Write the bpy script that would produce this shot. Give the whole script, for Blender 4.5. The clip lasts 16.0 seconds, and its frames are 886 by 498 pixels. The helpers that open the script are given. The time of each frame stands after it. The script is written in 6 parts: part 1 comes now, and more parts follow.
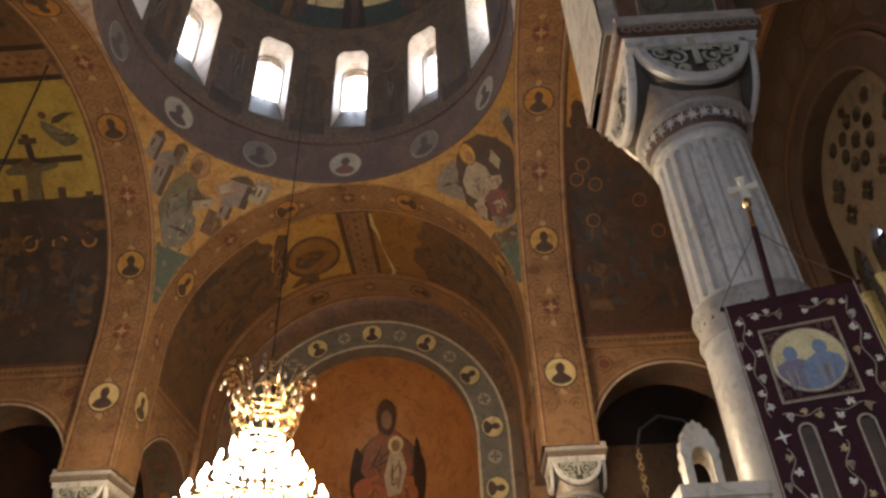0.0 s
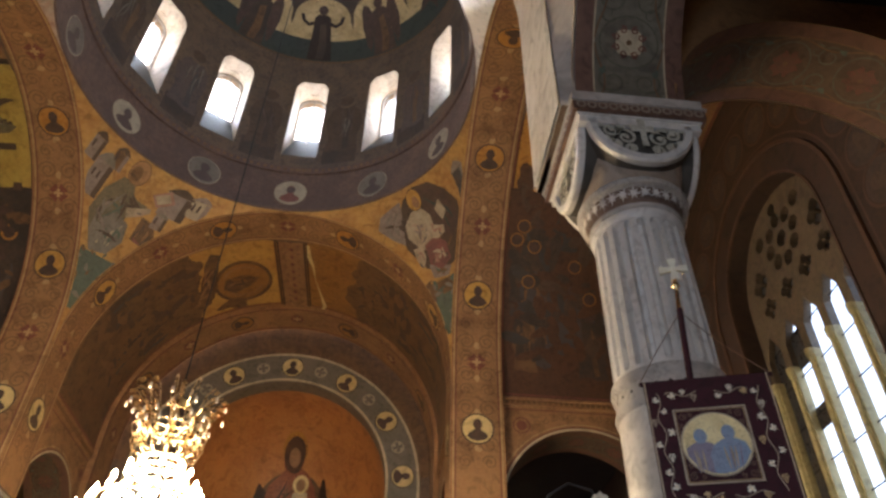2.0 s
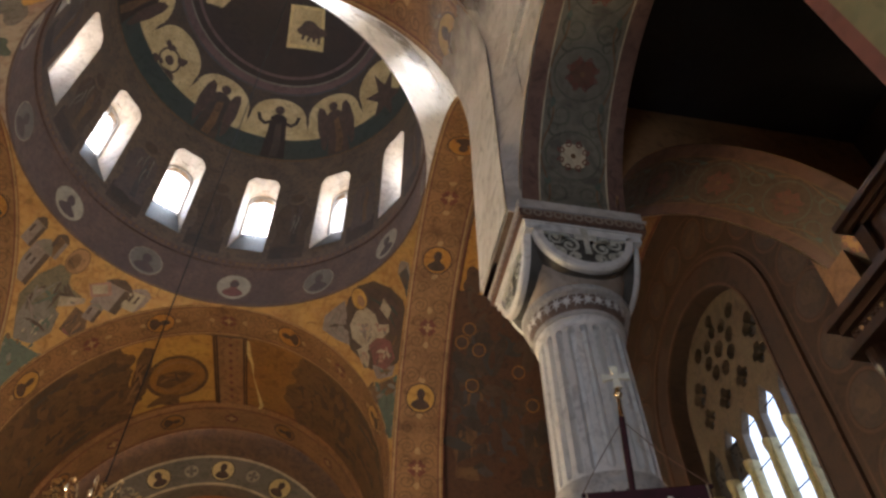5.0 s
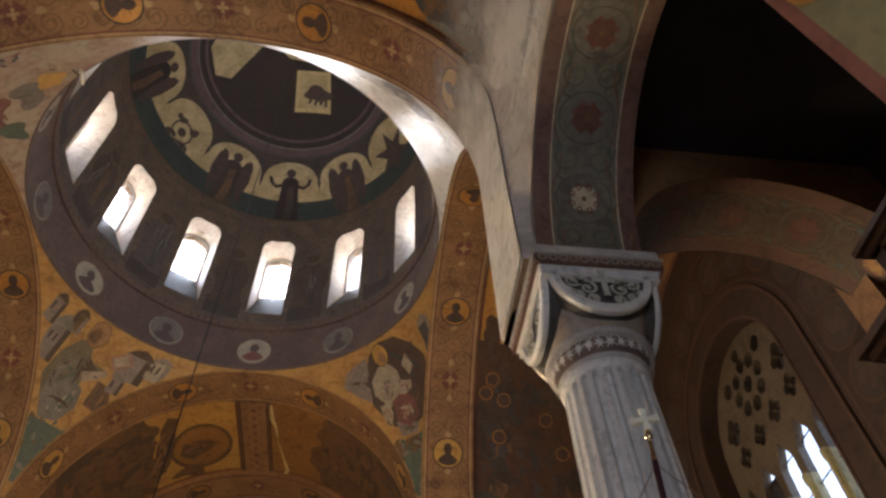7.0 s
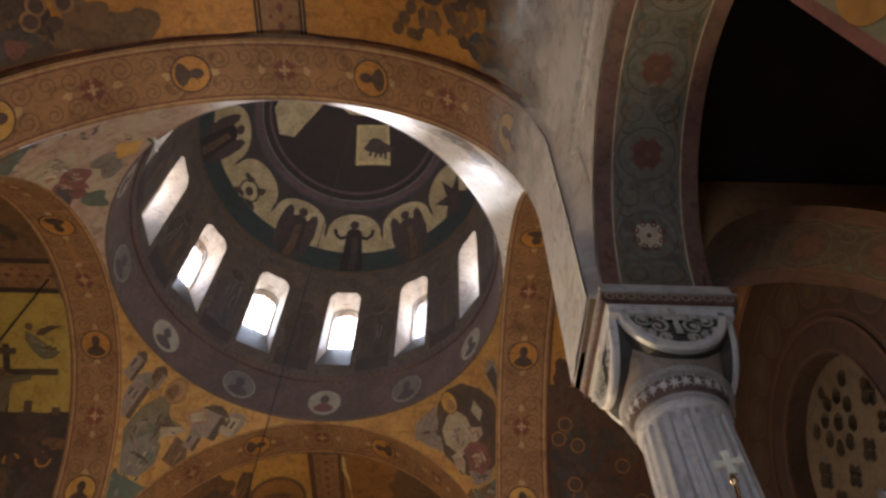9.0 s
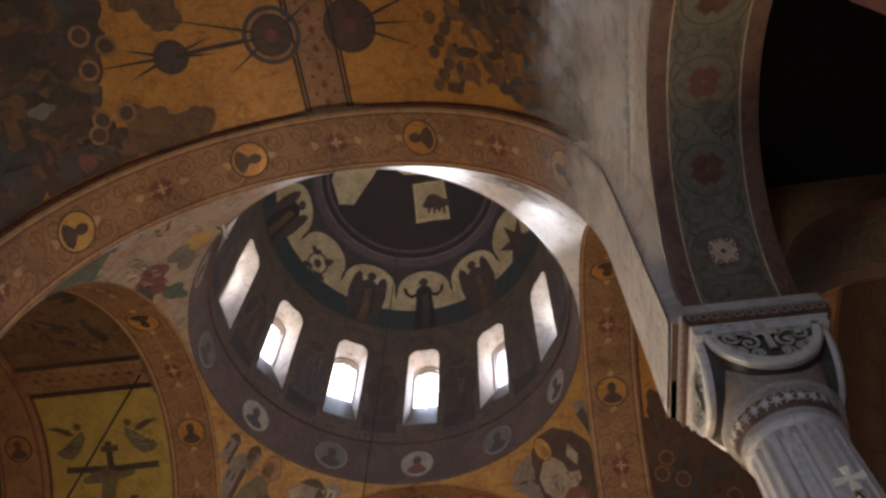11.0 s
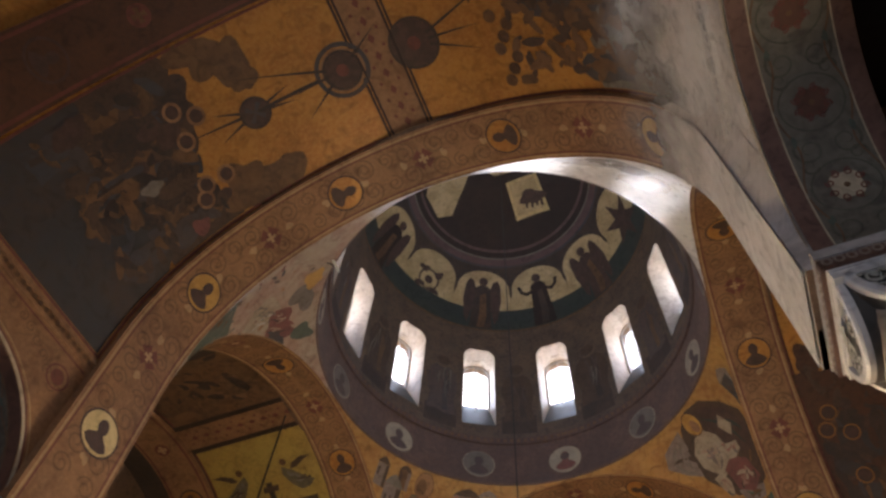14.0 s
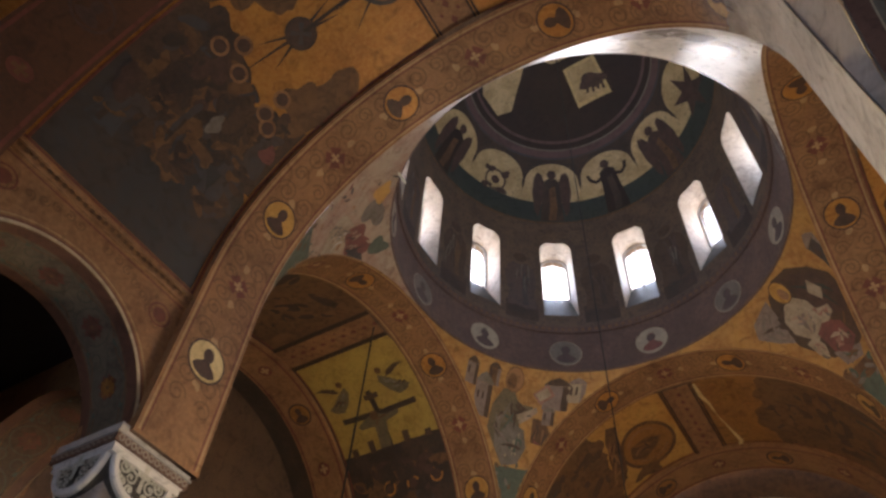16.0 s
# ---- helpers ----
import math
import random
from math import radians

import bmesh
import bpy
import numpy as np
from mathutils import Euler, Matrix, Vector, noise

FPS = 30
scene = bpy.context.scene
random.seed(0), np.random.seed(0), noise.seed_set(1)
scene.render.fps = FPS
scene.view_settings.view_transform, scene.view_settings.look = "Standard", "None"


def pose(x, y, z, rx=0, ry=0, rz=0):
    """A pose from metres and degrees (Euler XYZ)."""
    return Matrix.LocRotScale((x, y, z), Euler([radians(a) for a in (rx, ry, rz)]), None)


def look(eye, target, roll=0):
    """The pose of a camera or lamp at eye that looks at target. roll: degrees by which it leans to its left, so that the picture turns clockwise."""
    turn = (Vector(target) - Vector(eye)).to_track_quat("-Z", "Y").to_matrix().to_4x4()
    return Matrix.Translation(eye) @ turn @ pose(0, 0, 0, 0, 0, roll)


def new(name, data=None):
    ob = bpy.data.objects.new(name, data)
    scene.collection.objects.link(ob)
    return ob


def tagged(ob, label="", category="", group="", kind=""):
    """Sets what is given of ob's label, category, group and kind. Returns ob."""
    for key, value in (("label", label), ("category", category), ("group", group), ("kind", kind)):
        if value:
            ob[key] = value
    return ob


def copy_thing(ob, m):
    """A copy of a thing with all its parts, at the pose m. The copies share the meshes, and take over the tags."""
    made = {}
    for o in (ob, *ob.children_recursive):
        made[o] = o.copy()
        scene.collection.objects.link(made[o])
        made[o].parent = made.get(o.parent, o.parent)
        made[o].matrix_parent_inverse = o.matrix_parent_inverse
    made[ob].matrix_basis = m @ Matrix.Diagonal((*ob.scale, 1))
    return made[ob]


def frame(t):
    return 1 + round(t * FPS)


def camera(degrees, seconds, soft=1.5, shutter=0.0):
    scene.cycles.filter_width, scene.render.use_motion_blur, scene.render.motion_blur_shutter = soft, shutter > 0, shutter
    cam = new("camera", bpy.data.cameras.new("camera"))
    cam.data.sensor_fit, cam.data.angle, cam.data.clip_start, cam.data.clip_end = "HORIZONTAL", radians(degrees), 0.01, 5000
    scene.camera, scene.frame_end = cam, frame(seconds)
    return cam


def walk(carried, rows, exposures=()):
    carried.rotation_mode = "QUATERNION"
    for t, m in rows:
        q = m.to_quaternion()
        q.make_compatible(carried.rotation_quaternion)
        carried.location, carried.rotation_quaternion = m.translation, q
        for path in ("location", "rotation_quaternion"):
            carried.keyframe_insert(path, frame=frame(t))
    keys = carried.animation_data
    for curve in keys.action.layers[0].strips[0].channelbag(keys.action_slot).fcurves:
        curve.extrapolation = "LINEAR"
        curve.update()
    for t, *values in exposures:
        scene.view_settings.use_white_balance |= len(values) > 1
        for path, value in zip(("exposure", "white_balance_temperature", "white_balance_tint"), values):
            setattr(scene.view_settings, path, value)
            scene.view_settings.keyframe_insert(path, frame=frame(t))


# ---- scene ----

# ---- camera ----
CX, CY, CZ = 3.042, -9.899, 1.6
PATH = [
    (0, pose(CX, CY, CZ, 126.64, 1.86, 3.07)),
    (0.5, pose(CX, CY, CZ, 127.64, 1.03, 0.90)),
    (1, pose(CX, CY, CZ, 128.77, 0.00, -1.51)),
    (1.5, pose(CX, CY, CZ, 129.30, -0.79, -3.69)),
    (2, pose(CX, CY, CZ, 130.24, -0.97, -5.62)),
    (2.5, pose(CX, CY, CZ, 131.27, -0.78, -6.88)),
    (3, pose(CX, CY, CZ, 132.46, -0.60, -8.03)),
    (3.5, pose(CX, CY, CZ, 133.85, -0.59, -8.97)),
    (4, pose(CX, CY, CZ, 135.69, -0.41, -9.96)),
    (6.5, pose(CX, CY, CZ, 141.29, 1.74, -8.93)),
    (7, pose(CX, CY, CZ, 142.52, 1.94, -6.47)),
    (7.5, pose(CX, CY, CZ, 143.25, 1.02, -4.29)),
    (8, pose(CX, CY, CZ, 144.02, 0.70, -3.41)),
    (8.5, pose(CX, CY, CZ, 145.06, 0.05, -2.92)),
    (9, pose(CX, CY, CZ, 146.20, -0.65, -1.38)),
    (11.5, pose(CX, CY, CZ, 150.62, -0.86, 11.50)),
    (12, pose(CX, CY, CZ, 151.08, -0.78, 14.89)),
    (12.5, pose(CX, CY, CZ, 151.92, -1.08, 17.32)),
    (13, pose(CX, CY, CZ, 152.51, -1.78, 18.84)),
    (13.5, pose(CX, CY, CZ, 152.53, -2.16, 20.00)),
    (14, pose(CX, CY, CZ, 149.77, -2.69, 22.21)),
    (14.5, pose(CX, CY, CZ, 147.60, -2.60, 24.40)),
    (15, pose(CX, CY, CZ, 145.70, -2.79, 26.32)),
    (15.5, pose(CX, CY, CZ, 143.31, -3.09, 28.47)),
    (16, pose(CX, CY, CZ, 141.50, -3.26, 31.15)),
]
cam = camera(63.6, 16.0, soft=2.7)
walk(cam, PATH, exposures=[(0, 2.15, 5750, 12), (2, 2.22, 5750, 12), (4, 2.14, 5750, 12), (8, 1.97, 5650, 14), (11.5, 1.74, 5500, 17), (16, 1.82, 5500, 17)])

# ---- world and light ----
SUN_FROM = Vector((-0.40, 0.81, 0.455)).normalized()
world = bpy.data.worlds.new("sky")
scene.world = world
world.use_nodes = True
wn = world.node_tree.nodes
sky = wn.new("ShaderNodeTexSky")
sky.sky_type, sky.sun_disc = "NISHITA", False
sky.dust_density, sky.ozone_density = 6.0, 0.2
sky.sun_elevation = math.asin(SUN_FROM.z)
sky.sun_rotation = math.atan2(SUN_FROM.x, SUN_FROM.y)
world.node_tree.links.new(sky.outputs[0], wn["Background"].inputs[0])
wn["Background"].inputs[1].default_value = 0.15


def lamp(name, kind, energy, colour, m, **more):
    data = bpy.data.lights.new(name, kind)
    data.energy, data.color = energy, colour
    for key, value in more.items():
        if key == "size":
            data.size = value
        elif key == "size_y":
            data.shape, data.size_y = "RECTANGLE", value
        elif key == "radius":
            data.shadow_soft_size = value
        elif key == "angle":
            data.angle = value
    ob = new(name, data)
    ob.matrix_world = m
    return ob


lamp("sun", "SUN", 5.0, (1.0, 0.93, 0.82), look(SUN_FROM * 60, (0, 0, 0)), angle=radians(7.0))

# ---- plan ----
A = 4.5            # half the crossing
BW = 1.2           # width of an arch band
ZC = 7.08          # top of the column capitals
ZS = 10.23         # springing of the high arches
RW = 4.66          # inner face of the arm walls
RV = 4.62          # radius of the arm vaults
ZT = 9.58          # string course
LR, LC = 1.75, 7.42   # low arches: radius and distance of their middle
ZL = 6.98          # low arches: springing
END = 9.0          # start of the second transverse arch of an arm
DOME_R, DOME_Z = 4.5, 20.35
COL = 5.2

# ---- materials ----


def material(name, base, rough=0.7, other=None, third=None, scale=1.2, fine=14.0, bump=0.15, metal=0.0, amount=0.78, emit=None, spread=(0.4, 0.62)):
    m = bpy.data.materials.new(name)
    m.use_nodes = True
    n, l = m.node_tree.nodes, m.node_tree.links
    b = n["Principled BSDF"]
    b.inputs["Roughness"].default_value = rough
    b.inputs["Metallic"].default_value = metal
    tc = n.new("ShaderNodeTexCoord")
    other = other or tuple(c * 0.72 for c in base)
    third = third or tuple(min(1, c * 1.18) for c in base)

    def noise_ramp(size, lo, hi, detail=6.0):
        t = n.new("ShaderNodeTexNoise")
        t.inputs["Scale"].default_value, t.inputs["Detail"].default_value = size, detail
        l.new(tc.outputs["Object"], t.inputs["Vector"])
        r = n.new("ShaderNodeMapRange")
        r.inputs[1].default_value, r.inputs[2].default_value = lo, hi
        l.new(t.outputs[0], r.inputs[0])
        return r.outputs[0], t.outputs[0]

    big, _ = noise_ramp(scale, *spread)
    small, raw = noise_ramp(fine, 0.38, 0.66)

    def mix(fac, x, y, gain):
        k = n.new("ShaderNodeMath")
        k.operation = "MULTIPLY"
        k.inputs[1].default_value = gain
        l.new(fac, k.inputs[0])
        q = n.new("ShaderNodeMix")
        q.data_type = "RGBA"
        l.new(k.outputs[0], q.inputs[0])
        for socket, v in ((q.inputs[6], x), (q.inputs[7], y)):
            if isinstance(v, tuple):
                socket.default_value = (*v, 1)
            else:
                l.new(v, socket)
        return q.outputs[2]

    c = mix(big, base, other, amount)
    c = mix(small, c, third, amount * 0.6)
    w = n.new("ShaderNodeTexNoise")
    w.inputs["Scale"].default_value, w.inputs["Detail"].default_value, w.inputs["Distortion"].default_value = scale * 2.7, 8.0, 1.6
    l.new(tc.outputs["Object"], w.inputs["Vector"])
    wr = n.new("ShaderNodeMapRange")
    wr.inputs[1].default_value, wr.inputs[2].default_value = 0.5, 0.72
    l.new(w.outputs[0], wr.inputs[0])
    c = mix(wr.outputs[0], c, tuple(x * 0.5 for x in other), amount * 0.75)
    l.new(c, b.inputs["Base Color"])
    if bump:
        bp = n.new("ShaderNodeBump")
        bp.inputs["Strength"].default_value, bp.inputs["Distance"].default_value = bump, 0.02
        l.new(raw, bp.inputs["Height"])
        l.new(bp.outputs[0], b.inputs["Normal"])
    rr = n.new("ShaderNodeMapRange")
    rr.inputs[3].default_value, rr.inputs[4].default_value = max(0.02, rough - 0.12), min(1, rough + 0.12)
    l.new(raw, rr.inputs[0])
    l.new(rr.outputs[0], b.inputs["Roughness"])
    if emit:
        b.inputs["Emission Color"].default_value = (*emit[0], 1)
        b.inputs["Emission Strength"].default_value = emit[1]
    return m


M = {}


def mat(name, *a, **k):
    M[name] = material(name, *a, **k)


mat("ochre", (0.34, 0.18, 0.074), 0.6, (0.2, 0.098, 0.043), (0.43, 0.25, 0.115))
mat("ochre_line", (0.2, 0.11, 0.05), 0.65)
mat("pale_line", (0.5, 0.33, 0.16), 0.6)
mat("red_border", (0.2, 0.07, 0.045), 0.6, (0.14, 0.05, 0.035))
mat("dark_line", (0.05, 0.028, 0.02), 0.6)
mat("gold", (0.58, 0.34, 0.075), 0.42, (0.44, 0.22, 0.045), (0.68, 0.43, 0.12), metal=0.25, bump=0.08)
mat("pendentive_gold", (0.5, 0.28, 0.07), 0.5, (0.34, 0.16, 0.045), (0.6, 0.38, 0.13), scale=1.6, fine=7, metal=0.15, bump=0.1)
mat("gold_pale", (0.72, 0.58, 0.28), 0.45, (0.6, 0.45, 0.18), metal=0.15, bump=0.08)
mat("gold_orange", (0.5, 0.235, 0.04), 0.45, (0.36, 0.15, 0.03), (0.6, 0.33, 0.08), metal=0.2, bump=0.08)
mat("bust", (0.07, 0.045, 0.035), 0.6, (0.12, 0.07, 0.05), scale=6)
mat("fresco_dark", (0.062, 0.043, 0.032), 0.65, (0.1, 0.065, 0.042), (0.04, 0.04, 0.043), scale=1.4)
mat("rust", (0.105, 0.05, 0.026), 0.65, (0.07, 0.038, 0.024), (0.15, 0.07, 0.034), scale=1.3)
mat("fresco_umber", (0.1, 0.064, 0.04), 0.65, (0.07, 0.048, 0.034), (0.14, 0.09, 0.055), scale=1.8)
mat("fresco_blue", (0.066, 0.068, 0.07), 0.65, (0.1, 0.072, 0.05), (0.085, 0.09, 0.095), scale=1.2, fine=5)
mat("fresco_slate", (0.058, 0.054, 0.049), 0.65, (0.085, 0.06, 0.04), (0.066, 0.07, 0.074), scale=0.9, fine=5)
mat("fresco_brown", (0.17, 0.092, 0.038), 0.65, (0.1, 0.06, 0.034), (0.24, 0.14, 0.065), scale=1.3, fine=6)
mat("fresco_grey", (0.215, 0.19, 0.155), 0.65, (0.15, 0.12, 0.09), (0.26, 0.235, 0.19), scale=2.5, fine=9)
mat("robe_white", (0.42, 0.345, 0.24), 0.6, (0.28, 0.215, 0.14), scale=4)
mat("robe_red", (0.22, 0.085, 0.065), 0.6, (0.15, 0.07, 0.055), scale=4)
mat("robe_teal", (0.11, 0.135, 0.1), 0.6, (0.085, 0.1, 0.075), scale=4)
mat("skin_tone", (0.36, 0.2, 0.1), 0.6, scale=5)
mat("frieze", (0.13, 0.08, 0.06), 0.6, (0.185, 0.108, 0.076), (0.085, 0.056, 0.048), scale=1.5, fine=9)
mat("frieze_disc", (0.43, 0.37, 0.26), 0.6, (0.32, 0.28, 0.21), scale=3)
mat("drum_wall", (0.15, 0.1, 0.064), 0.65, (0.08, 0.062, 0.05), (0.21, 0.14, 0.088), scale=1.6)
mat("drum_robe", (0.12, 0.085, 0.068), 0.65, (0.085, 0.068, 0.06), (0.165, 0.11, 0.09), scale=3)
mat("sill_lead", (0.045, 0.04, 0.036), 0.6, (0.03, 0.027, 0.025), scale=3)
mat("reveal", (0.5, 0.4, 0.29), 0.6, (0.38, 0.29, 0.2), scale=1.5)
mat("dome_green", (0.05, 0.062, 0.05), 0.6, (0.042, 0.05, 0.045))
mat("gold_dull", (0.66, 0.51, 0.25), 0.5, (0.42, 0.29, 0.12), (0.62, 0.5, 0.27), scale=2.0, metal=0.1, bump=0.08)
mat("dome_dark", (0.034, 0.022, 0.016), 0.6, (0.05, 0.027, 0.018))
mat("dome_band", (0.15, 0.09, 0.08), 0.6)
mat("plaster_grey", (0.5, 0.47, 0.43), 0.7, (0.36, 0.33, 0.3), (0.6, 0.57, 0.52), scale=0.8)
mat("plaster_warm", (0.42, 0.33, 0.23), 0.65, (0.36, 0.2, 0.14), (0.5, 0.43, 0.32), scale=1.6, fine=6)
mat("stained", (0.035, 0.04, 0.05), 0.3, (0.06, 0.05, 0.04), scale=8)
mat("soffit_green", (0.2, 0.183, 0.135), 0.65, (0.13, 0.11, 0.08), (0.25, 0.23, 0.175), scale=1.5)
mat("soffit_border", (0.2, 0.112, 0.08), 0.65, (0.14, 0.075, 0.055), scale=2.5)
mat("frieze_disc_dull", (0.2, 0.175, 0.14), 0.6, (0.15, 0.125, 0.1), scale=3)
mat("frieze_bust", (0.09, 0.065, 0.058), 0.6, (0.13, 0.085, 0.07), scale=5)
# plaster whitened to take in the sunlight on the south-west pendentive
mat("plaster_white", (0.78, 0.75, 0.7), 0.7, (0.55, 0.52, 0.47), (0.8, 0.77, 0.73), scale=1.3)
mat("robe_olive", (0.17, 0.135, 0.075), 0.6, (0.12, 0.1, 0.06), (0.24, 0.19, 0.11), scale=4)
mat("painted_stone", (0.27, 0.215, 0.185), 0.6, (0.2, 0.15, 0.12), (0.34, 0.28, 0.24), scale=4)
mat("book_pink", (0.36, 0.2, 0.15), 0.6, (0.27, 0.15, 0.1), scale=6)
# window stone with the yellowish outside light put into its colour
mat("mullion_stone", (0.46, 0.4, 0.2), 0.55, (0.36, 0.3, 0.14), scale=2)
mat("lilac", (0.27, 0.24, 0.32), 0.6, (0.2, 0.18, 0.26), (0.36, 0.3, 0.36), scale=14)
mat("scroll_green", (0.13, 0.125, 0.085), 0.65, (0.1, 0.085, 0.055), scale=5)
mat("scroll_cream", (0.6, 0.5, 0.33), 0.6)
mat("marble", (0.74, 0.71, 0.67), 0.38, (0.64, 0.61, 0.57), (0.8, 0.77, 0.73), scale=2.2, fine=22, bump=0.06)
mat("marble_white", (0.76, 0.68, 0.55), 0.4, (0.6, 0.5, 0.36), bump=0.08, scale=4)
mat("stone_pink", (0.17, 0.092, 0.06), 0.55, (0.12, 0.066, 0.046))
mat("stone_carved", (0.5, 0.47, 0.43), 0.55, (0.36, 0.33, 0.3), scale=5)
mat("bell_stone", (0.36, 0.29, 0.225), 0.45, (0.27, 0.2, 0.15), (0.42, 0.35, 0.28), scale=2.0, bump=0.06)
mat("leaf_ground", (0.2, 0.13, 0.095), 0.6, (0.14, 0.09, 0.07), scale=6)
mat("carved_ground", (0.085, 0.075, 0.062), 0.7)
mat("carved_leaf", (0.6, 0.58, 0.5), 0.5, (0.38, 0.36, 0.27), scale=6)
# near-black colour stands for the unlit aisle vaults
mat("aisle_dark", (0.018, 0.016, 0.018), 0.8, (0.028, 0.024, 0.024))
mat("wall_brown", (0.16, 0.1, 0.06), 0.7, (0.1, 0.065, 0.045), (0.22, 0.14, 0.085), scale=0.9)
mat("apse_orange", (0.55, 0.24, 0.07), 0.5, (0.4, 0.15, 0.045), (0.62, 0.32, 0.1), scale=0.8, metal=0.1)
mat("apse_grey", (0.2, 0.175, 0.14), 0.6, (0.15, 0.13, 0.1))
mat("apse_red", (0.3, 0.1, 0.045), 0.55, (0.22, 0.07, 0.035), (0.4, 0.14, 0.05), scale=3)
mat("apse_skirt", (0.5, 0.15, 0.05), 0.55, (0.36, 0.11, 0.04), scale=3)
# the same window stone in a dim tone, for its less lit upper part
mat("tracery", (0.125, 0.092, 0.058), 0.6, (0.11, 0.08, 0.052), (0.21, 0.16, 0.1))
# darker copy of wall_brown for walls where little light reaches
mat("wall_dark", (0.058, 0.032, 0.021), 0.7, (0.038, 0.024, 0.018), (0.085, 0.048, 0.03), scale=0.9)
mat("soffit_brown", (0.12, 0.077, 0.046), 0.65, (0.08, 0.052, 0.034), (0.17, 0.11, 0.064), scale=1.5)
# dimmer copy of soffit_green for the less lit north side
mat("soffit_dim", (0.17, 0.14, 0.095), 0.65, (0.11, 0.085, 0.06), (0.22, 0.185, 0.13), scale=1.5)
mat("border_dim", (0.16, 0.078, 0.047), 0.6, (0.11, 0.055, 0.035))
mat("wall_ornament", (0.105, 0.055, 0.032), 0.65, (0.07, 0.04, 0.026))
mat("gold_brown", (0.34, 0.16, 0.035), 0.5, (0.22, 0.1, 0.03), (0.45, 0.24, 0.06), metal=0.15, bump=0.08)
# pale plaster, whitened for the bright light and haze at the west arch
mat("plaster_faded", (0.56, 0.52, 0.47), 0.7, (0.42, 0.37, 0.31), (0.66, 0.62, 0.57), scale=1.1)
mat("wood_dark", (0.045, 0.022, 0.014), 0.35, (0.03, 0.015, 0.01), (0.08, 0.035, 0.02), scale=3)
mat("velvet", (0.042, 0.006, 0.011), 0.85, (0.026, 0.004, 0.008), (0.07, 0.012, 0.02), scale=4, fine=60)
mat("icon_gold", (0.86, 0.74, 0.42), 0.35, (0.75, 0.6, 0.3), scale=12, metal=0.2, bump=0.03)
mat("thread", (0.86, 0.8, 0.66), 0.4, (0.7, 0.62, 0.48), scale=30)
mat("thread_dull", (0.5, 0.4, 0.29), 0.5, (0.36, 0.28, 0.19), scale=30)
mat("thread_brown", (0.2, 0.12, 0.08), 0.6, scale=30)
mat("thread_gold", (0.6, 0.42, 0.2), 0.45, scale=30)
mat("cloth_blue", (0.25, 0.33, 0.46), 0.55, (0.2, 0.24, 0.36), (0.36, 0.4, 0.5), scale=14)
mat("brass", (0.8, 0.6, 0.33), 0.28, (0.65, 0.45, 0.22), metal=1.0, bump=0.03)
mat("ivory_metal", (0.9, 0.86, 0.7), 0.35, metal=0.0, bump=0.02)
mat("black", (0.015, 0.014, 0.014), 0.6)
mat("floor_stone", (0.2, 0.17, 0.14), 0.4, (0.15, 0.125, 0.1))
mat("fresco_yellow", (0.46, 0.33, 0.07), 0.55, (0.36, 0.24, 0.05), scale=2)
mat("pier_paint", (0.2, 0.175, 0.08), 0.6, (0.14, 0.13, 0.06), (0.26, 0.2, 0.09), scale=1.5)
mat("bulb", (1, 0.9, 0.7), 0.4, bump=0, emit=((1.0, 0.78, 0.45), 30.0))
# these beads emit by themselves, imitating the blown-out sparkle round the bulbs
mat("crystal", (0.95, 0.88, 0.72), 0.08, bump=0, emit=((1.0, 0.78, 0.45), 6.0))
mat("crystal_clear", (0.9, 0.85, 0.75), 0.08, bump=0)

glass = bpy.data.materials.new("glass")
glass.use_nodes = True
g = glass.node_tree.nodes["Principled BSDF"]
g.inputs["Base Color"].default_value = (0.95, 0.97, 1, 1)
g.inputs["Roughness"].default_value, g.inputs["Transmission Weight"].default_value = 0.0, 1.0
g.inputs["IOR"].default_value = 1.02
M["glass"] = glass

# pale plaster and white haze as one coat, thinning upwards over the paint
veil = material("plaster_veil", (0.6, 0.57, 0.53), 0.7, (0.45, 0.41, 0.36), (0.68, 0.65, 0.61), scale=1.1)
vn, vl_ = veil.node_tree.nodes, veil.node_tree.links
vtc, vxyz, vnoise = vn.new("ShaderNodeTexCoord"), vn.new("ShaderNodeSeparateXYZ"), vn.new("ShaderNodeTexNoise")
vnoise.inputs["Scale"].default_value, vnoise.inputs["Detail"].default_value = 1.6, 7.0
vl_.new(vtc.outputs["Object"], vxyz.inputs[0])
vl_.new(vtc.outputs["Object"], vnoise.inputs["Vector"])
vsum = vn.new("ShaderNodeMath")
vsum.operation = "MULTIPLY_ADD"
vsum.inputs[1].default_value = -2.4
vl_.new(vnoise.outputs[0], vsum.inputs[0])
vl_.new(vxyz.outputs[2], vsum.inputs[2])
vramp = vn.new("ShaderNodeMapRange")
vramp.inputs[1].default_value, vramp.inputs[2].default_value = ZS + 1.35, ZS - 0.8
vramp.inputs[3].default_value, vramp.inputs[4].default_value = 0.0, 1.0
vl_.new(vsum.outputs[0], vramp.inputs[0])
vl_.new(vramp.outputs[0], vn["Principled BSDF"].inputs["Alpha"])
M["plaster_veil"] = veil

# ---- mesh helpers ----


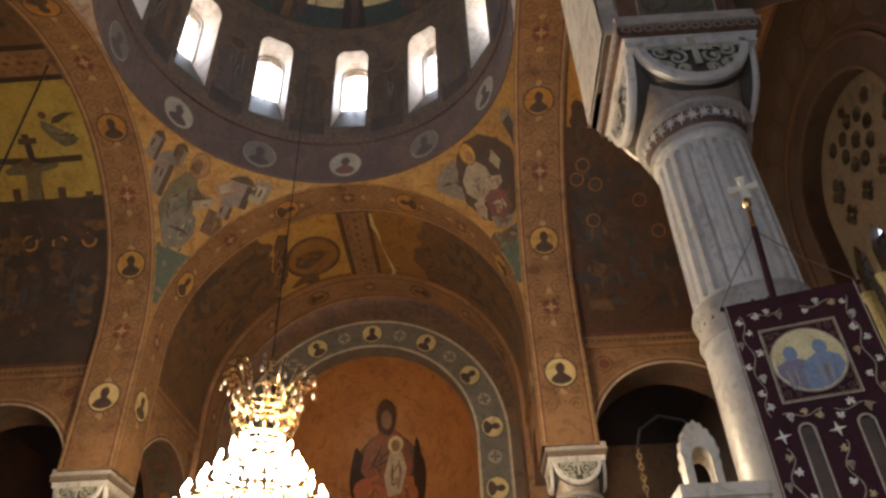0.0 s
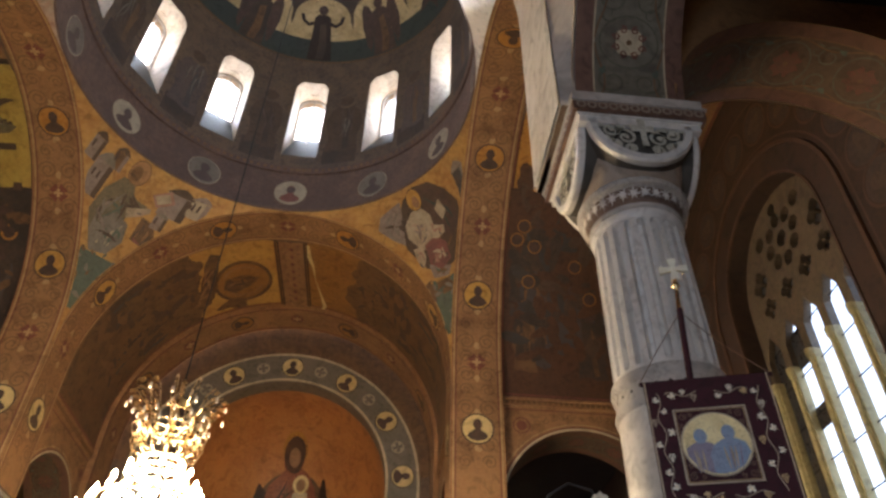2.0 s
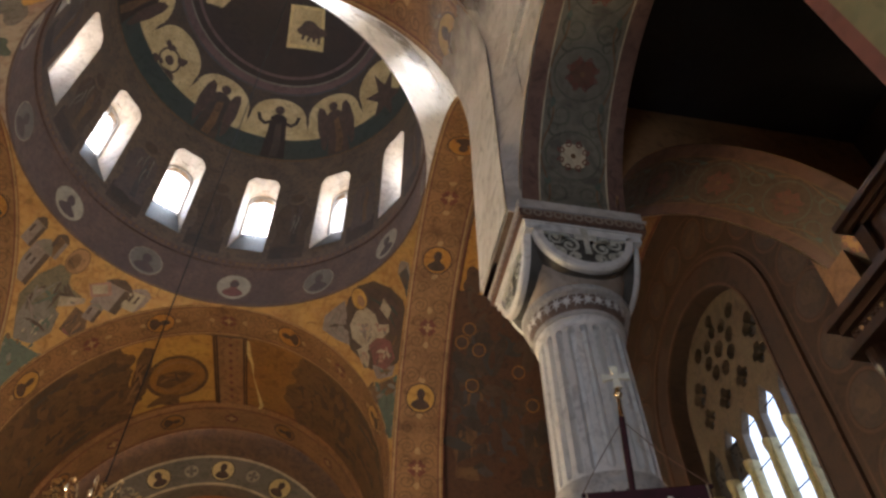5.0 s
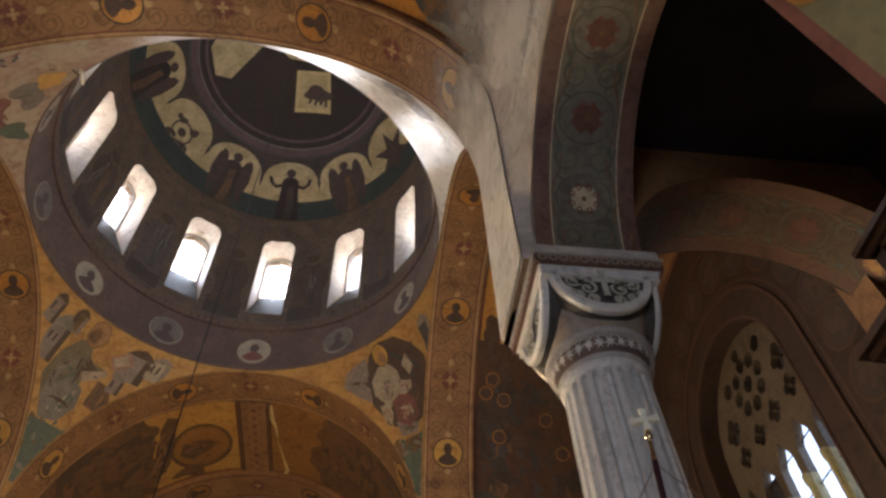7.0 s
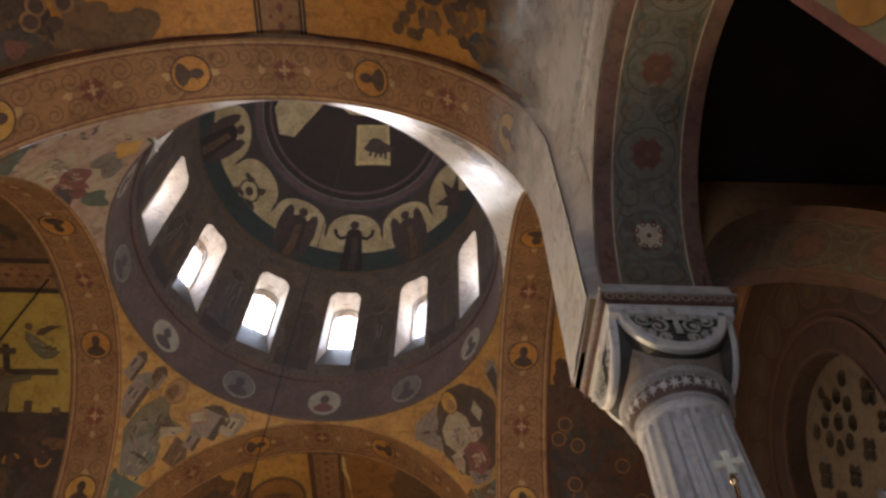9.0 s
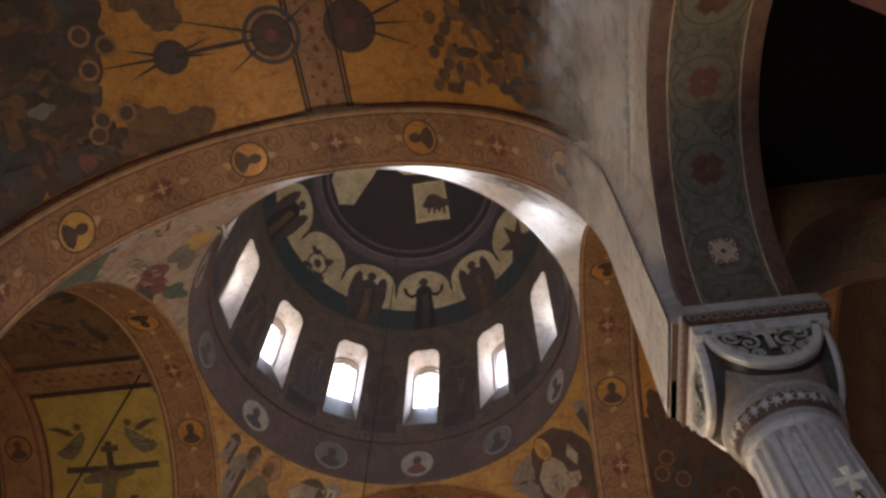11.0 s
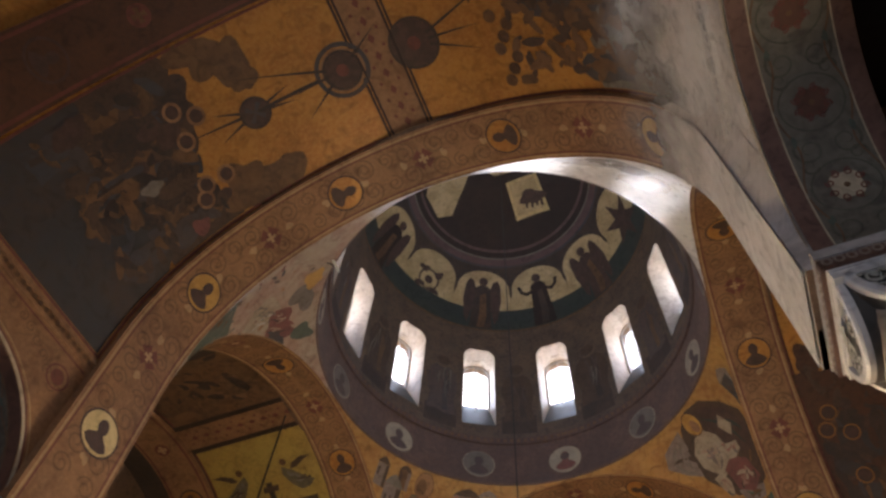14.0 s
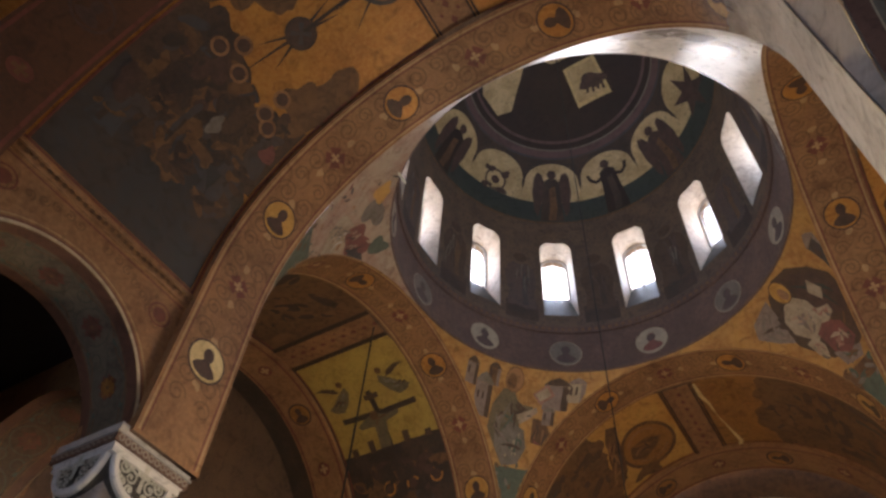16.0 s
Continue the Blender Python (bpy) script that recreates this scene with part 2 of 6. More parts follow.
class Shape:
    """Faces with materials, gathered for one mesh."""

    def __init__(self):
        self.v, self.f, self.m, self.mats = [], [], [], []

    def slot(self, name):
        if name not in self.mats:
            self.mats.append(name)
        return self.mats.index(name)

    def add(self, verts, faces, name):
        k, s = len(self.v), self.slot(name)
        self.v += [tuple(p) for p in verts]
        self.f += [tuple(k + i for i in f) for f in faces]
        self.m += [s] * len(faces)
        return self

    def grid(self, rows, name, close=False, loop=False):
        """rows of points; close joins the last point of a row to its first, loop the last row to the first."""
        nr, nc = len(rows), len(rows[0])
        fs = [(i * nc + j, i * nc + (j + 1) % nc, ((i + 1) % nr) * nc + (j + 1) % nc, ((i + 1) % nr) * nc + j)
              for i in range(nr - (not loop)) for j in range(nc - (not close))]
        return self.add([p for r in rows for p in r], fs, name)

    def box(self, lo, hi, name):
        (a, b, c), (d, e, f) = lo, hi
        vs = [(x, y, z) for x in (a, d) for y in (b, e) for z in (c, f)]
        return self.add(vs, [(0, 1, 3, 2), (4, 6, 7, 5), (0, 4, 5, 1), (2, 3, 7, 6), (0, 2, 6, 4), (1, 5, 7, 3)], name)

    def lathe(self, prof, name, n=32, centre=(0, 0), wave=None):
        rows = []
        for r, z in prof:
            rows.append([(centre[0] + (r * (wave(2 * math.pi * j / n, z) if wave else 1)) * math.cos(2 * math.pi * j / n),
                          centre[1] + (r * (wave(2 * math.pi * j / n, z) if wave else 1)) * math.sin(2 * math.pi * j / n), z) for j in range(n)])
        return self.grid(rows, name, close=True)

    def tube(self, pts, r, name, n=8):
        pts = [Vector(p) for p in pts]
        rows = []
        for i, p in enumerate(pts):
            d = (pts[min(i + 1, len(pts) - 1)] - pts[max(i - 1, 0)]).normalized()
            a = d.orthogonal().normalized() if i == 0 else (a - d * a.dot(d)).normalized()
            b = d.cross(a)
            rr = r(i / max(1, len(pts) - 1)) if callable(r) else r
            rows.append([p + (a * math.cos(2 * math.pi * j / n) + b * math.sin(2 * math.pi * j / n)) * rr for j in range(n)])
        return self.grid(rows, name, close=True)

    # flat painting laid on a surface map f(u, v, off)
    def star(self, f, c, outline, name, off=0.006, rings=3):
        """A filled outline that can be seen whole from its middle c."""
        fine = []
        for (a, b), (x, y) in zip(outline, outline[1:] + outline[:1]):
            m = max(1, math.ceil(math.hypot(x - a, y - b) / 0.22))
            fine += [(a + (x - a) * i / m, b + (y - b) * i / m) for i in range(m)]
        outline = fine
        rows = [[f(c[0] + (u - c[0]) * k / rings, c[1] + (v - c[1]) * k / rings, off) for u, v in outline] for k in range(1, rings + 1)]
        n = len(outline)
        self.add([f(c[0], c[1], off)] + rows[0], [(0, 1 + j, 1 + (j + 1) % n) for j in range(n)], name)
        if rings > 1:
            self.grid(rows, name, close=True)
        return self

    def disc(self, f, c, r, name, off=0.006, rv=None, n=28, rings=2):
        rv = rv or r
        return self.star(f, c, [(c[0] + r * math.cos(2 * math.pi * j / n), c[1] + rv * math.sin(2 * math.pi * j / n)) for j in range(n)], name, off, rings)

    def ring(self, f, c, r0, r1, name, off=0.008, squash=1.0, n=32):
        rows = [[f(c[0] + r * math.cos(2 * math.pi * j / n), c[1] + squash * r * math.sin(2 * math.pi * j / n), off) for j in range(n)] for r in (r0, r1)]
        return self.grid(rows, name, close=True)

    def rect(self, f, u0, u1, v0, v1, name, off=0.006, step=0.35):
        nu, nv = max(1, math.ceil(abs(u1 - u0) / step)), max(1, math.ceil(abs(v1 - v0) / step))
        return self.grid([[f(u0 + (u1 - u0) * i / nu, v0 + (v1 - v0) * j / nv, off) for j in range(nv + 1)] for i in range(nu + 1)], name)

    def ribbon(self, f, pts, w, name, off=0.008):
        rows = []
        for i, (u, v) in enumerate(pts):
            a, b = pts[max(i - 1, 0)], pts[min(i + 1, len(pts) - 1)]
            du, dv = b[0] - a[0], b[1] - a[1]
            k = math.hypot(du, dv) or 1
            ww = w(i / max(1, len(pts) - 1)) if callable(w) else w
            rows.append([f(u - dv / k * ww / 2, v + du / k * ww / 2, off), f(u + dv / k * ww / 2, v - du / k * ww / 2, off)])
        return self.grid(rows, name)

    def make(self, name, parent=None, label="", category="", group="", kind="", smooth=True):
        me = bpy.data.meshes.new(name)
        me.from_pydata(self.v, [], self.f)
        for k in self.mats:
            me.materials.append(M[k])
        me.polygons.foreach_set("material_index", self.m)
        me.update()
        bm = bmesh.new()
        bm.from_mesh(me)
        bmesh.ops.recalc_face_normals(bm, faces=bm.faces)
        bm.to_mesh(me)
        bm.free()
        if smooth:
            me.polygons.foreach_set("use_smooth", [True] * len(me.polygons))
            me.set_sharp_from_angle(angle=radians(35))
        ob = new(name, me)
        if parent:
            ob.parent = parent
        return tagged(ob, label, category, group, kind)


def spin(k):
    """Quarter turns about the crossing: 0 east, 1 south, 2 west, 3 north, from (span, outward, z)."""
    return [lambda u, v, z: (u, v, z), lambda u, v, z: (v, -u, z), lambda u, v, z: (-u, -v, z), lambda u, v, z: (-v, u, z)][k]


def arc_map(k, radius=A, start=A):
    """Surface of an arch or vault: u along the curve from the crown, v outwards from its start, off towards the inside."""
    turn = spin(k)

    def f(u, v, off=0.0):
        q = radius * math.pi / 2
        if abs(u) <= q:
            a = u / radius
            return turn((radius - off) * math.sin(a), start + v, ZS + (radius - off) * math.cos(a))
        return turn(math.copysign(radius - off, u), start + v, ZS - (abs(u) - q))
    return f


def plane_map(origin, du, dv, dn):
    o, du, dv, dn = Vector(origin), Vector(du), Vector(dv), Vector(dn)
    return lambda u, v, off=0.0: tuple(o + du * u + dv * v + dn * off)


def ring_map(radius):
    """u: metres along the circle from the east, v: height."""
    return lambda u, v, off=0.0: ((radius - off) * math.sin(u / radius), (radius - off) * math.cos(u / radius), v)


def dome_map():
    """u: metres along the springing circle from the east, v: metres up the meridian."""
    def f(u, v, off=0.0):
        a, e, r = u / DOME_R, v / DOME_R, DOME_R - off
        return (r * math.cos(e) * math.sin(a), r * math.cos(e) * math.cos(a), DOME_Z + r * math.sin(e))
    return f


def polar_map():
    """u, v: plan metres from the dome's axis, laid on the dome."""
    def f(u, v, off=0.0):
        r = DOME_R - off
        return (u, v, DOME_Z + math.sqrt(max(0.01, r * r - u * u - v * v)))
    return f


def pendentive_map(k):
    """u: metres sideways from the corner's diagonal, v: metres above the springing; k = 0 south-east, 1 south-west, 2 north-west, 3 north-east."""
    turn = spin(k)

    def f(u, v, off=0.0):
        r = A * math.sqrt(2) - off
        h = math.sqrt(max(0.01, r * r - v * v))
        w = max(0.02, h * (math.pi / 4 - math.acos(min(1, A / h))) - 0.02)
        a = math.pi / 4 + max(-w, min(w, u)) / h
        return turn(h * math.sin(a), h * math.cos(a), ZS + v)
    return f


rnd = random.Random(7)


def blob(c, ru, rv, n=22, rough=0.25, seed=0):
    q = random.Random(seed)
    ph = [q.uniform(0, 6.28) for _ in range(4)]
    am = [q.uniform(0.4, 1) * rough / k for k in (1.2, 1.6, 2.4, 3.5)]
    out = []
    for j in range(n):
        t = 2 * math.pi * j / n
        k = 1 + sum(a * math.sin((i + 2) * t + p) for i, (a, p) in enumerate(zip(am, ph)))
        out.append((c[0] + ru * k * math.cos(t), c[1] + rv * k * math.sin(t)))
    return out


def bust_outline(c, s, turn=0.0):
    """A plain head-and-shoulders silhouette, s its half height."""
    pts = [(0.34 * math.cos(math.radians(a)), 0.34 + 0.44 * math.sin(math.radians(a))) for a in range(-55, 236, 24)]
    pts += [(-0.3, -0.12), (-0.62, -0.34), (-0.78, -0.62), (-0.5, -0.86), (0, -0.97), (0.5, -0.86), (0.78, -0.62), (0.62, -0.34), (0.3, -0.12)]
    ca, sa = math.cos(turn), math.sin(turn)
    return [(c[0] + s * (x * ca - y * sa), c[1] + s * (x * sa + y * ca)) for x, y in pts]


def cross_outline(c, s, arm=0.3, turn=0.0, flare=0.1):
    pts = []
    for q in range(4):
        a = turn + q * math.pi / 2
        for x, y in ((1, -arm - flare), (1, arm + flare), (arm * 0.8, arm * 0.8)):
            pts.append((c[0] + s * (x * math.cos(a) - y * math.sin(a)), c[1] + s * (x * math.sin(a) + y * math.cos(a))))
    return pts


def spiral(c, r, turns=1.6, a0=0.0, hand=1, n=26):
    return [(c[0] + r * (1 - 0.8 * i / n) * math.cos(a0 + hand * turns * 6.283 * i / n), c[1] + r * (1 - 0.8 * i / n) * math.sin(a0 + hand * turns * 6.283 * i / n)) for i in range(n + 1)]


def empty(name, at, **tags):
    ob = new(name)
    ob.location = at
    bpy.context.view_layer.update()
    return tagged(ob, **tags)


# ---- structure ----
NAMES = ("east", "south", "west", "north")
Shape().box((-11.2, -15.2, -0.3), (11.2, 16, 0.0), "floor_stone").make("floor", label="grey-brown polished stone church floor", kind="structure", category="floor", smooth=False)


def sweep(shape, f, us, v0, v1, thick, name, back="wall_brown"):
    """A thick band along the map f."""
    inner = [[f(u, v0 + (v1 - v0) * j / 3) for j in range(4)] for u in us]
    outer = [[f(u, v0 + (v1 - v0) * j / 3, -thick) for j in range(4)] for u in us]
    shape.grid(inner, name)
    shape.grid(outer, back)
    shape.grid([[a[0], b[0]] for a, b in zip(inner, outer)], name)
    shape.grid([[a[-1], b[-1]] for a, b in zip(inner, outer)], name)
    for i in (0, -1):
        shape.grid([inner[i], outer[i]], back)
    return shape


def steps(a, b, n):
    return [a + (b - a) * i / n for i in range(n + 1)]


Q = A * math.pi / 2
SEND = Q + ZS - ZC


def arch_paint(arch, f, wide, full=True):
    """Borders, medallions, small crosses and scrolls on the soffit of a high arch."""
    s = Shape()
    for v0, v1, c in ((0.05, 0.085, "pale_line"), (0.1, 0.13, "red_border"), (wide - 0.13, wide - 0.1, "red_border"), (wide - 0.085, wide - 0.05, "pale_line")):
        for a, b in ((-SEND + 0.06, 0), (0, SEND - 0.06)):
            s.grid([[f(u, v, 0.005) for v in (v0, v1)] for u in steps(a, b, 48)], c)
    s.make("border_line", arch)
    mid = wide / 2
    d = 1.72
    sc = Shape()
    for side in (-1, 1):
        for i in range(11):
            c = (side * (d * 0.25 + d * 0.5 * i * 1.0), mid)
            if abs(c[0]) > SEND - 0.3:
                continue
            for hand in (1, -1):
                sc.ribbon(f, spiral((c[0] - 0.1 * side, mid + hand * 0.24), 0.22, 1.7, hand * 1.57, hand * side, 26), 0.026, "ochre_line", 0.006)
                sc.ribbon(f, spiral((c[0] + 0.3 * side, mid + hand * 0.26), 0.17, 1.5, -hand * 1.57, -hand * side, 22), 0.024, "ochre_line", 0.006)
            sc.star(f, c, blob(c, 0.075, 0.075, 12, 0.3, i), "pale_line", 0.008, 1)
    sc.make("scroll_ornament", arch, kind="stuff")
    for side in (-1, 1):
        for i, k in enumerate((1, 3, 5)):
            u = side * d * k if k < 5 else side * d * 4.98
            m = Shape()
            m.disc(f, (u, mid), 0.37, "bust", 0.010)
            m.disc(f, (u, mid), 0.335, "gold_orange" if k == 1 else "gold" if k < 5 else "gold_pale", 0.014)
            turn = -math.pi / 2 if side < 0 else math.pi / 2
            m.star(f, (u, mid), bust_outline((u, mid), 0.3, turn), "bust", 0.018, 2)
            m.make("medallion", arch, "gold roundel with a plain dark bust shape")
    for k in range(-4, 5, 2):
        u = k * d
        m = Shape()
        m.star(f, (u, mid), cross_outline((u, mid), 0.2, 0.45, 0.785, 0.15), "red_border", 0.010, 2)
        m.star(f, (u, mid), cross_outline((u, mid), 0.1), "pale_line", 0.014, 1)
        m.make("cross_roundel", arch, "dark roundel with a small pale cross")


for k in range(4):
    f = arc_map(k)
    if k == 2:
        sh = sweep(Shape(), f, steps(-5.6, SEND, 84), 0.006, BW, 0.5, "ochre")
        # south foot in pale plaster whose colour carries light and haze
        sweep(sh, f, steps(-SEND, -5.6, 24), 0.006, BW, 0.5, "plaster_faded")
    else:
        sh = sweep(Shape(), f, steps(-SEND, SEND, 96), 0.006, BW, 0.5, "ochre")
    arch = sh.make("arch_" + NAMES[k], label="high ochre painted arch with medallions carrying the dome", kind="structure", category="arch")
    arch_paint(arch, f, BW)
    f2 = arc_map(k, A, END)
    sh = sweep(Shape(), f2, steps(-SEND, SEND, 80), 0.0, BW, 0.5, "ochre" if k != 2 else "rust")
    arch2 = sh.make("transverse_arch_" + NAMES[k], label="brown painted transverse arch ending the vault", kind="structure", category="arch")
    s = Shape()
    for v0, v1 in ((0.06, 0.12), (BW - 0.12, BW - 0.06)):
        s.grid([[f2(u, v, 0.005) for v in (v0, v1)] for u in steps(-SEND + 0.05, SEND - 0.05, 72)], "red_border")
    s.make("border_line", arch2)
    for kk in range(-5, 6):
        m = Shape()
        if kk % 2:
            m.disc(f2, (kk * 1.72, BW / 2), 0.36, "bust", 0.008).disc(f2, (kk * 1.72, BW / 2), 0.31, "rust" if k == 2 else "gold_brown", 0.012)
            m.star(f2, (kk * 1.72, BW / 2), bust_outline((kk * 1.72, BW / 2), 0.28, math.pi / 2 * (1 if kk > 0 else -1)), "bust", 0.016, 2)
            m.make("medallion", arch2)
        else:
            m.disc(f2, (kk * 1.72, BW / 2), 0.2, "red_border", 0.008).star(f2, (kk * 1.72, BW / 2), cross_outline((kk * 1.72, BW / 2), 0.13), "ochre_line" if k == 2 else "pale_line", 0.012, 1)
            m.make("cross_roundel", arch2)

# vaults
ARM_END = (10.3, 11.0, 15.0, 11.0)
QV = RV * math.pi / 2
vault_map = [arc_map(k, RV, 0.0) for k in range(4)]
vaults = []
for k in range(4):
    low = QV + ZS - ZT
    sh = sweep(Shape(), vault_map[k], steps(-low, low, 72), A + 0.4, ARM_END[k], 0.4, ("gold_brown", "rust", "gold_orange", "fresco_dark")[k])
    vaults.append(sh.make("vault_" + NAMES[k], label="barrel vault painted with gold-ground frescoes", kind="structure", category="vault"))

# walls of the arms with their low arches


def arm_wall(name, k, side, u0, u1, centres, top=ZT + 0.02, face=RV, back=RV + 1.1, paint="ochre", soffit="soffit_green", LR=LR, ZL=ZL):
    """A wall along an arm, at one side of it: outward from u0 to u1, with round arches open to the floor."""
    turn = spin(k)
    w = lambda u, z, d: turn(side * d, u, z)
    cuts = sorted({u0, u1, *[c + LR * math.cos(t * math.pi / 28) for c in centres for t in range(29) if u0 <= c + LR * math.cos(t * math.pi / 28) <= u1]})

    def low(u):
        for c in centres:
            if abs(u - c) <= LR + 1e-6:
                return ZL + math.sqrt(max(0, LR * LR - (u - c) ** 2))
        return 0.0
    s = Shape()
    front, rear = Shape(), Shape()
    for a, b in zip(cuts, cuts[1:]):
        inside = any(abs((a + b) / 2 - c) < LR for c in centres)
        la, lb = (low(a), low(b)) if inside else (0.0, 0.0)
        s.add([w(a, la, face), w(b, lb, face), w(b, top, face), w(a, top, face)], [(0, 1, 2, 3)], paint)
        s.add([w(a, la, back), w(b, lb, back), w(b, top, back), w(a, top, back)], [(0, 1, 2, 3)], paint)
        s.add([w(a, top, face), w(b, top, face), w(b, top, back), w(a, top, back)], [(0, 1, 2, 3)], paint)
        if inside:
            s.add([w(a, la, face), w(b, lb, face), w(b, lb, back), w(a, la, back)], [(0, 1, 2, 3)], soffit)
    for u in (u0, u1):
        z0 = low(u)
        if z0 < top:
            s.add([w(u, z0, face), w(u, top, face), w(u, top, back), w(u, z0, back)], [(0, 1, 2, 3)], paint)
    for c in centres:
        for e in (c - LR, c + LR):
            if u0 < e < u1:
                s.add([w(e, 0, face), w(e, ZL, face), w(e, ZL, back), w(e, 0, back)], [(0, 1, 2, 3)], paint)
    return s.make(name, label="painted church wall above a round low arch", kind="structure", category="wall", smooth=False), w


for k in range(4):
    lr, zl, lc = (1.86, 7.05, 7.5) if k == 1 else (LR, ZL, LC)
    for side, nm in ((-1, "a"), (1, "b")):
        wall, w = arm_wall("wall_" + NAMES[k] + "_" + nm, k, side, A + BW - 0.03, ARM_END[k], [lc], face=RW, back=RW + 1.1, paint="plaster_faded" if (k, side) == (2, -1) else "ochre", soffit=("soffit_green" if side < 0 else "soffit_dim") if k == 2 else "soffit_brown", LR=lr, ZL=zl)
        turn = spin(k)
        fm = lambda u, v, off=0.0, turn=turn, side=side: turn(side * (RW - off), u, v)
        t = Shape()
        bare = (k, side) == (2, -1)
        # string course under the vault with a small carved edge
        for z0, z1, o in ((ZT - 0.16, ZT - 0.1, 0.05), (ZT - 0.1, ZT - 0.02, 0.03), (ZT - 0.02, ZT + 0.05, 0.09)):
            a, b = A + BW, END
            t.grid([[fm(u, z0, 0), fm(u, z0, o), fm(u, z1, o), fm(u, z1, 0)] for u in (a, b)], "plaster_faded" if bare else "ochre", close=True)
        for i in range(26):
            u = A + BW + 0.08 + i * 0.125
            t.grid([[fm(u + x, ZT - 0.1, 0.03), fm(u + x, ZT - 0.1, 0.065), fm(u + x, ZT - 0.03, 0.065), fm(u + x, ZT - 0.03, 0.03)] for x in (0, 0.06)], "plaster_grey" if bare else "ochre_line", close=True)
        t.make("string_course", wall)
        # painted spandrels and mouldings round the arch
        p = Shape()
        arcpts = [(lc + (lr + 0.0) * math.cos(a), zl + (lr + 0.0) * math.sin(a)) for a in steps(0.0, math.pi, 40)]
        for r0, r1, c, o in ((0.0, 0.05, "scroll_cream", 0.02), (0.05, 0.09, "soffit_border" if bare else "red_border", 0.012), (0.13, 0.15, "scroll_cream" if bare else "pale_line", 0.008)):
            p.grid([[fm(lc + (lr + r) * math.cos(a), zl + (lr + r) * math.sin(a), o) for r in (r0, r1)] for a in steps(0.0, math.pi, 40)], c)
        if not bare:
            p.rect(fm, A + BW + 0.05, END - 0.02, ZT - 0.24, ZT - 0.21, "red_border")
        for sx in () if bare else (-1, 1):
            c = (lc + sx * 1.38, ZT - 0.62)
            p.ring(fm, c, 0.17, 0.2, "red_border").disc(fm, c, 0.12, "red_border", 0.008, n=16, rings=1)
            for j in range(7):
                cc = (lc + sx * (0.25 + 0.19 * j), ZT - 0.36 - (0.012 * j * j))
                p.ribbon(fm, spiral(cc, 0.09, 1.3, j, 1 if j % 2 else -1, 14), 0.02, "ochre_line")
        p.make("spandrel_paint", wall)
        # scroll ornament on the soffit of the low arch
        def sf(u, v, off=0.0, turn=turn, side=side, lr=lr, zl=zl, lc=lc):
            a = u / lr
            r = lr - off
            return turn(side * (RW + v), lc + r * math.sin(a), zl + r * math.cos(a))
        p = Shape()
        e = lr * math.pi / 2 - 0.02
        edge, thin = ("soffit_border", "scroll_cream") if (k, side) == (2, -1) else ("border_dim", "ochre_line")
        for v0, v1, c in ((0.0, 0.18, edge), (0.18, 0.197, thin), (0.905, 0.922, thin), (0.922, 1.1, edge)):
            p.grid([[sf(u, v, 0.006) for v in (v0, v1)] for u in steps(-e, e, 36)], c)
        for i in range(-3, 4):
            c = (i * 0.9, 0.55)
            if abs(c[0]) < e - 0.2:
                p.ring(sf, c, 0.27, 0.288, "scroll_green", 0.008, 1.08)
                quat = [(c[0] + r * math.cos(t), c[1] + r * math.sin(t)) for t, r in ((2 * math.pi * j / 32, 0.15 + 0.014 * math.cos(4 * (2 * math.pi * j / 32) - math.pi)) for j in range(32))]
                p.star(sf, c, quat, ("scroll_cream" if (k, side) == (2, -1) else "gold_brown") if abs(i) == 2 else "border_dim", 0.012, 2)
                p.disc(sf, c, 0.03, "ochre_line", 0.016, n=10, rings=1)
                for a in range(8):
                    aa = (a // 2) * math.pi / 2 + 0.785 + (0.34 if a % 2 else -0.34)
                    p.ribbon(sf, spiral((c[0] + 0.145 * math.cos(aa), c[1] + 0.145 * math.sin(aa)), 0.042, 1.3, aa, 1 if a % 2 else -1, 14), 0.016, "red_border", 0.018)
            for hand in (-1, 1):
                cc = (i * 0.9 + 0.45, 0.55 + hand * 0.17)
                if abs(cc[0]) < e - 0.15:
                    p.ribbon(sf, spiral(cc, 0.15, 1.5, 0.5 * hand, hand, 24), lambda x: 0.026 * (1.2 - x), "scroll_green", 0.008)
                    p.ribbon(sf, spiral((cc[0] - 0.16, cc[1] + 0.05 * hand), 0.09, 1.2, 2, -hand, 14), lambda x: 0.024 * (1.2 - x), "scroll_green", 0.008)
                    p.ribbon(sf, [(cc[0] - 0.42 + 0.84 * t, 0.55 + hand * (0.3 + 0.05 * math.cos(6.28 * t))) for t in steps(0, 1, 12)], 0.018, "ochre_line", 0.010)
                    p.star(sf, (cc[0] + 0.12, cc[1] + 0.1 * hand), blob((cc[0] + 0.12, cc[1] + 0.1 * hand), 0.05, 0.03, 12, 0.3, i + 5), "robe_teal", 0.012, 1)
        p.make("soffit_scroll", wall)

# pendentives
pendentives = []
for k in range(4):
    turn = spin(k)
    rows = []
    R2 = A * math.sqrt(2)
    for v in steps(0.0, A, 40):
        rho = math.sqrt(R2 * R2 - v * v)
        a0 = math.acos(min(1, (A + 0.008) / rho))
        rows.append([turn(rho * math.sin(a), rho * math.cos(a), ZS + v) for a in steps(a0, math.pi / 2 - a0, 24)])
    # the south-west one is whiter, with its sunlight put into the colour
    s = Shape().grid(rows, ("pendentive_gold", "plaster_white", "plaster_warm", "pendentive_gold")[k])
    pendentives.append(s.make("pendentive_" + ("south_east", "south_west", "north_west", "north_east")[k], label="curved pendentive with a painted gold ground", kind="structure", category="pendentive"))
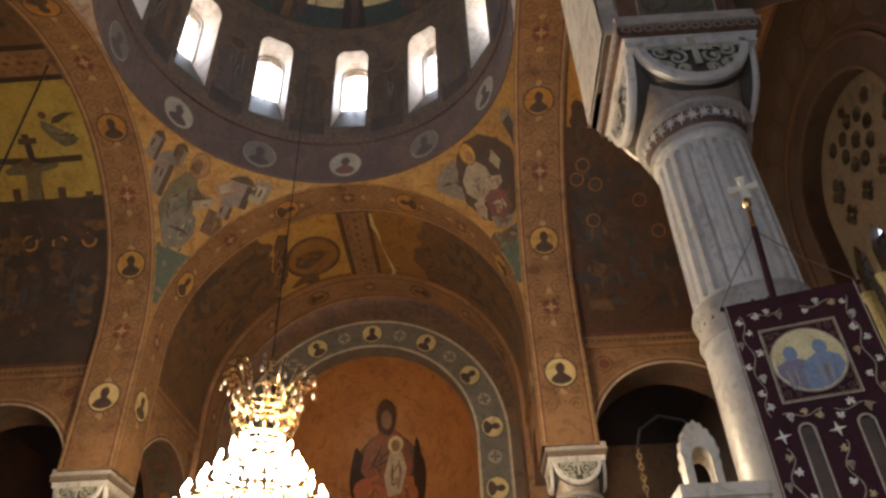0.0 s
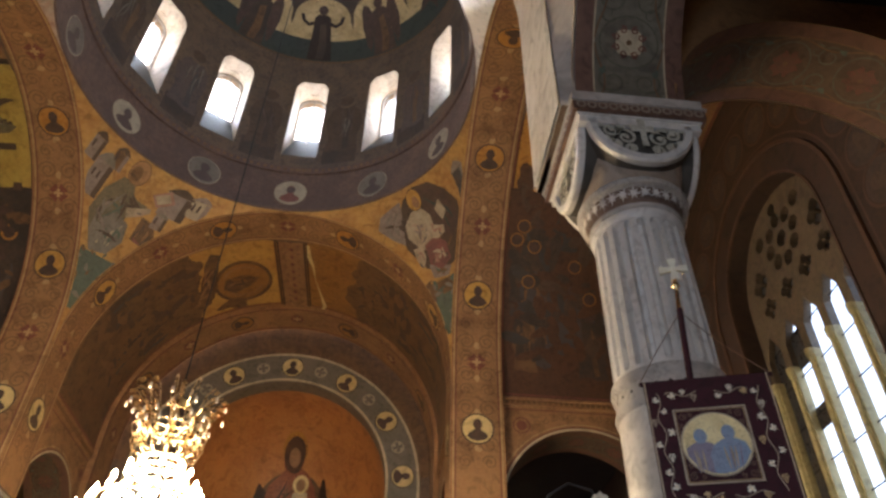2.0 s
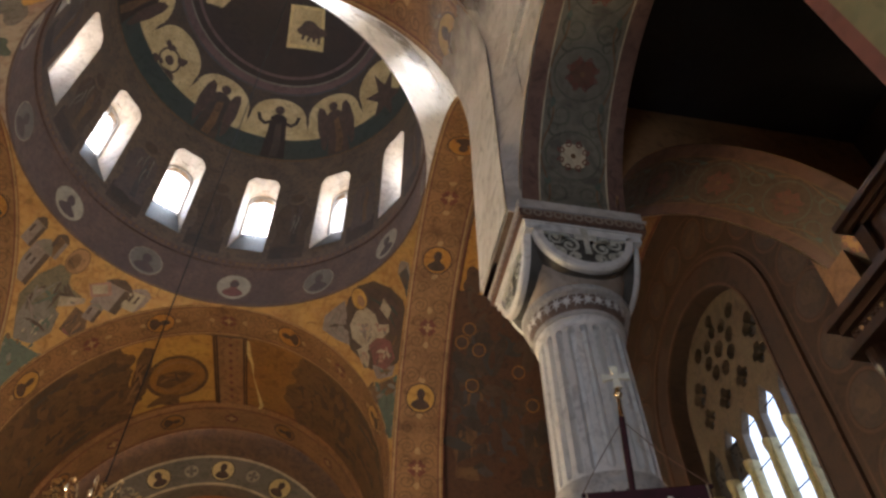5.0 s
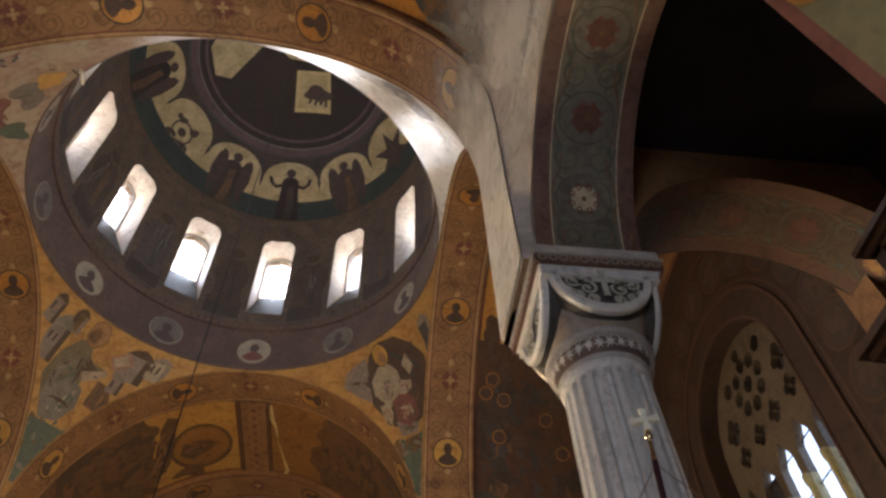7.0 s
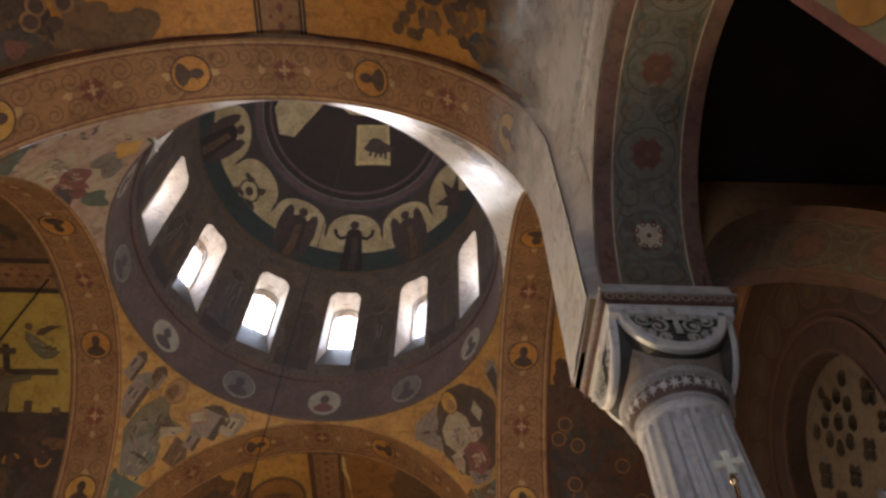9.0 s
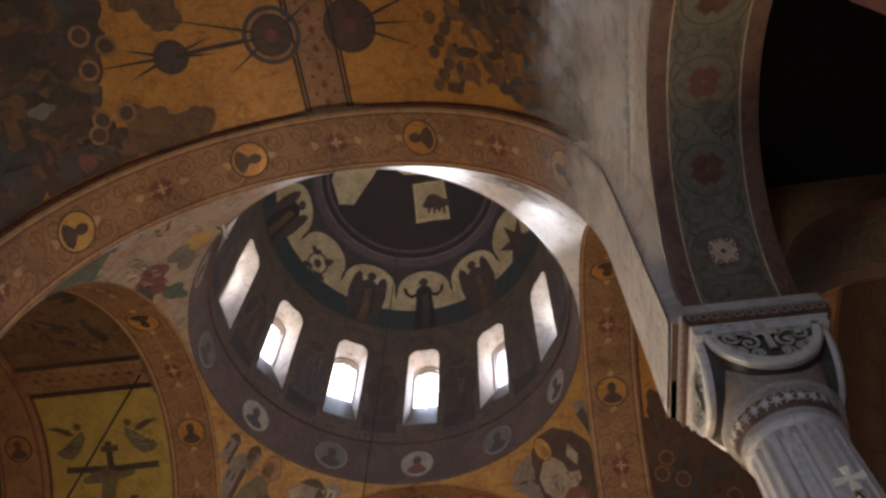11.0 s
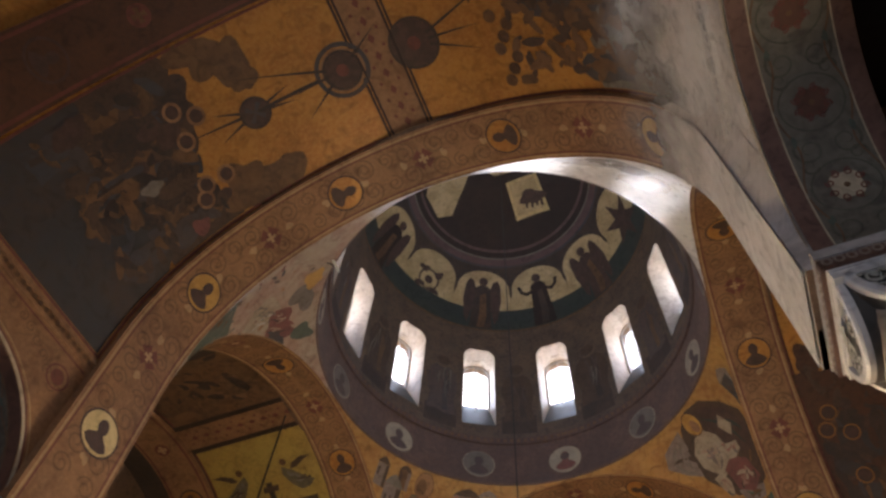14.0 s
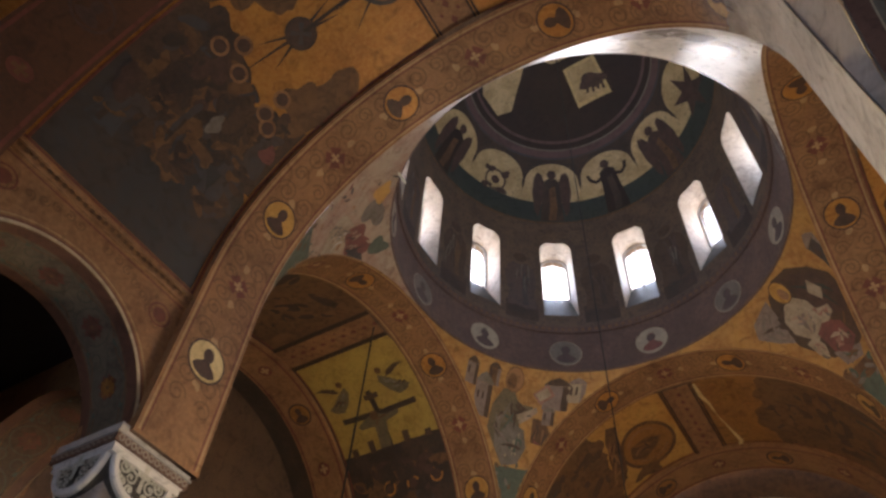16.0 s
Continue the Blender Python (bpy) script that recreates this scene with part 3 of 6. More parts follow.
# masonry behind the pendentives up to the drum
s = Shape()
s.grid([[((A + d) * math.sin(a), (A + d) * math.cos(a), z) for a in steps(0, 2 * math.pi, 64)] for z, d in ((ZS + A, 0.0), (ZS + A, 1.3))], "wall_brown")
s.make("drum_base", label="masonry ledge between pendentives and drum", kind="structure", category="wall")

# ring frieze and drum with twelve windows
Z0, Z1 = ZS + A, 16.25
NW = 12
frieze = Shape().grid([[ring_map(A)(2 * math.pi * A * i / 96, z, o) for z, o in ((Z0, 0.0), (Z0 + 0.04, 0.03), (Z0 + 0.1, 0.03), (Z0 + 0.1, 0.0), (Z1 - 0.08, 0.0), (Z1 - 0.08, 0.05), (Z1 + 0.12, 0.07), (Z1 + 0.16, 0.0), (Z1 + 0.16, -0.1))] for i in range(96)], "frieze", loop=True)
frieze = frieze.make("ring_frieze", label="dull purple painted frieze under the drum", kind="structure", category="frieze")
rm = ring_map(A)
for i in range(NW):
    u = A * 2 * math.pi * i / NW
    m = Shape()
    mid = 15.42
    m.disc(rm, (u, mid), 0.445, "frieze_disc", 0.008)
    m.disc(rm, (u, mid), 0.425, "frieze_disc_dull" if i % 2 else "frieze_disc", 0.014)
    m.star(rm, (u, mid), bust_outline((u, mid - 0.02), 0.36), "robe_red" if i == 0 else "frieze_bust", 0.02, 2)
    m.disc(rm, (u, mid + 0.1), 0.125, "frieze_bust", 0.026, n=16, rings=1)
    m.make("medallion", frieze, "pale roundel with a plain bust shape")
t = Shape()
dm = ring_map(A - 0.07)
for i in range(150):
    u = 2 * math.pi * A * i / 150
    t.rect(dm, u, u + 0.09, Z1 - 0.03, Z1 + 0.07, "ochre_line", 0.006, 1)
t.make("dentil_row", frieze, kind="stuff")

WZ0, WZS, WHW = 17.0, 19.95, radians(6.4)      # sill, springing, half width
WZ1 = 18.65                                    # outer edge of the steep sill
DT = 0.95                                      # thickness of the drum
PW = radians(4.6)                              # half width of the pane


def drum_wall():
    drum = empty("drum", (0, 0, 0), label="round drum wall with twelve arched windows", kind="structure", category="drum")

    def top(a, hw, zs):
        return zs + A * math.sqrt(max(0, hw * hw - a * a))
    for i in range(NW):
        s = Shape()
        c = 2 * math.pi * i / NW
        half = math.pi / NW
        P = lambda a, z, r: (r * math.sin(c + a), r * math.cos(c + a), z)
        r0, r1 = A, A + DT
        zt, zb = DOME_Z + 0.05, Z1 + 0.1
        edge = [-WHW * math.cos(math.pi * j / 14) for j in range(15)]
        for r, hw, base in ((r0, WHW, WZ0 - 0.1), (r1, WHW * 0.72, WZ1)):
            for a, b in ((-half, -hw), (hw, half)):
                for q in range(4):
                    x, y = a + (b - a) * q / 4, a + (b - a) * (q + 1) / 4
                    s.add([P(x, zb, r), P(y, zb, r), P(y, zt + 0.4, r), P(x, zt + 0.4, r)], [(0, 1, 2, 3)], "drum_wall")
            ed = [-hw * math.cos(math.pi * j / 14) for j in range(15)]
            for x, y in zip(ed, ed[1:]):
                s.add([P(x, zb, r), P(y, zb, r), P(y, base, r), P(x, base, r)], [(0, 1, 2, 3)], "drum_wall")
                s.add([P(x, top(x, hw, WZS), r), P(y, top(y, hw, WZS), r), P(y, zt + 0.4, r), P(x, zt + 0.4, r)], [(0, 1, 2, 3)], "drum_wall")
        # reveals
        prof0 = [(-WHW, WZ0 - 0.1)] + [(a, top(a, WHW, WZS)) for a in edge] + [(WHW, WZ0 - 0.1)]
        e1 = [a * 0.72 for a in edge]
        prof1 = [(-WHW * 0.72, WZ1)] + [(a, top(a, WHW * 0.72, WZS)) for a in e1] + [(WHW * 0.72, WZ1)]
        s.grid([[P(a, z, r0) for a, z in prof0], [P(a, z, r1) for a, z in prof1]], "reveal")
        # sill much darker than the reveals
        s.add([P(-WHW, WZ0 - 0.1, r0), P(WHW, WZ0 - 0.1, r0), P(WHW * 0.72, WZ1, r1), P(-WHW * 0.72, WZ1, r1)], [(0, 1, 2, 3)], "sill_lead")
        s.make("wall_bay", drum)
    return drum


drum = drum_wall()
for i in range(NW):
    c = 2 * math.pi * i / NW
    o = Vector((math.sin(c), math.cos(c), 0))
    lamp("drum_window_light", "AREA", 12.5, (0.93, 0.97, 1.0), look(o * (A + DT - 0.1) + Vector((0, 0, 19.2)), Vector((0, 0, 18.4))), size=0.6, size_y=1.95)
for i in range(NW):
    c = 2 * math.pi * i / NW
    r = A + DT - 0.25
    P = lambda a, z, d=0.0: ((r + d) * math.sin(c + a), (r + d) * math.cos(c + a), z)
    hw = WHW * 0.8
    outline = lambda k: [(-hw * k, WZ1 - 0.35)] + [(-hw * k * math.cos(math.pi * j / 12), WZS + A * hw * k * math.sin(math.pi * j / 12)) for j in range(13)] + [(hw * k, WZ1 - 0.35)]
    f = Shape()
    o0, o1 = outline(1.02), outline(0.84)
    for d in (0.0, 0.07):
        f.grid([[P(a, z, d) for a, z in o0], [P(a, z, d) for a, z in o1]], "stone_carved")
    f.grid([[P(a, z, d) for a, z in o1] for d in (0.0, 0.07)], "stone_carved")
    win = f.make("drum_window", label="arched drum window with a pale stone frame", kind="structure", category="window")
    g = Shape().box((-0.018, -0.02, WZ1 - 0.35), (0.018, 0.02, WZS + 0.4), "stone_carved")
    for z in (WZ1 + 0.3, WZ1 + 0.95, WZS):
        g.box((-0.36, -0.015, z), (0.36, 0.015, z + 0.03), "stone_carved")
    ob = g.make("glazing_bar", win, smooth=False)
    ob.matrix_local = Matrix.Rotation(-c, 4, "Z") @ Matrix.Translation((0, r + 0.03, 0))

# dome shell
s = Shape()
shell = Shape()
for r in (DOME_R, DOME_R + 0.5):
    (s if r == DOME_R else shell).grid([[(r * math.cos(e) * math.sin(a), r * math.cos(e) * math.cos(a), DOME_Z + r * math.sin(e)) for a in steps(0, 2 * math.pi, 72)] for e in steps(0.0, math.pi / 2 - 0.01, 24)], "dome_green" if r == DOME_R else "wall_brown")
dome = s.make("dome", label="painted dome with gold scallops round a dark roundel", kind="structure", category="dome")

shell.make("dome_shell", label="outer shell of the dome", kind="structure", category="dome")

# end walls
def plain(name, lo, hi, paint, label):
    return Shape().box(lo, hi, paint).make(name, label=label, kind="structure", category="wall", smooth=False)


plain("wall_end_north", (-11.4, -6, 0), (-11.0, 6, 16), "wall_brown", "dark painted end wall of the transept")
for sx, nm in ((-1, "north"), (1, "south")):
    for y0, y1, nn in ((-15.2, -5.5, "west"), (5.5, 12, "east")):
        x0, x1 = sorted((sx * 9.3, sx * 9.8))
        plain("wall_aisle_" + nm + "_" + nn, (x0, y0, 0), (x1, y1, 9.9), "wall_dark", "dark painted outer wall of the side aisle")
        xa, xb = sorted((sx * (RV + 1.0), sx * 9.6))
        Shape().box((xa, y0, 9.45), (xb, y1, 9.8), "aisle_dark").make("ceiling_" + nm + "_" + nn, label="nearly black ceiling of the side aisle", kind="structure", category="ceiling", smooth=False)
plain("wall_aisle_end_south", (5.7, 11.0, 0), (9.6, 11.4, 9.9), "wall_brown", "dark painted end wall of the aisle")
plain("wall_aisle_end_north", (-9.6, 11.0, 0), (-5.7, 11.4, 9.9), "wall_brown", "dark painted end wall of the aisle")
# unseen west wall behind the walk, with an opening added for fill light
s = Shape()
s.box((-11, -15.4, 0), (-2.4, -15.0, 15.5), "wall_brown").box((2.4, -15.4, 0), (11, -15.0, 15.5), "wall_brown")
s.box((-2.4, -15.4, 5.2), (2.4, -15.0, 15.5), "wall_brown")
s.make("wall_west", label="painted west wall with a tall open portal", kind="structure", category="wall", smooth=False)
# added fill from behind, brightening the column and banner
lamp("west_portal_light", "AREA", 52, (0.9, 0.95, 1.0), look((0, -15.1, 2.7), (0.6, 0, 3.6)), size=4.4, size_y=4.6)

# south wall with its traceried window
XW = 10.16                 # inner face of the wall
XT = XW + 0.38             # face of the tracery
WH, WZB, WZA = 1.78, 3.5, 10.2


def south_wall():
    s = Shape()
    for x in (XW, XW + 0.85):
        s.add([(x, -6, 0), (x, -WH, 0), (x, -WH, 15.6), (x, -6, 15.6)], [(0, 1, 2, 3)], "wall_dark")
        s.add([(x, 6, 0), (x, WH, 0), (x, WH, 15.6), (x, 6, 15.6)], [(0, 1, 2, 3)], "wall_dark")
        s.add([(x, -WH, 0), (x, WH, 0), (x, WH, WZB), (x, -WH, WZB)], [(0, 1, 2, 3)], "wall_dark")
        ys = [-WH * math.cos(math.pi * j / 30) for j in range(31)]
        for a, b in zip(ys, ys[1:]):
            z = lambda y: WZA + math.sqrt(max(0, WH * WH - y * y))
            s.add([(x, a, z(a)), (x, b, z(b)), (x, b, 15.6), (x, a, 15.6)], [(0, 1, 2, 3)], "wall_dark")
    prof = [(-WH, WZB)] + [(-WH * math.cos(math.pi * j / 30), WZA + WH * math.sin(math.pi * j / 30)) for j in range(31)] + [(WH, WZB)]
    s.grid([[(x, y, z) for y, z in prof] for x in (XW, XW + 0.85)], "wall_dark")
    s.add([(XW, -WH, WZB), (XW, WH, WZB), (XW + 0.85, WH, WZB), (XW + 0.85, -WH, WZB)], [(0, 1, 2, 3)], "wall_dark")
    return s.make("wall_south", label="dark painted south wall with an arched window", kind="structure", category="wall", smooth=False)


wall_south = south_wall()
fw = plane_map((XW, 0, 0), (0, 1, 0), (0, 0, 1), (-1, 0, 0))
t = Shape()
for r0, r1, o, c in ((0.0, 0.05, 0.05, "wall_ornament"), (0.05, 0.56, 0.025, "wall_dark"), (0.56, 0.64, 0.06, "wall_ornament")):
    path = [(-WH, 4.0, -1, 0)] + [(-WH * math.cos(a), WZA + WH * math.sin(a), -math.cos(a), math.sin(a)) for a in steps(0, math.pi, 32)] + [(WH, 4.0, 1, 0)]
    t.grid([[fw(y + ny * r, z + nz * r, oo) for r, oo in ((r0, 0), (r0, o), (r1, o), (r1, 0))] for y, z, ny, nz in path], c)
t.make("window_moulding", wall_south)

window = empty("window_south", (XT + 0.08, 0, WZB), label="tall arched window with stone tracery and five lancets", category="window", kind="structure")


def under(parent, ob):
    ob.parent = parent
    ob.matrix_parent_inverse = parent.matrix_world.inverted()
    return ob


def tracery():
    """A plate of stone with lancets and round holes, cut as a fine raster of cells."""
    lights = (-1.38, -0.68, 0.02, 0.72, 1.42)
    n = 190
    step = 2 * WH / n
    holes = [(0.0, 10.95, 0.17)] + [(0.47 * math.cos(a), 10.95 + 0.47 * math.sin(a), 0.155) for a in steps(0, 2 * math.pi * 7 / 8, 7)]
    holes += [(c + dy, 10.0 + dz, r) for c in (-1.05, -0.35, 0.35, 1.05) for dy, dz, r in ((-0.13, 0.0, 0.1), (0.13, 0.0, 0.1), (0, 0.13, 0.1), (0, -0.13, 0.1))]
    holes += [(sy * 1.12 + dy, 10.62 + dz, 0.13) for sy in (-1, 1) for dy, dz in ((-0.15, 0), (0.15, 0), (0, 0.17), (0, -0.15))] + [(sy * 0.72, 11.36, 0.16) for sy in (-1, 1)] + [(0, 11.7, 0.13)]

    def open_at(y, z):
        for c in lights:
            d = abs(y - c)
            if d < 0.245 and z < 9.12 + (0.245 - d) * 1.75:
                return True
        return any((y - a) ** 2 + (z - b) ** 2 < r * r for a, b, r in holes)
    bm = bmesh.new()
    keep = {}

    def vert(i, j, x):
        if (i, j, x) not in keep:
            keep[i, j, x] = bm.verts.new((x, -WH + i * step, 8.6 + j * step))
        return keep[i, j, x]
    cells = {(i, j) for i in range(n) for j in range(198) if not open_at(-WH + (i + .5) * step, 8.6 + (j + .5) * step)
             and (8.6 + (j + .5) * step < WZA or (-WH + (i + .5) * step) ** 2 + (8.6 + (j + .5) * step - WZA) ** 2 < WH * WH)}
    for i, j in cells:
        for x in (XT, XT + 0.16):
            bm.faces.new([vert(a, b, x) for a, b in ((i, j), (i + 1, j), (i + 1, j + 1), (i, j + 1))])
        for di, dj, e in ((-1, 0, ((i, j), (i, j + 1))), (1, 0, ((i + 1, j), (i + 1, j + 1))), (0, -1, ((i, j), (i + 1, j))), (0, 1, ((i, j + 1), (i + 1, j + 1)))):
            if (i + di, j + dj) not in cells:
                bm.faces.new([vert(*e[0], XT), vert(*e[1], XT), vert(*e[1], XT + 0.16), vert(*e[0], XT + 0.16)])
    bmesh.ops.recalc_face_normals(bm, faces=bm.faces)
    me = bpy.data.meshes.new("tracery")
    bm.to_mesh(me)
    bm.free()
    me.materials.append(M["tracery"])
    return new("tracery", me)


under(window, tracery())
s = Shape().add([(XT + 0.18, 0, 10.2)] + [(XT + 0.18, -1.76 * math.cos(a), (WZA - 0.02 if 0 < a < math.pi else 9.72) + 1.76 * math.sin(a)) for a in steps(0, math.pi, 24)], [(0, i, i + 1) for i in range(1, 25)] + [(0, 25, 1)], "stained")
under(window, s.make("stained_glass", label="dark stained glass behind the rose"))
for y in (-1.7, -1.03, -0.33, 0.37, 1.07, 1.7):
    s = Shape()
    w = 0.095
    prof = [(0.0, -w), (0.0, w), (0.05, w + 0.01), (0.16, w + 0.01), (0.16, -w - 0.01), (0.05, -w - 0.01)]
    s.grid([[(XT + d, y + e, z) for d, e in prof] for z in (WZB, 8.62)], "mullion_stone", close=True)
    s.lathe([(0.055, WZB), (0.05, 8.4), (0.075, 8.45), (0.085, 8.55), (0.085, 8.62), (0.0, 8.62)], "mullion_stone", 12, (XT - 0.01, y))
    under(window, s.make("mullion", label="pale yellowish stone mullion"))
for z in (4.4, 5.2, 6.0, 6.8, 7.6, 8.4, 9.2):
    under(window, Shape().box((XT + 0.1, -WH, z), (XT + 0.12, WH, z + 0.02), "black").make("saddle_bar", smooth=False))
for y, z0, z1 in ((1.42, WZB, 9.7), (0.72, 8.55, 9.28), (0.72, 7.35, 7.75)):
    under(window, Shape().box((XT + 0.12, y - 0.25, z0), (XT + 0.15, y + 0.25, z1), "stained").make("dark_pane", label="dark opaque pane", smooth=False))
# painted ovals and bands on the wall round the window
orn = Shape()
for r0, r1 in ((0.74, 0.78), (1.9, 1.94)):
    path = [(-WH, 6.0, -1, 0)] + [(-WH * math.cos(a), WZA + WH * math.sin(a), -math.cos(a), math.sin(a)) for a in steps(0, math.pi, 32)] + [(WH, 6.0, 1, 0)]
    orn.grid([[fw(y + ny * r, z + nz * r, 0.006) for r in (r0, r1)] for y, z, ny, nz in path], "wall_ornament")
for i in range(11):
    a = math.pi * i / 10
    c = (-(WH + 1.34) * math.cos(a), WZA + (WH + 1.34) * math.sin(a))
    orn.ring(fw, c, 0.4, 0.45, "wall_ornament", 0.008).disc(fw, c, 0.38, "fresco_dark", 0.006)
    orn.star(fw, c, blob(c, 0.2, 0.2, 24, 0.4, i), "fresco_umber", 0.012, 2)
for z in (6.4, 7.4, 8.4, 9.4):
    for sy in (-1, 1):
        c = (sy * (WH + 1.34), z)
        orn.ring(fw, c, 0.4, 0.45, "wall_ornament", 0.008).disc(fw, c, 0.38, "fresco_dark", 0.006)
        orn.star(fw, c, blob(c, 0.2, 0.2, 24, 0.4, int(z * 3)), "fresco_umber", 0.012, 2)
orn.make("wall_ornament", wall_south, "dim painted ovals round the window", kind="stuff")
lamp("south_window_light", "AREA", 20, (0.95, 0.97, 1.0), look((XW + 0.9, 0, 7), (0, 0, 7.5)), size=3.4, size_y=7.0)

# apse
YA, RA, ZA = 10.5, 3.72, 9.72
s = Shape()
for y in (YA, YA + 0.6):
    ang = steps(0, math.pi, 48)
    s.grid([[(r * math.cos(a), y, (ZA if r < 4 else ZS) + r * math.sin(a)) for r in (RA - 0.5, 5.0)] for a in ang], "fresco_brown")
    for sx in (-1, 1):
        s.add([(sx * (RA - 0.5), y, 0), (sx * 5, y, 0), (sx * 5, y, ZS), (sx * (RA - 0.5), y, ZA)], [(0, 1, 2, 3)], "wall_brown")
s.grid([[((RA - 0.5) * math.cos(a), y, ZA + (RA - 0.5) * math.sin(a)) for y in (YA, YA + 0.6)] for a in ang], "apse_grey")
apse_wall = s.make("wall_apse", label="painted wall round the apse arch", kind="structure", category="wall", smooth=False)
fa = lambda u, v, off=0.0: ((RA + v) * math.sin(u / RA), YA - off, ZA + (RA + v) * math.cos(u / RA))
fa2 = lambda u, v, off=0.0: fa(u, v, off) if abs(u) <= RA * math.pi / 2 else (math.copysign(RA + v, u), YA - off, ZA - (abs(u) - RA * math.pi / 2))
s = Shape()
ue = RA * math.pi / 2 + 3
for v0, v1, c, o in ((-0.5, 0.5, "apse_grey", 0.02), (-0.5, -0.42, "scroll_cream", 0.05), (0.42, 0.5, "scroll_cream", 0.03)):
    s.grid([[fa2(u, v, o) for v in (v0, v1)] for u in steps(-ue, ue, 80)], c)
s.make("apse_band", apse_wall)
for i in range(-4, 5):
    u = i * 0.495 * RA
    m = Shape().disc(fa2, (u, 0), 0.35, "bust", 0.026).disc(fa2, (u, 0), 0.32, "gold_pale", 0.032)
    m.star(fa2, (u, 0), bust_outline((u, 0), 0.29), "bust", 0.038, 2)
    m.make("medallion", apse_wall, "gold roundel with a plain dark bust shape")
    if i < 4:
        u += 0.2475 * RA
        Shape().disc(fa2, (u, 0), 0.2, "frieze_disc", 0.026, n=18).star(fa2, (u, 0), cross_outline((u, 0), 0.15), "apse_grey", 0.032, 1).make("cross_roundel", apse_wall)
RC = RA - 0.45
s = Shape()
s.grid([[(RC * math.cos(e) * math.sin(a), YA + 0.55 + RC * math.cos(e) * math.cos(a), ZA + RC * math.sin(e)) for a in steps(-math.pi / 2, math.pi / 2, 40)] for e in steps(0, math.pi / 2 - 0.01, 20)], "apse_orange")
s.grid([[(RC * math.sin(a), YA + 0.55 + RC * math.cos(a), z) for a in steps(-math.pi / 2, math.pi / 2, 40)] for z in (0, ZA)], "apse_orange")
apse = s.make("apse", label="half dome of the apse painted in glowing orange gold", kind="structure", category="apse")

# ---- columns ----


def column():
    c = empty("column", (0, 0, 0), label="grey marble column with fluted shaft and carved cushion capital", category="column", group="columns of the crossing")
    sh = Shape().box((-0.62, -0.62, 0), (0.62, 0.62, 0.35), "marble")
    sh.lathe([(0.6, 0.35), (0.62, 0.42), (0.58, 0.5), (0.52, 0.55), (0.56, 0.62), (0.5, 0.7)], "marble", 40)
    sh.make("base", c)
    Shape().lathe([(0.46, 0.7), (0.452, 2.5), (0.443, 4.1)], "marble", 40).make("lower_shaft", c)
    Shape().lathe([(0.44, 4.06), (0.462, 4.08), (0.468, 4.105), (0.462, 4.13), (0.45, 4.14), (0.446, 4.2), (0.45, 4.26), (0.466, 4.275), (0.474, 4.31), (0.466, 4.35), (0.43, 4.37)], "stone_carved", 48).make("collar", c, "carved stone ring round the shaft")

    studs = Shape()
    for i in range(26):
        a = 2 * math.pi * i / 26
        f = lambda u, v, off=0.0, a=a: ((0.448 + off) * math.cos(a + u / 0.45), (0.448 + off) * math.sin(a + u / 0.45), v)
        studs.disc(f, (0, 4.2), 0.014, "carved_ground", 0.006, n=8, rings=1)
    studs.make("stud_row", c, "row of small dark drilled dots")
    nfl = 22

    def flute(a, z):
        k = (nfl * a / math.pi) % 2 - 1
        x = abs(k) / 0.55
        if x >= 1:
            return 1.0
        # rounded heads and feet of the grooves
        reach = 0.05 * math.sqrt(1 - x * x)
        fade = min(1, (z - (4.45 - reach)) / 0.02, (5.79 + reach - z) / 0.012)
        return 1 - 0.2 * max(0, fade) * (1 - x ** 6) ** 0.5
    zs = [4.35, 4.4, 4.415, 4.43, 4.445, 4.46, 4.475] + steps(4.9, 5.7, 3) + [5.78, 5.79, 5.8, 5.81, 5.82, 5.83, 5.84, 5.85, 5.87]
    Shape().lathe([(0.432 - 0.01 * (z - 4.36), z) for z in zs], "marble", nfl * 18, wave=flute).make("fluted_shaft", c, smooth=False)
    Shape().lathe([(0.41, 5.85), (0.425, 5.87), (0.44, 5.9), (0.44, 5.93), (0.43, 5.945), (0.41, 5.95)], "marble", 48).make("necking", c)
    lb = Shape()
    lb.lathe([(0.42, 5.94), (0.455, 5.96), (0.455, 5.99)], "stone_carved", 48)
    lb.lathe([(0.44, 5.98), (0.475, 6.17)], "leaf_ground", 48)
    lb.lathe([(0.48, 6.16), (0.535, 6.18), (0.545, 6.22), (0.525, 6.25), (0.48, 6.26)], "stone_carved", 48)
    for i in range(30):
        a = 2 * math.pi * i / 30
        f = lambda u, v, off=0.0, a=a: ((0.462 + (v - 6.0) * 0.18 + off) * math.cos(a + u / 0.47), (0.462 + (v - 6.0) * 0.18 + off) * math.sin(a + u / 0.47), v)
        out = [(r * math.cos(t), 6.078 + r * math.sin(t)) for t, r in ((2 * math.pi * j / 14 + 0.7 * math.sin(5 * i), (0.05 + 0.04 * abs(math.sin(2.3 * j + i))) if j % 2 else 0.028) for j in range(14))]
        lb.star(f, (0, 6.078), [(u * 0.8, v) for u, v in out], "marble", 0.022, 2)
    lb.make("leaf_band", c, "carved band of leaves")
    rows = []
    for i, tt in enumerate(steps(0, 1, 8)):
        z = 6.24 + 0.66 * tt
        row = []
        for j in range(48):
            a = 2 * math.pi * j / 48
            ca, sa = math.cos(a), math.sin(a)
            rs = 1 / max(abs(ca), abs(sa))
            r = (1 - tt ** 0.8) * 0.47 + tt ** 0.8 * min(0.54 * rs, 0.69)
            row.append((r * ca, r * sa, z))
        rows.append(row)
    Shape().grid(rows, "bell_stone", close=True).make("bell", c)
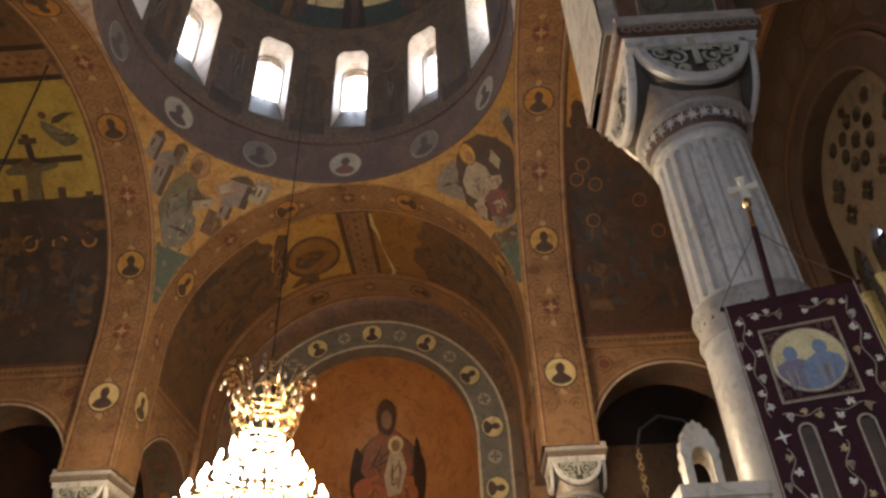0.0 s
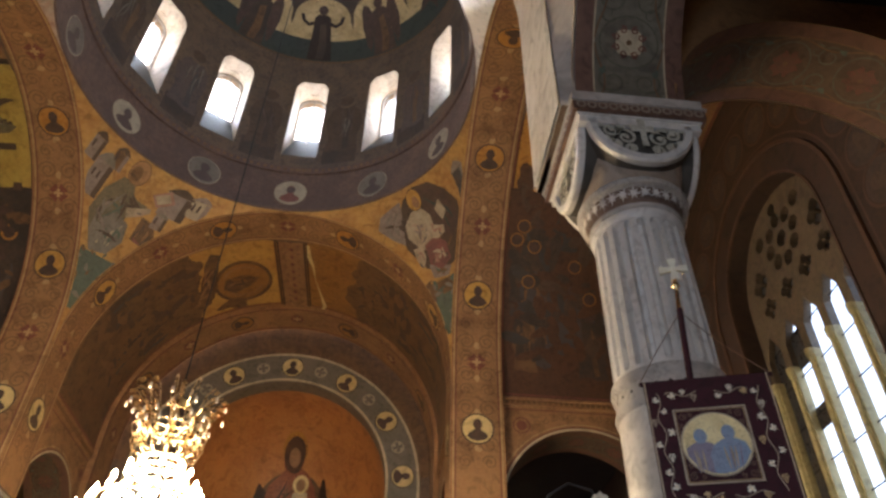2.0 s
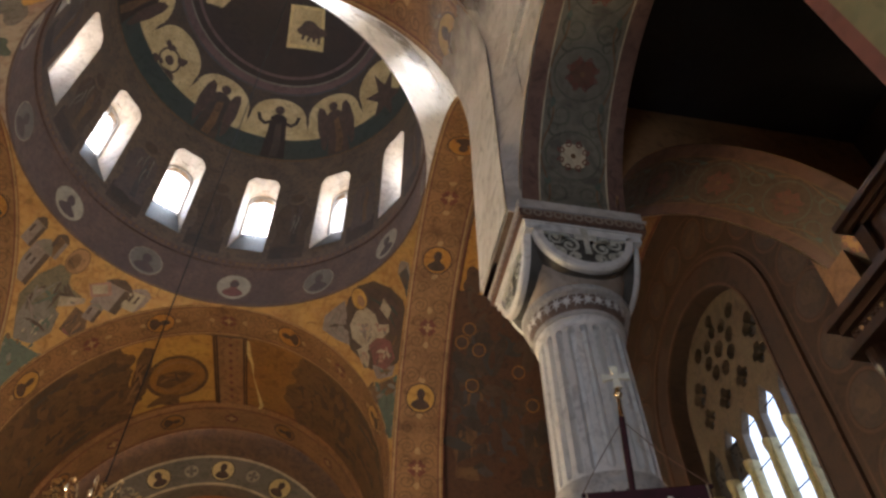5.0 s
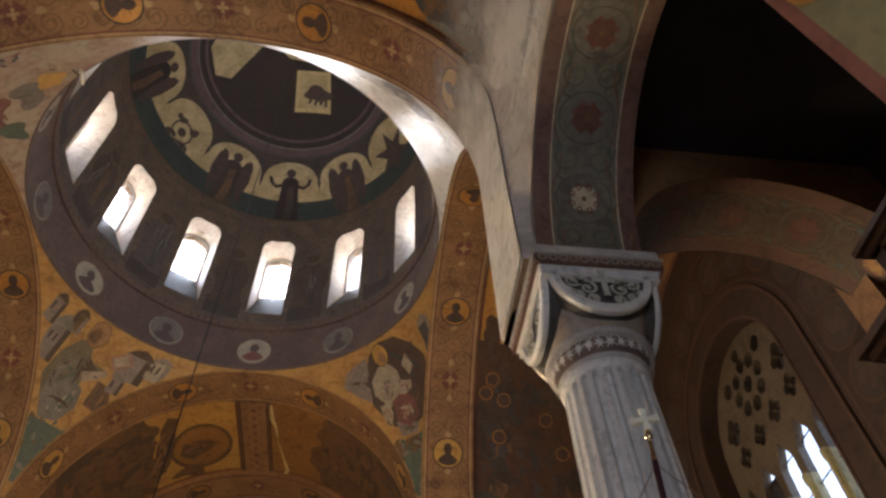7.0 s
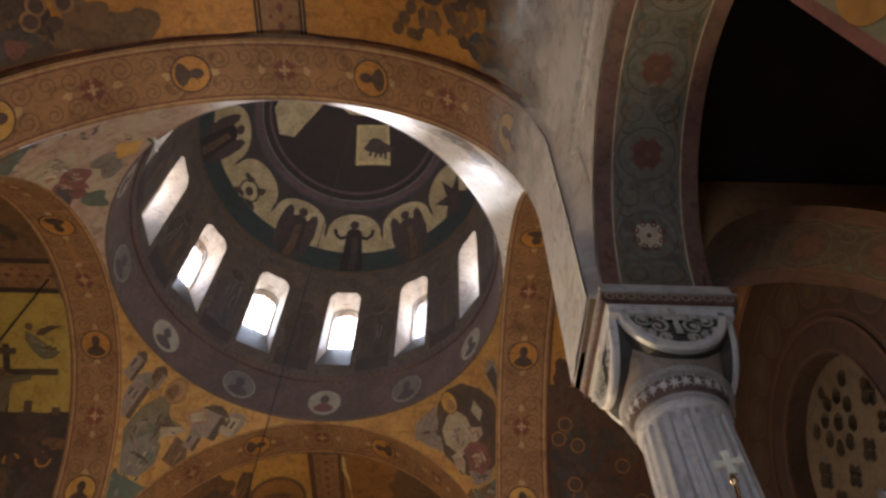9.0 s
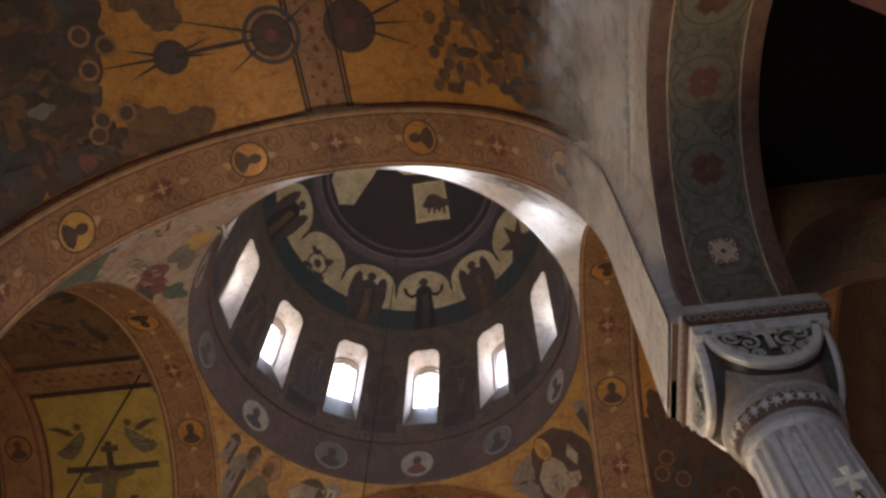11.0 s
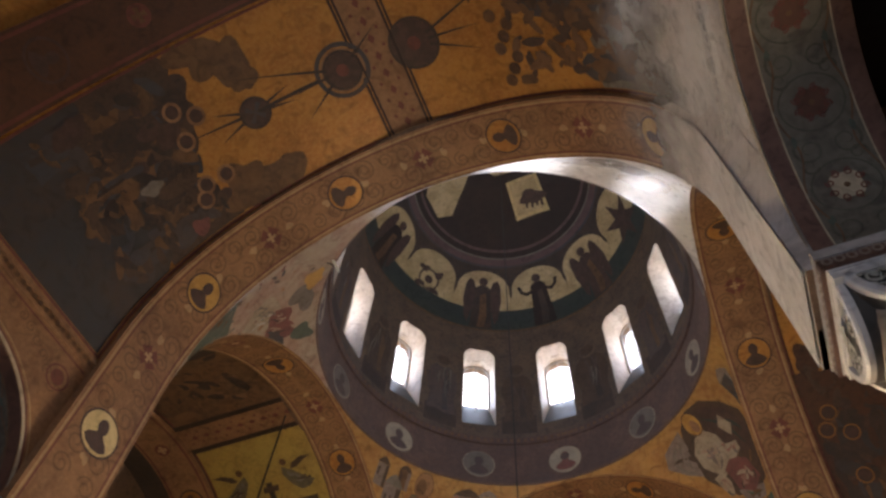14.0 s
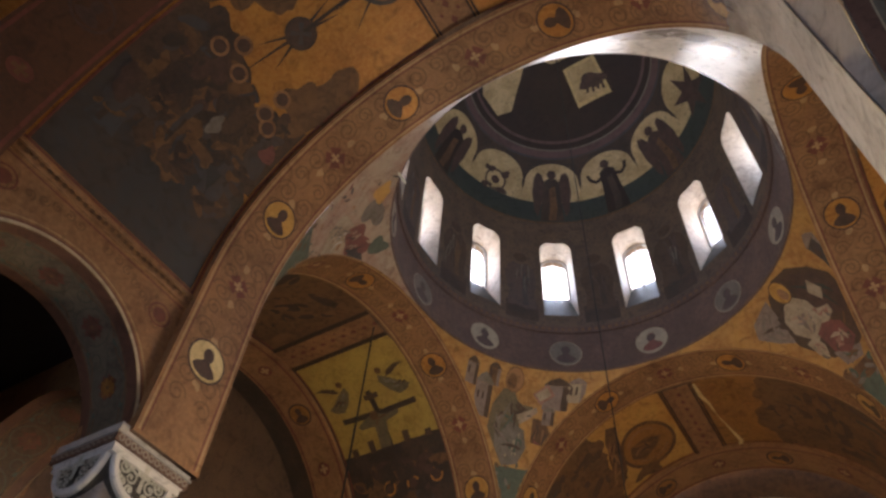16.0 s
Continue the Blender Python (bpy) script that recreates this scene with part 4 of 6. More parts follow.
    for q in range(4):
        m4 = Matrix.Rotation(q * math.pi / 2, 4, "Z")
        f = lambda u, v, off=0.0, m4=m4: tuple(m4 @ Vector((u, -(0.545 + off), v)))
        L = Shape()
        zt = 6.9
        half = steps(0, math.pi, 24)
        prof = [(0.45, 0.03), (0.45, 0.075), (0.52, 0.075), (0.54, 0.05), (0.54, -0.06)]
        L.grid([[f(r * math.cos(a), zt - r * math.sin(a) * 0.98, o) for r, o in prof] for a in half], "marble")
        # dark backs and ground put the shade of the recesses into the colour
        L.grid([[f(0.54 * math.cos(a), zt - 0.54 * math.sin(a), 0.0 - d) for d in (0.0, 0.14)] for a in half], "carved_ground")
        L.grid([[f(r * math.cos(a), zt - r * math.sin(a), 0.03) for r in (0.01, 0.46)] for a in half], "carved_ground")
        for hand in (-1, 1):
            for (cu, cv, rr, aa) in ((0.15, 6.72, 0.1, 0.4), (0.28, 6.8, 0.085, 2.2), (0.11, 6.58, 0.07, 4.0), (0.2, 6.84, 0.05, 1.0), (0.33, 6.68, 0.06, 3.0), (0.24, 6.62, 0.06, 5.2), (0.05, 6.85, 0.045, 2.6), (0.37, 6.86, 0.035, 0.3)):
                cu, cv, rr = cu * 1.12, 6.9 - (6.9 - cv) * 1.12, rr * 1.12
                L.ribbon(f, spiral((hand * cu, cv), rr, 1.4, aa if hand > 0 else math.pi - aa, hand, 20), lambda x: 0.034 * (1.2 - 0.7 * x), "carved_leaf", 0.055)
                L.star(f, (hand * cu, cv), blob((hand * cu, cv), 0.03, 0.03, 10, 0.3, 5), "carved_leaf", 0.062, 1)
        L.make("lunette", c, "half-round carved plaque with leaf scrolls")
        Shape().star(f, (0, 6.82), [(-0.035, 6.56), (0.035, 6.56), (0.03, 6.76), (0.12, 6.75), (0.12, 6.85), (0.035, 6.835), (0.045, 6.97), (-0.045, 6.97), (-0.035, 6.835), (-0.12, 6.85), (-0.12, 6.75), (-0.03, 6.76)], "carved_leaf", 0.085, 1).make("cross", c, "cream painted cross")
    ab = Shape()
    for r, z0, z1, n in ((0.62, 6.85, 6.945, "marble"), (0.64, 6.945, 6.968, "marble")):
        ab.box((-r, -r, z0), (r, r, z1), n)
    ab.make("slab", c, smooth=False)
    ab = Shape().box((-0.635, -0.635, 6.965), (0.635, 0.635, 7.085), "stone_pink").box((-0.655, -0.655, 7.085), (0.655, 0.655, 7.11), "stone_carved")
    for q in range(4):
        m4 = Matrix.Rotation(q * math.pi / 2, 4, "Z")
        f = lambda u, v, off=0.0, m4=m4: tuple(m4 @ Vector((u, -(0.635 + off), v)))
        for i in range(12):
            ab.ring(f, (-0.56 + 0.102 * i, 7.025), 0.024, 0.048, "bell_stone", 0.012, 1.15, 14)
    ab.make("abacus", c, "abacus with a carved row of rings", smooth=False)
    # slim the whole column and seat its capital a little lower, on a hidden bedding block
    for ob in c.children:
        for v in ob.data.vertices:
            x, y, z = v.co
            k = 1.0 if ob.name.startswith("abacus") else 0.935
            v.co = (x * k, y * k, z if z < 4.7 else 4.7 + (z - 4.7) * 0.962)
    Shape().box((-0.63, -0.63, 7.0), (0.63, 0.63, 7.15), "plaster_faded").make("bedding_block", c, smooth=False)
    return c


col = column()
col.matrix_world = pose(COL, -COL, 0)
for x, y in ((COL, COL), (-COL, COL), (-COL, -COL)):
    copy_thing(col, pose(x, y, 0))

# piers at the far ends of the low arches
for k in range(4):
    if k == 0:
        continue
    for sd in (-1, 1):
        turn = spin(k)
        a, b = turn(sd * 4.36, 9.2, 0), turn(sd * 5.7, 10.3, ZC)
        lo, hi = [min(p, q) for p, q in zip(a, b)], [max(p, q) for p, q in zip(a, b)]
        s = Shape().box(lo, hi, "wall_brown")
        s.make("pier_" + NAMES[k], label="square painted pier", kind="structure", category="pier", smooth=False)

# ---- frescoes ----


def field(s, f, v0, v1, edge, end, name, off, n=26):
    """Painted ground from an uneven edge(v) to end, along v."""
    rows = []
    for v in steps(v0, v1, n):
        e = edge(v)
        rows.append([f(e + (end - e) * j / 8, v, off) for j in range(9)])
    return s.grid(rows, name)


def jag(base, amp, seed):
    q = random.Random(seed)
    ph = [q.uniform(0, 6) for _ in range(4)]
    return lambda v: base + amp * (math.sin(1.9 * v + ph[0]) + 0.6 * math.sin(4.3 * v + ph[1]) + 0.4 * math.sin(9 * v + ph[2]))


ROBES = ("fresco_brown", "fresco_blue", "fresco_dark", "robe_red", "robe_teal", "fresco_grey", "ochre")


def standing(s, f, u, v, h, down, dress, halo="gold_orange", off=0.012, seed=0, head="bust"):
    """A plain upright shape with a haloed disc for its top; down is +1 or -1 along u, or 0 where height runs along v."""
    q = random.Random(seed)

    def at(x, y):
        return (u + down * (h * 0.5 - y), v + x) if down else (u + x, v + y - h * 0.5)
    w = h * q.uniform(0.16, 0.22)
    body = [at(x * w, y * h) for x, y in ((0.35, 0.8), (0.85, 0.68), (1.0 + q.uniform(-.2, .2), 0.45), (0.8, 0.2), (0.95, 0.0), (0.3, -0.02), (-0.3, 0.02), (-0.9, 0.0), (-0.75, 0.25), (-1.05, 0.5), (-0.8, 0.7), (-0.35, 0.8))]
    s.star(f, at(0, h * 0.4), body, dress, off, 3)
    fold = [at(x * w, y * h) for x, y in ((0.1, 0.72), (0.5, 0.5), (0.35, 0.25), (0.45, 0.05), (0.1, 0.03), (0.0, 0.4))]
    s.star(f, at(0.2 * w, h * 0.35), fold, q.choice(("fresco_brown", "fresco_dark", "fresco_blue")), off + 0.004, 2)
    c = at(0, h * 0.88)
    if halo:
        s.disc(f, c, h * 0.13, halo, off + 0.003, n=18, rings=1)
    s.disc(f, c, h * 0.085, head, off + 0.007, rv=h * 0.085, n=14, rings=1)
    return s


def crowd(s, f, u0, u1, v0, v1, n, h, down, seed, halo="gold_orange", robes=ROBES):
    q = random.Random(seed)
    for i in range(n):
        standing(s, f, q.uniform(u0, u1), q.uniform(v0, v1), h * q.uniform(0.8, 1.15), down, q.choice(robes), halo, 0.012 + 0.012 * i / n, seed * 31 + i)
    return s


def strip(vault, f, v0, v1, ground="ochre"):
    s = Shape()
    s.rect(f, -0.36, 0.36, v0, v1, ground, 0.010)
    for a in (-0.4, 0.35):
        s.rect(f, a, a + 0.05, v0, v1, "dark_line", 0.014)
    for i in range(int((v1 - v0) / 0.34)):
        c = (0.0, v0 + 0.2 + i * 0.34)
        s.star(f, c, [(c[0] + 0.07, c[1]), (c[0], c[1] + 0.1), (c[0] - 0.07, c[1]), (c[0], c[1] - 0.1)], "red_border", 0.015, 1)
        for sx in (-0.18, 0.18):
            s.star(f, (sx, c[1] + 0.17), blob((sx, c[1] + 0.17), 0.035, 0.035, 8, 0.1), "red_border", 0.015, 1)
    s.make("crown_strip", vault, "ochre strip with small dark diamonds along the crown")


for k in range(4):
    f = vault_map[k]
    low = QV + ZS - ZT - 0.1
    strip(vaults[k], f, A + BW, END)
    s = Shape()
    for side in (-1, 1):
        for a, b in ((0.42, 0.5), (low - 0.05, low + 0.04)):
            s.rect(f, side * a, side * (a + 0.05), A + BW + 0.02, END - 0.02, "dark_line" if a < 1 else "red_border", 0.009)
        for v in (A + BW + 0.02, END - 0.1):
            s.rect(f, side * 0.5, side * low, v, v + 0.05, "red_border", 0.009)
    s.make("painted_frame", vaults[k])

low = QV + ZS - ZT - 0.16
V0, V1 = A + BW + 0.09, END - 0.1

def dabs(s, f, us, vs, n, size, palette, seed, off=0.028, long=1.8):
    """Loose brush marks inside a patch."""
    q = random.Random(seed)
    for i in range(n):
        c = (q.uniform(*us), q.uniform(*vs))
        a, r = q.uniform(0, math.pi), size * q.uniform(0.4, 1.2)
        rl = r * q.uniform(1.0, long)
        pts = []
        for u, v in blob((0, 0), rl, r * 0.65, 18, 0.15, seed * 97 + i):
            pts.append((c[0] + u * math.cos(a) - v * math.sin(a), c[1] + u * math.sin(a) + v * math.cos(a)))
        s.star(f, c, pts, q.choice(palette), off + 0.00012 * i, 2)
    return s


def tower(s, f, c, w, h, wall, roof, off, windows=2):
    """A small painted building with a pitched roof and dark windows."""
    u, v = c
    s.star(f, c, [(u - w, v - h * 0.5), (u + w, v - h * 0.5), (u + w, v + h * 0.32), (u - w, v + h * 0.32)], wall, off, 2)
    s.star(f, (u, v + h * 0.4), [(u - w * 1.12, v + h * 0.32), (u + w * 1.12, v + h * 0.32), (u + w * 0.55, v + h * 0.5), (u, v + h * 0.58), (u - w * 0.55, v + h * 0.5)], roof, off + 0.003, 1)
    s.star(f, (u + w * 0.7, v), [(u + w * 0.45, v - h * 0.5), (u + w, v - h * 0.5), (u + w, v + h * 0.3), (u + w * 0.45, v + h * 0.3)], "fresco_umber" if wall == "painted_stone" else "painted_stone", off + 0.002, 1)
    for i in range(windows):
        x = u - w * 0.6 + i * w * 0.6
        s.star(f, (x, v + 0.02), [(x - 0.03, v - 0.07), (x + 0.03, v - 0.07), (x + 0.03, v + 0.06), (x, v + 0.1), (x - 0.03, v + 0.06)], "bust", off + 0.006, 1)


def robe(s, f, outline, base, strokes, off, seed, n=9, lean=0.0):
    """A draped patch: its ground and long soft strokes that follow it."""
    c = (sum(p[0] for p in outline) / len(outline), sum(p[1] for p in outline) / len(outline))
    s.star(f, c, outline, base, off, 3)
    q = random.Random(seed)
    for i in range(n):
        (a, b), (x, y) = q.choice(outline), q.choice(outline)
        t0, t1 = q.uniform(0.25, 0.75), q.uniform(0.25, 0.75)
        p = (c[0] + (a - c[0]) * t0, c[1] + (b - c[1]) * t0)
        e = (c[0] + (x - c[0]) * t1 + lean * 0.2, c[1] + (y - c[1]) * t1 - 0.08)
        bow = q.uniform(-0.07, 0.07)
        s.ribbon(f, [(p[0] + (e[0] - p[0]) * t + bow * math.sin(3.14 * t), p[1] + (e[1] - p[1]) * t + bow * math.sin(3.14 * t)) for t in (0, .17, .34, .5, .67, .84, 1)], lambda t: 0.012 + 0.05 * math.sin(3.14 * t), q.choice(strokes), off + 0.003 + 0.0012 * i)


# west arch: pale plaster with painted haze low on its south side
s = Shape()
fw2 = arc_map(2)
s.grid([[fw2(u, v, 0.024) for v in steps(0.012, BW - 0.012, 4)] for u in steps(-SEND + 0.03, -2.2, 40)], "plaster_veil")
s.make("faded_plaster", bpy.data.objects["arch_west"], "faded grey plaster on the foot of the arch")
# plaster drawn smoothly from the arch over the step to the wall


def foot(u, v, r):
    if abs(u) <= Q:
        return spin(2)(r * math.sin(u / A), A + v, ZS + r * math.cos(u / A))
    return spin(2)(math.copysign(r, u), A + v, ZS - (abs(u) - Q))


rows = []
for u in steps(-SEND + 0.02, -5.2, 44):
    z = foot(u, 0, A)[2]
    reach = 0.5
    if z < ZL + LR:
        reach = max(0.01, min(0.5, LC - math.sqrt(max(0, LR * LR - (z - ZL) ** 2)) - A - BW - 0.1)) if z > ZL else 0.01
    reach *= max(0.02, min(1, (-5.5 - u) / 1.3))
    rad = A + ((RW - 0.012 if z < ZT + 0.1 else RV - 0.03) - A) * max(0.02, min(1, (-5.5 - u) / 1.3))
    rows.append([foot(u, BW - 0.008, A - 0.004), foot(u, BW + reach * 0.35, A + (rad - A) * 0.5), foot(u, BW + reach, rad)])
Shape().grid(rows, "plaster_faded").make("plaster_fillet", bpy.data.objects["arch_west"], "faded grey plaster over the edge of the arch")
# white haze painted low on the vault's south side
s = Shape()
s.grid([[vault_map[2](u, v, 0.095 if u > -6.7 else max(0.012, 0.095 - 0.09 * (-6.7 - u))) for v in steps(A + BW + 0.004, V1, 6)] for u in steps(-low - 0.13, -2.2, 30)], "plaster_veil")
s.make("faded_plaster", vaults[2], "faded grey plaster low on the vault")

# west vault: discs with rays on gold, clouds, crowds below
f = vault_map[2]
s = Shape()
field(s, f, V0, V1, jag(3.75, 0.22, 3), 5.4, "fresco_umber", 0.006)
field(s, f, V0, V1, jag(5.05, 0.3, 9), low, "fresco_slate", 0.009)
# grey ground on the south side stands for light haze
field(s, f, V0, V1, jag(-4.3, 0.3, 5), -low, "fresco_grey", 0.006)
s.make("painted_ground", vaults[2])
s = Shape()
for c, r, inner in (((0.74, 7.28), 0.34, 0.12), ((-0.72, 7.25), 0.44, 0.13), ((2.56, 7.28), 0.27, 0.0)):
    s.disc(f, c, r, "bust", 0.012)
    s.ring(f, c, r, r * 1.12, "fresco_dark", 0.012)
    if inner:
        s.disc(f, c, inner, "red_border", 0.018, n=18, rings=1)
s.ring(f, (0.74, 7.28), 0.44, 0.53, "fresco_blue", 0.014)
s.ring(f, (0.74, 7.28), 0.38, 0.42, "ochre", 0.014)
s.star(f, (2.56, 7.28), cross_outline((2.56, 7.28), 0.2, 0.14, 0.7), "fresco_blue", 0.018, 1)
for c, rays, ln in (((0.74, 7.28), (0.35, -0.05, -0.55, 2.6), 1.2), ((-0.72, 7.25), (2.8, 3.15, 3.5), 1.5), ((2.56, 7.28), (0.1, 0.4, -0.25, 2.9, 3.3), 0.75)):
    for i, a in enumerate(rays):
        L = ln * (1.5 if i == 0 else 0.7)
        s.ribbon(f, [(c[0] + (0.3 + L * t) * math.cos(a), c[1] + (0.3 + L * t) * math.sin(a)) for t in (0, .25, .5, .75, 1)], lambda t: 0.055 * (1.05 - t), "fresco_dark", 0.016)
s.ribbon(f, [(0.74 + 1.6 * t, 7.28) for t in (0.3, .6, 0.9, 1.1)], 0.07, "fresco_dark", 0.017)
s.make("painted_discs", vaults[2], "dark discs with rays on gold")
s = Shape()
for c, ru, rv, sd in (((2.6, 8.35), 0.35, 0.5, 1), ((3.0, 8.6), 0.5, 0.35, 2), ((2.45, 7.95), 0.22, 0.3, 3), ((3.0, 6.0), 0.75, 0.42, 4), ((2.45, 6.0), 0.32, 0.3, 5), ((3.35, 6.3), 0.42, 0.34, 6), ((3.9, 8.2), 0.45, 0.4, 7)):
    s.star(f, c, blob(c, ru, rv, 30, 0.3, sd), "fresco_brown" if sd != 7 else "fresco_dark", 0.010, 3)
s.make("painted_cloud", vaults[2])
s = crowd(Shape(), f, 4.3, 5.9, V0 + 0.3, V1 - 0.5, 15, 1.3, 1, 11, None, ("fresco_brown", "fresco_blue", "fresco_dark", "fresco_brown", "fresco_dark", "fresco_blue"))
for u, v in ((3.95, 7.45), (4.05, 6.62), (4.2, 6.4), (3.62, 6.6), (3.55, 7.75), (3.9, 8.0)):
    s.ring(f, (u, v), 0.12, 0.175, "ochre", 0.05).disc(f, (u, v), 0.12, "bust", 0.054, n=16, rings=1)
dabs(s, f, (3.9, 6.3), (V0 + 0.25, V1 - 0.25), 170, 0.17, ("fresco_umber", "fresco_dark", "fresco_blue", "fresco_dark", "fresco_umber", "fresco_brown"), 3)
for c, ru, rv, mt, sd in (((4.5, 8.0), 0.75, 0.3, "fresco_dark", 1), ((4.25, 7.8), 0.35, 0.25, "bust", 2), ((5.75, 8.5), 0.25, 0.2, "bust", 3), ((5.5, 8.6), 0.2, 0.16, "bust", 4), ((4.75, 6.15), 0.4, 0.2, "fresco_blue", 5), ((4.55, 6.05), 0.2, 0.14, "robe_red", 6), ((4.45, 6.9), 0.4, 0.18, "fresco_umber", 7), ((4.95, 7.1), 0.2, 0.13, "fresco_grey", 8)):
    s.star(f, c, blob(c, ru, rv, 26, 0.3, sd), mt, 0.044 + 0.001 * sd, 3)
dabs(s, f, (4.2, 5.6), (V0 + 0.4, V1 - 0.6), 16, 0.09, ("fresco_umber", "ochre_line", "fresco_brown"), 4, 0.04)
s.make("painted_crowd", vaults[2], "dim crowd of robed shapes with halos", kind="stuff")
s = crowd(Shape(), f, -4.4, -3.3, V0 + 0.3, V1 - 0.4, 9, 1.5, -1, 17, None, ("fresco_brown", "fresco_grey", "ochre", "fresco_brown", "fresco_brown", "fresco_blue"))
for i in range(7):
    c = (-2.3 - 0.14 * (i % 3), 6.1 + 0.2 * i)
    s.disc(f, c, 0.12, "fresco_brown", 0.03, n=14, rings=1)
s.star(f, (-2.2, 8.0), [(-2.0, 7.6), (-2.2, 7.85), (-2.7, 7.7), (-2.4, 8.0), (-2.5, 8.4), (-2.15, 8.15), (-1.7, 8.3), (-1.95, 7.95)], "fresco_dark", 0.02, 2)
dabs(s, f, (-5.0, -2.6), (V0 + 0.25, V1 - 0.35), 130, 0.14, ("fresco_brown", "ochre_line", "fresco_umber", "ochre_line", "fresco_brown", "fresco_umber"), 5)
dabs(s, f, (-6.6, -4.6), (V0 + 0.25, V1 - 0.35), 70, 0.13, ("fresco_grey", "fresco_brown", "fresco_grey"), 6)
s.make("painted_crowd", vaults[2], kind="stuff")

# east vault
f = vault_map[0]
s = Shape()
field(s, f, V0, V1, jag(-2.7, 0.15, 8), -low, "fresco_brown", 0.006)
field(s, f, V0, V1, jag(1.9, 0.2, 9), low, "fresco_brown", 0.006)
s.rect(f, -2.9, -0.5, V0 + 0.05, V1 - 0.05, "gold", 0.008)
s.disc(f, (-1.5, 7.6), 0.85, "gold_brown", 0.012, rv=0.95).ring(f, (-1.5, 7.6), 0.74, 0.86, "fresco_brown", 0.015, 1.12).ring(f, (-1.5, 7.6), 0.56, 0.62, "ochre", 0.015, 1.12)
robe(s, f, [(-1.0, 7.5), (-1.3, 7.85), (-1.8, 8.1), (-2.1, 7.8), (-2.0, 7.4), (-1.5, 7.3)], "fresco_brown", ("fresco_umber", "ochre", "gold_brown"), 0.018, 31, 9)
robe(s, f, [(-2.0, 6.2), (-2.25, 6.05), (-2.5, 6.5), (-2.6, 7.2), (-2.9, 7.8), (-3.2, 8.5), (-2.9, 8.6), (-2.4, 8.0), (-2.2, 7.2)], "fresco_brown", ("fresco_umber", "rust", "ochre"), 0.022, 32, 14)
robe(s, f, [(-3.0, 6.1), (-3.4, 6.2), (-3.3, 6.7), (-2.8, 7.1), (-2.6, 6.9)], "fresco_brown", ("fresco_umber", "rust"), 0.021, 33, 7)
for c, ru, rv, sd in (((-1.9, 8.6), 0.5, 0.22, 6), ((2.6, 7.3), 0.5, 0.4, 9), ((3.3, 6.7), 0.4, 0.6, 10), ((2.2, 8.1), 0.35, 0.4, 12), ((-3.6, 7.2), 0.7, 0.8, 14), ((3.9, 7.6), 0.5, 0.7, 15)):
    s.star(f, c, blob(c, ru, rv, 24, 0.4, sd), "fresco_umber" if sd % 2 else "fresco_brown", 0.018, 2)
# pale gold sliver paints a glossy reflection on the vault
s.ribbon(f, [(0.5, 5.95), (0.52, 6.5), (0.62, 6.9), (0.66, 7.5), (0.8, 8.2), (0.92, 8.8), (0.85, 9.0)], lambda t: 0.07 + 0.06 * math.sin(9 * t), "gold_pale", 0.02)
s.make("painted_scene", vaults[0], "orange-gold panel with a mandorla and dim shapes", kind="stuff")
s = crowd(Shape(), f, -5.6, -4.0, V0 + 0.2, V1 - 0.3, 8, 1.5, -1, 21, None, ("fresco_brown", "fresco_umber"))
crowd(s, f, 4.0, 5.6, V0 + 0.2, V1 - 0.3, 8, 1.5, 1, 22, None, ("fresco_brown", "fresco_umber"))
for a, b in ((-6.3, -2.8), (2.1, 6.3)):
    dabs(s, f, (a, b), (V0 + 0.25, V1 - 0.3), 80, 0.22, ("fresco_brown", "fresco_umber", "ochre_line", "fresco_brown"), 7)
s.make("painted_crowd", vaults[0], kind="stuff")

# south vault
f = vault_map[1]
s = Shape()
field(s, f, V0, V1, lambda v: -0.5, jag(-2.7, 0.25, 6)(7), "gold_orange", 0.006)
field(s, f, V0, V1, lambda v: 0.5, 3.0, "gold_orange", 0.006)
for c, ru, rv, sd in (((-2.75, 6.5), 0.5, 0.8, 2), ((-2.3, 6.1), 0.35, 0.3, 3), ((-3.0, 7.7), 0.6, 0.6, 4), ((-2.2, 7.2), 0.25, 0.4, 5)):
    s.star(f, c, blob(c, ru, rv, 28, 0.35, sd), "rust", 0.012, 3)
s.star(f, (-5.8, 6.6), blob((-5.8, 6.6), 1.2, 0.55, 26, 0.25, 12), "fresco_blue", 0.010, 3)
s.make("painted_ground", vaults[1])
s = crowd(Shape(), f, -6.4, -3.8, V0 + 0.2, V1 - 0.3, 14, 1.7, -1, 31, None, ("fresco_brown", "fresco_dark", "fresco_blue", "fresco_brown", "fresco_dark"))
for u, v in ((-3.45, 6.15), (-3.95, 6.45), (-4.85, 6.35), (-3.8, 6.0), (-4.4, 7.5), (-5.2, 7.9)):
    s.ring(f, (u, v), 0.14, 0.175, "gold_brown", 0.09).disc(f, (u, v), 0.13, "bust", 0.094, n=16, rings=1)
dabs(s, f, (-6.8, -2.6), (V0 + 0.2, V1 - 0.2), 130, 0.22, ("rust", "fresco_dark", "rust", "fresco_umber", "rust", "fresco_slate"), 8)
s.make("painted_crowd", vaults[1], "dim robed shapes with gold halos", kind="stuff")

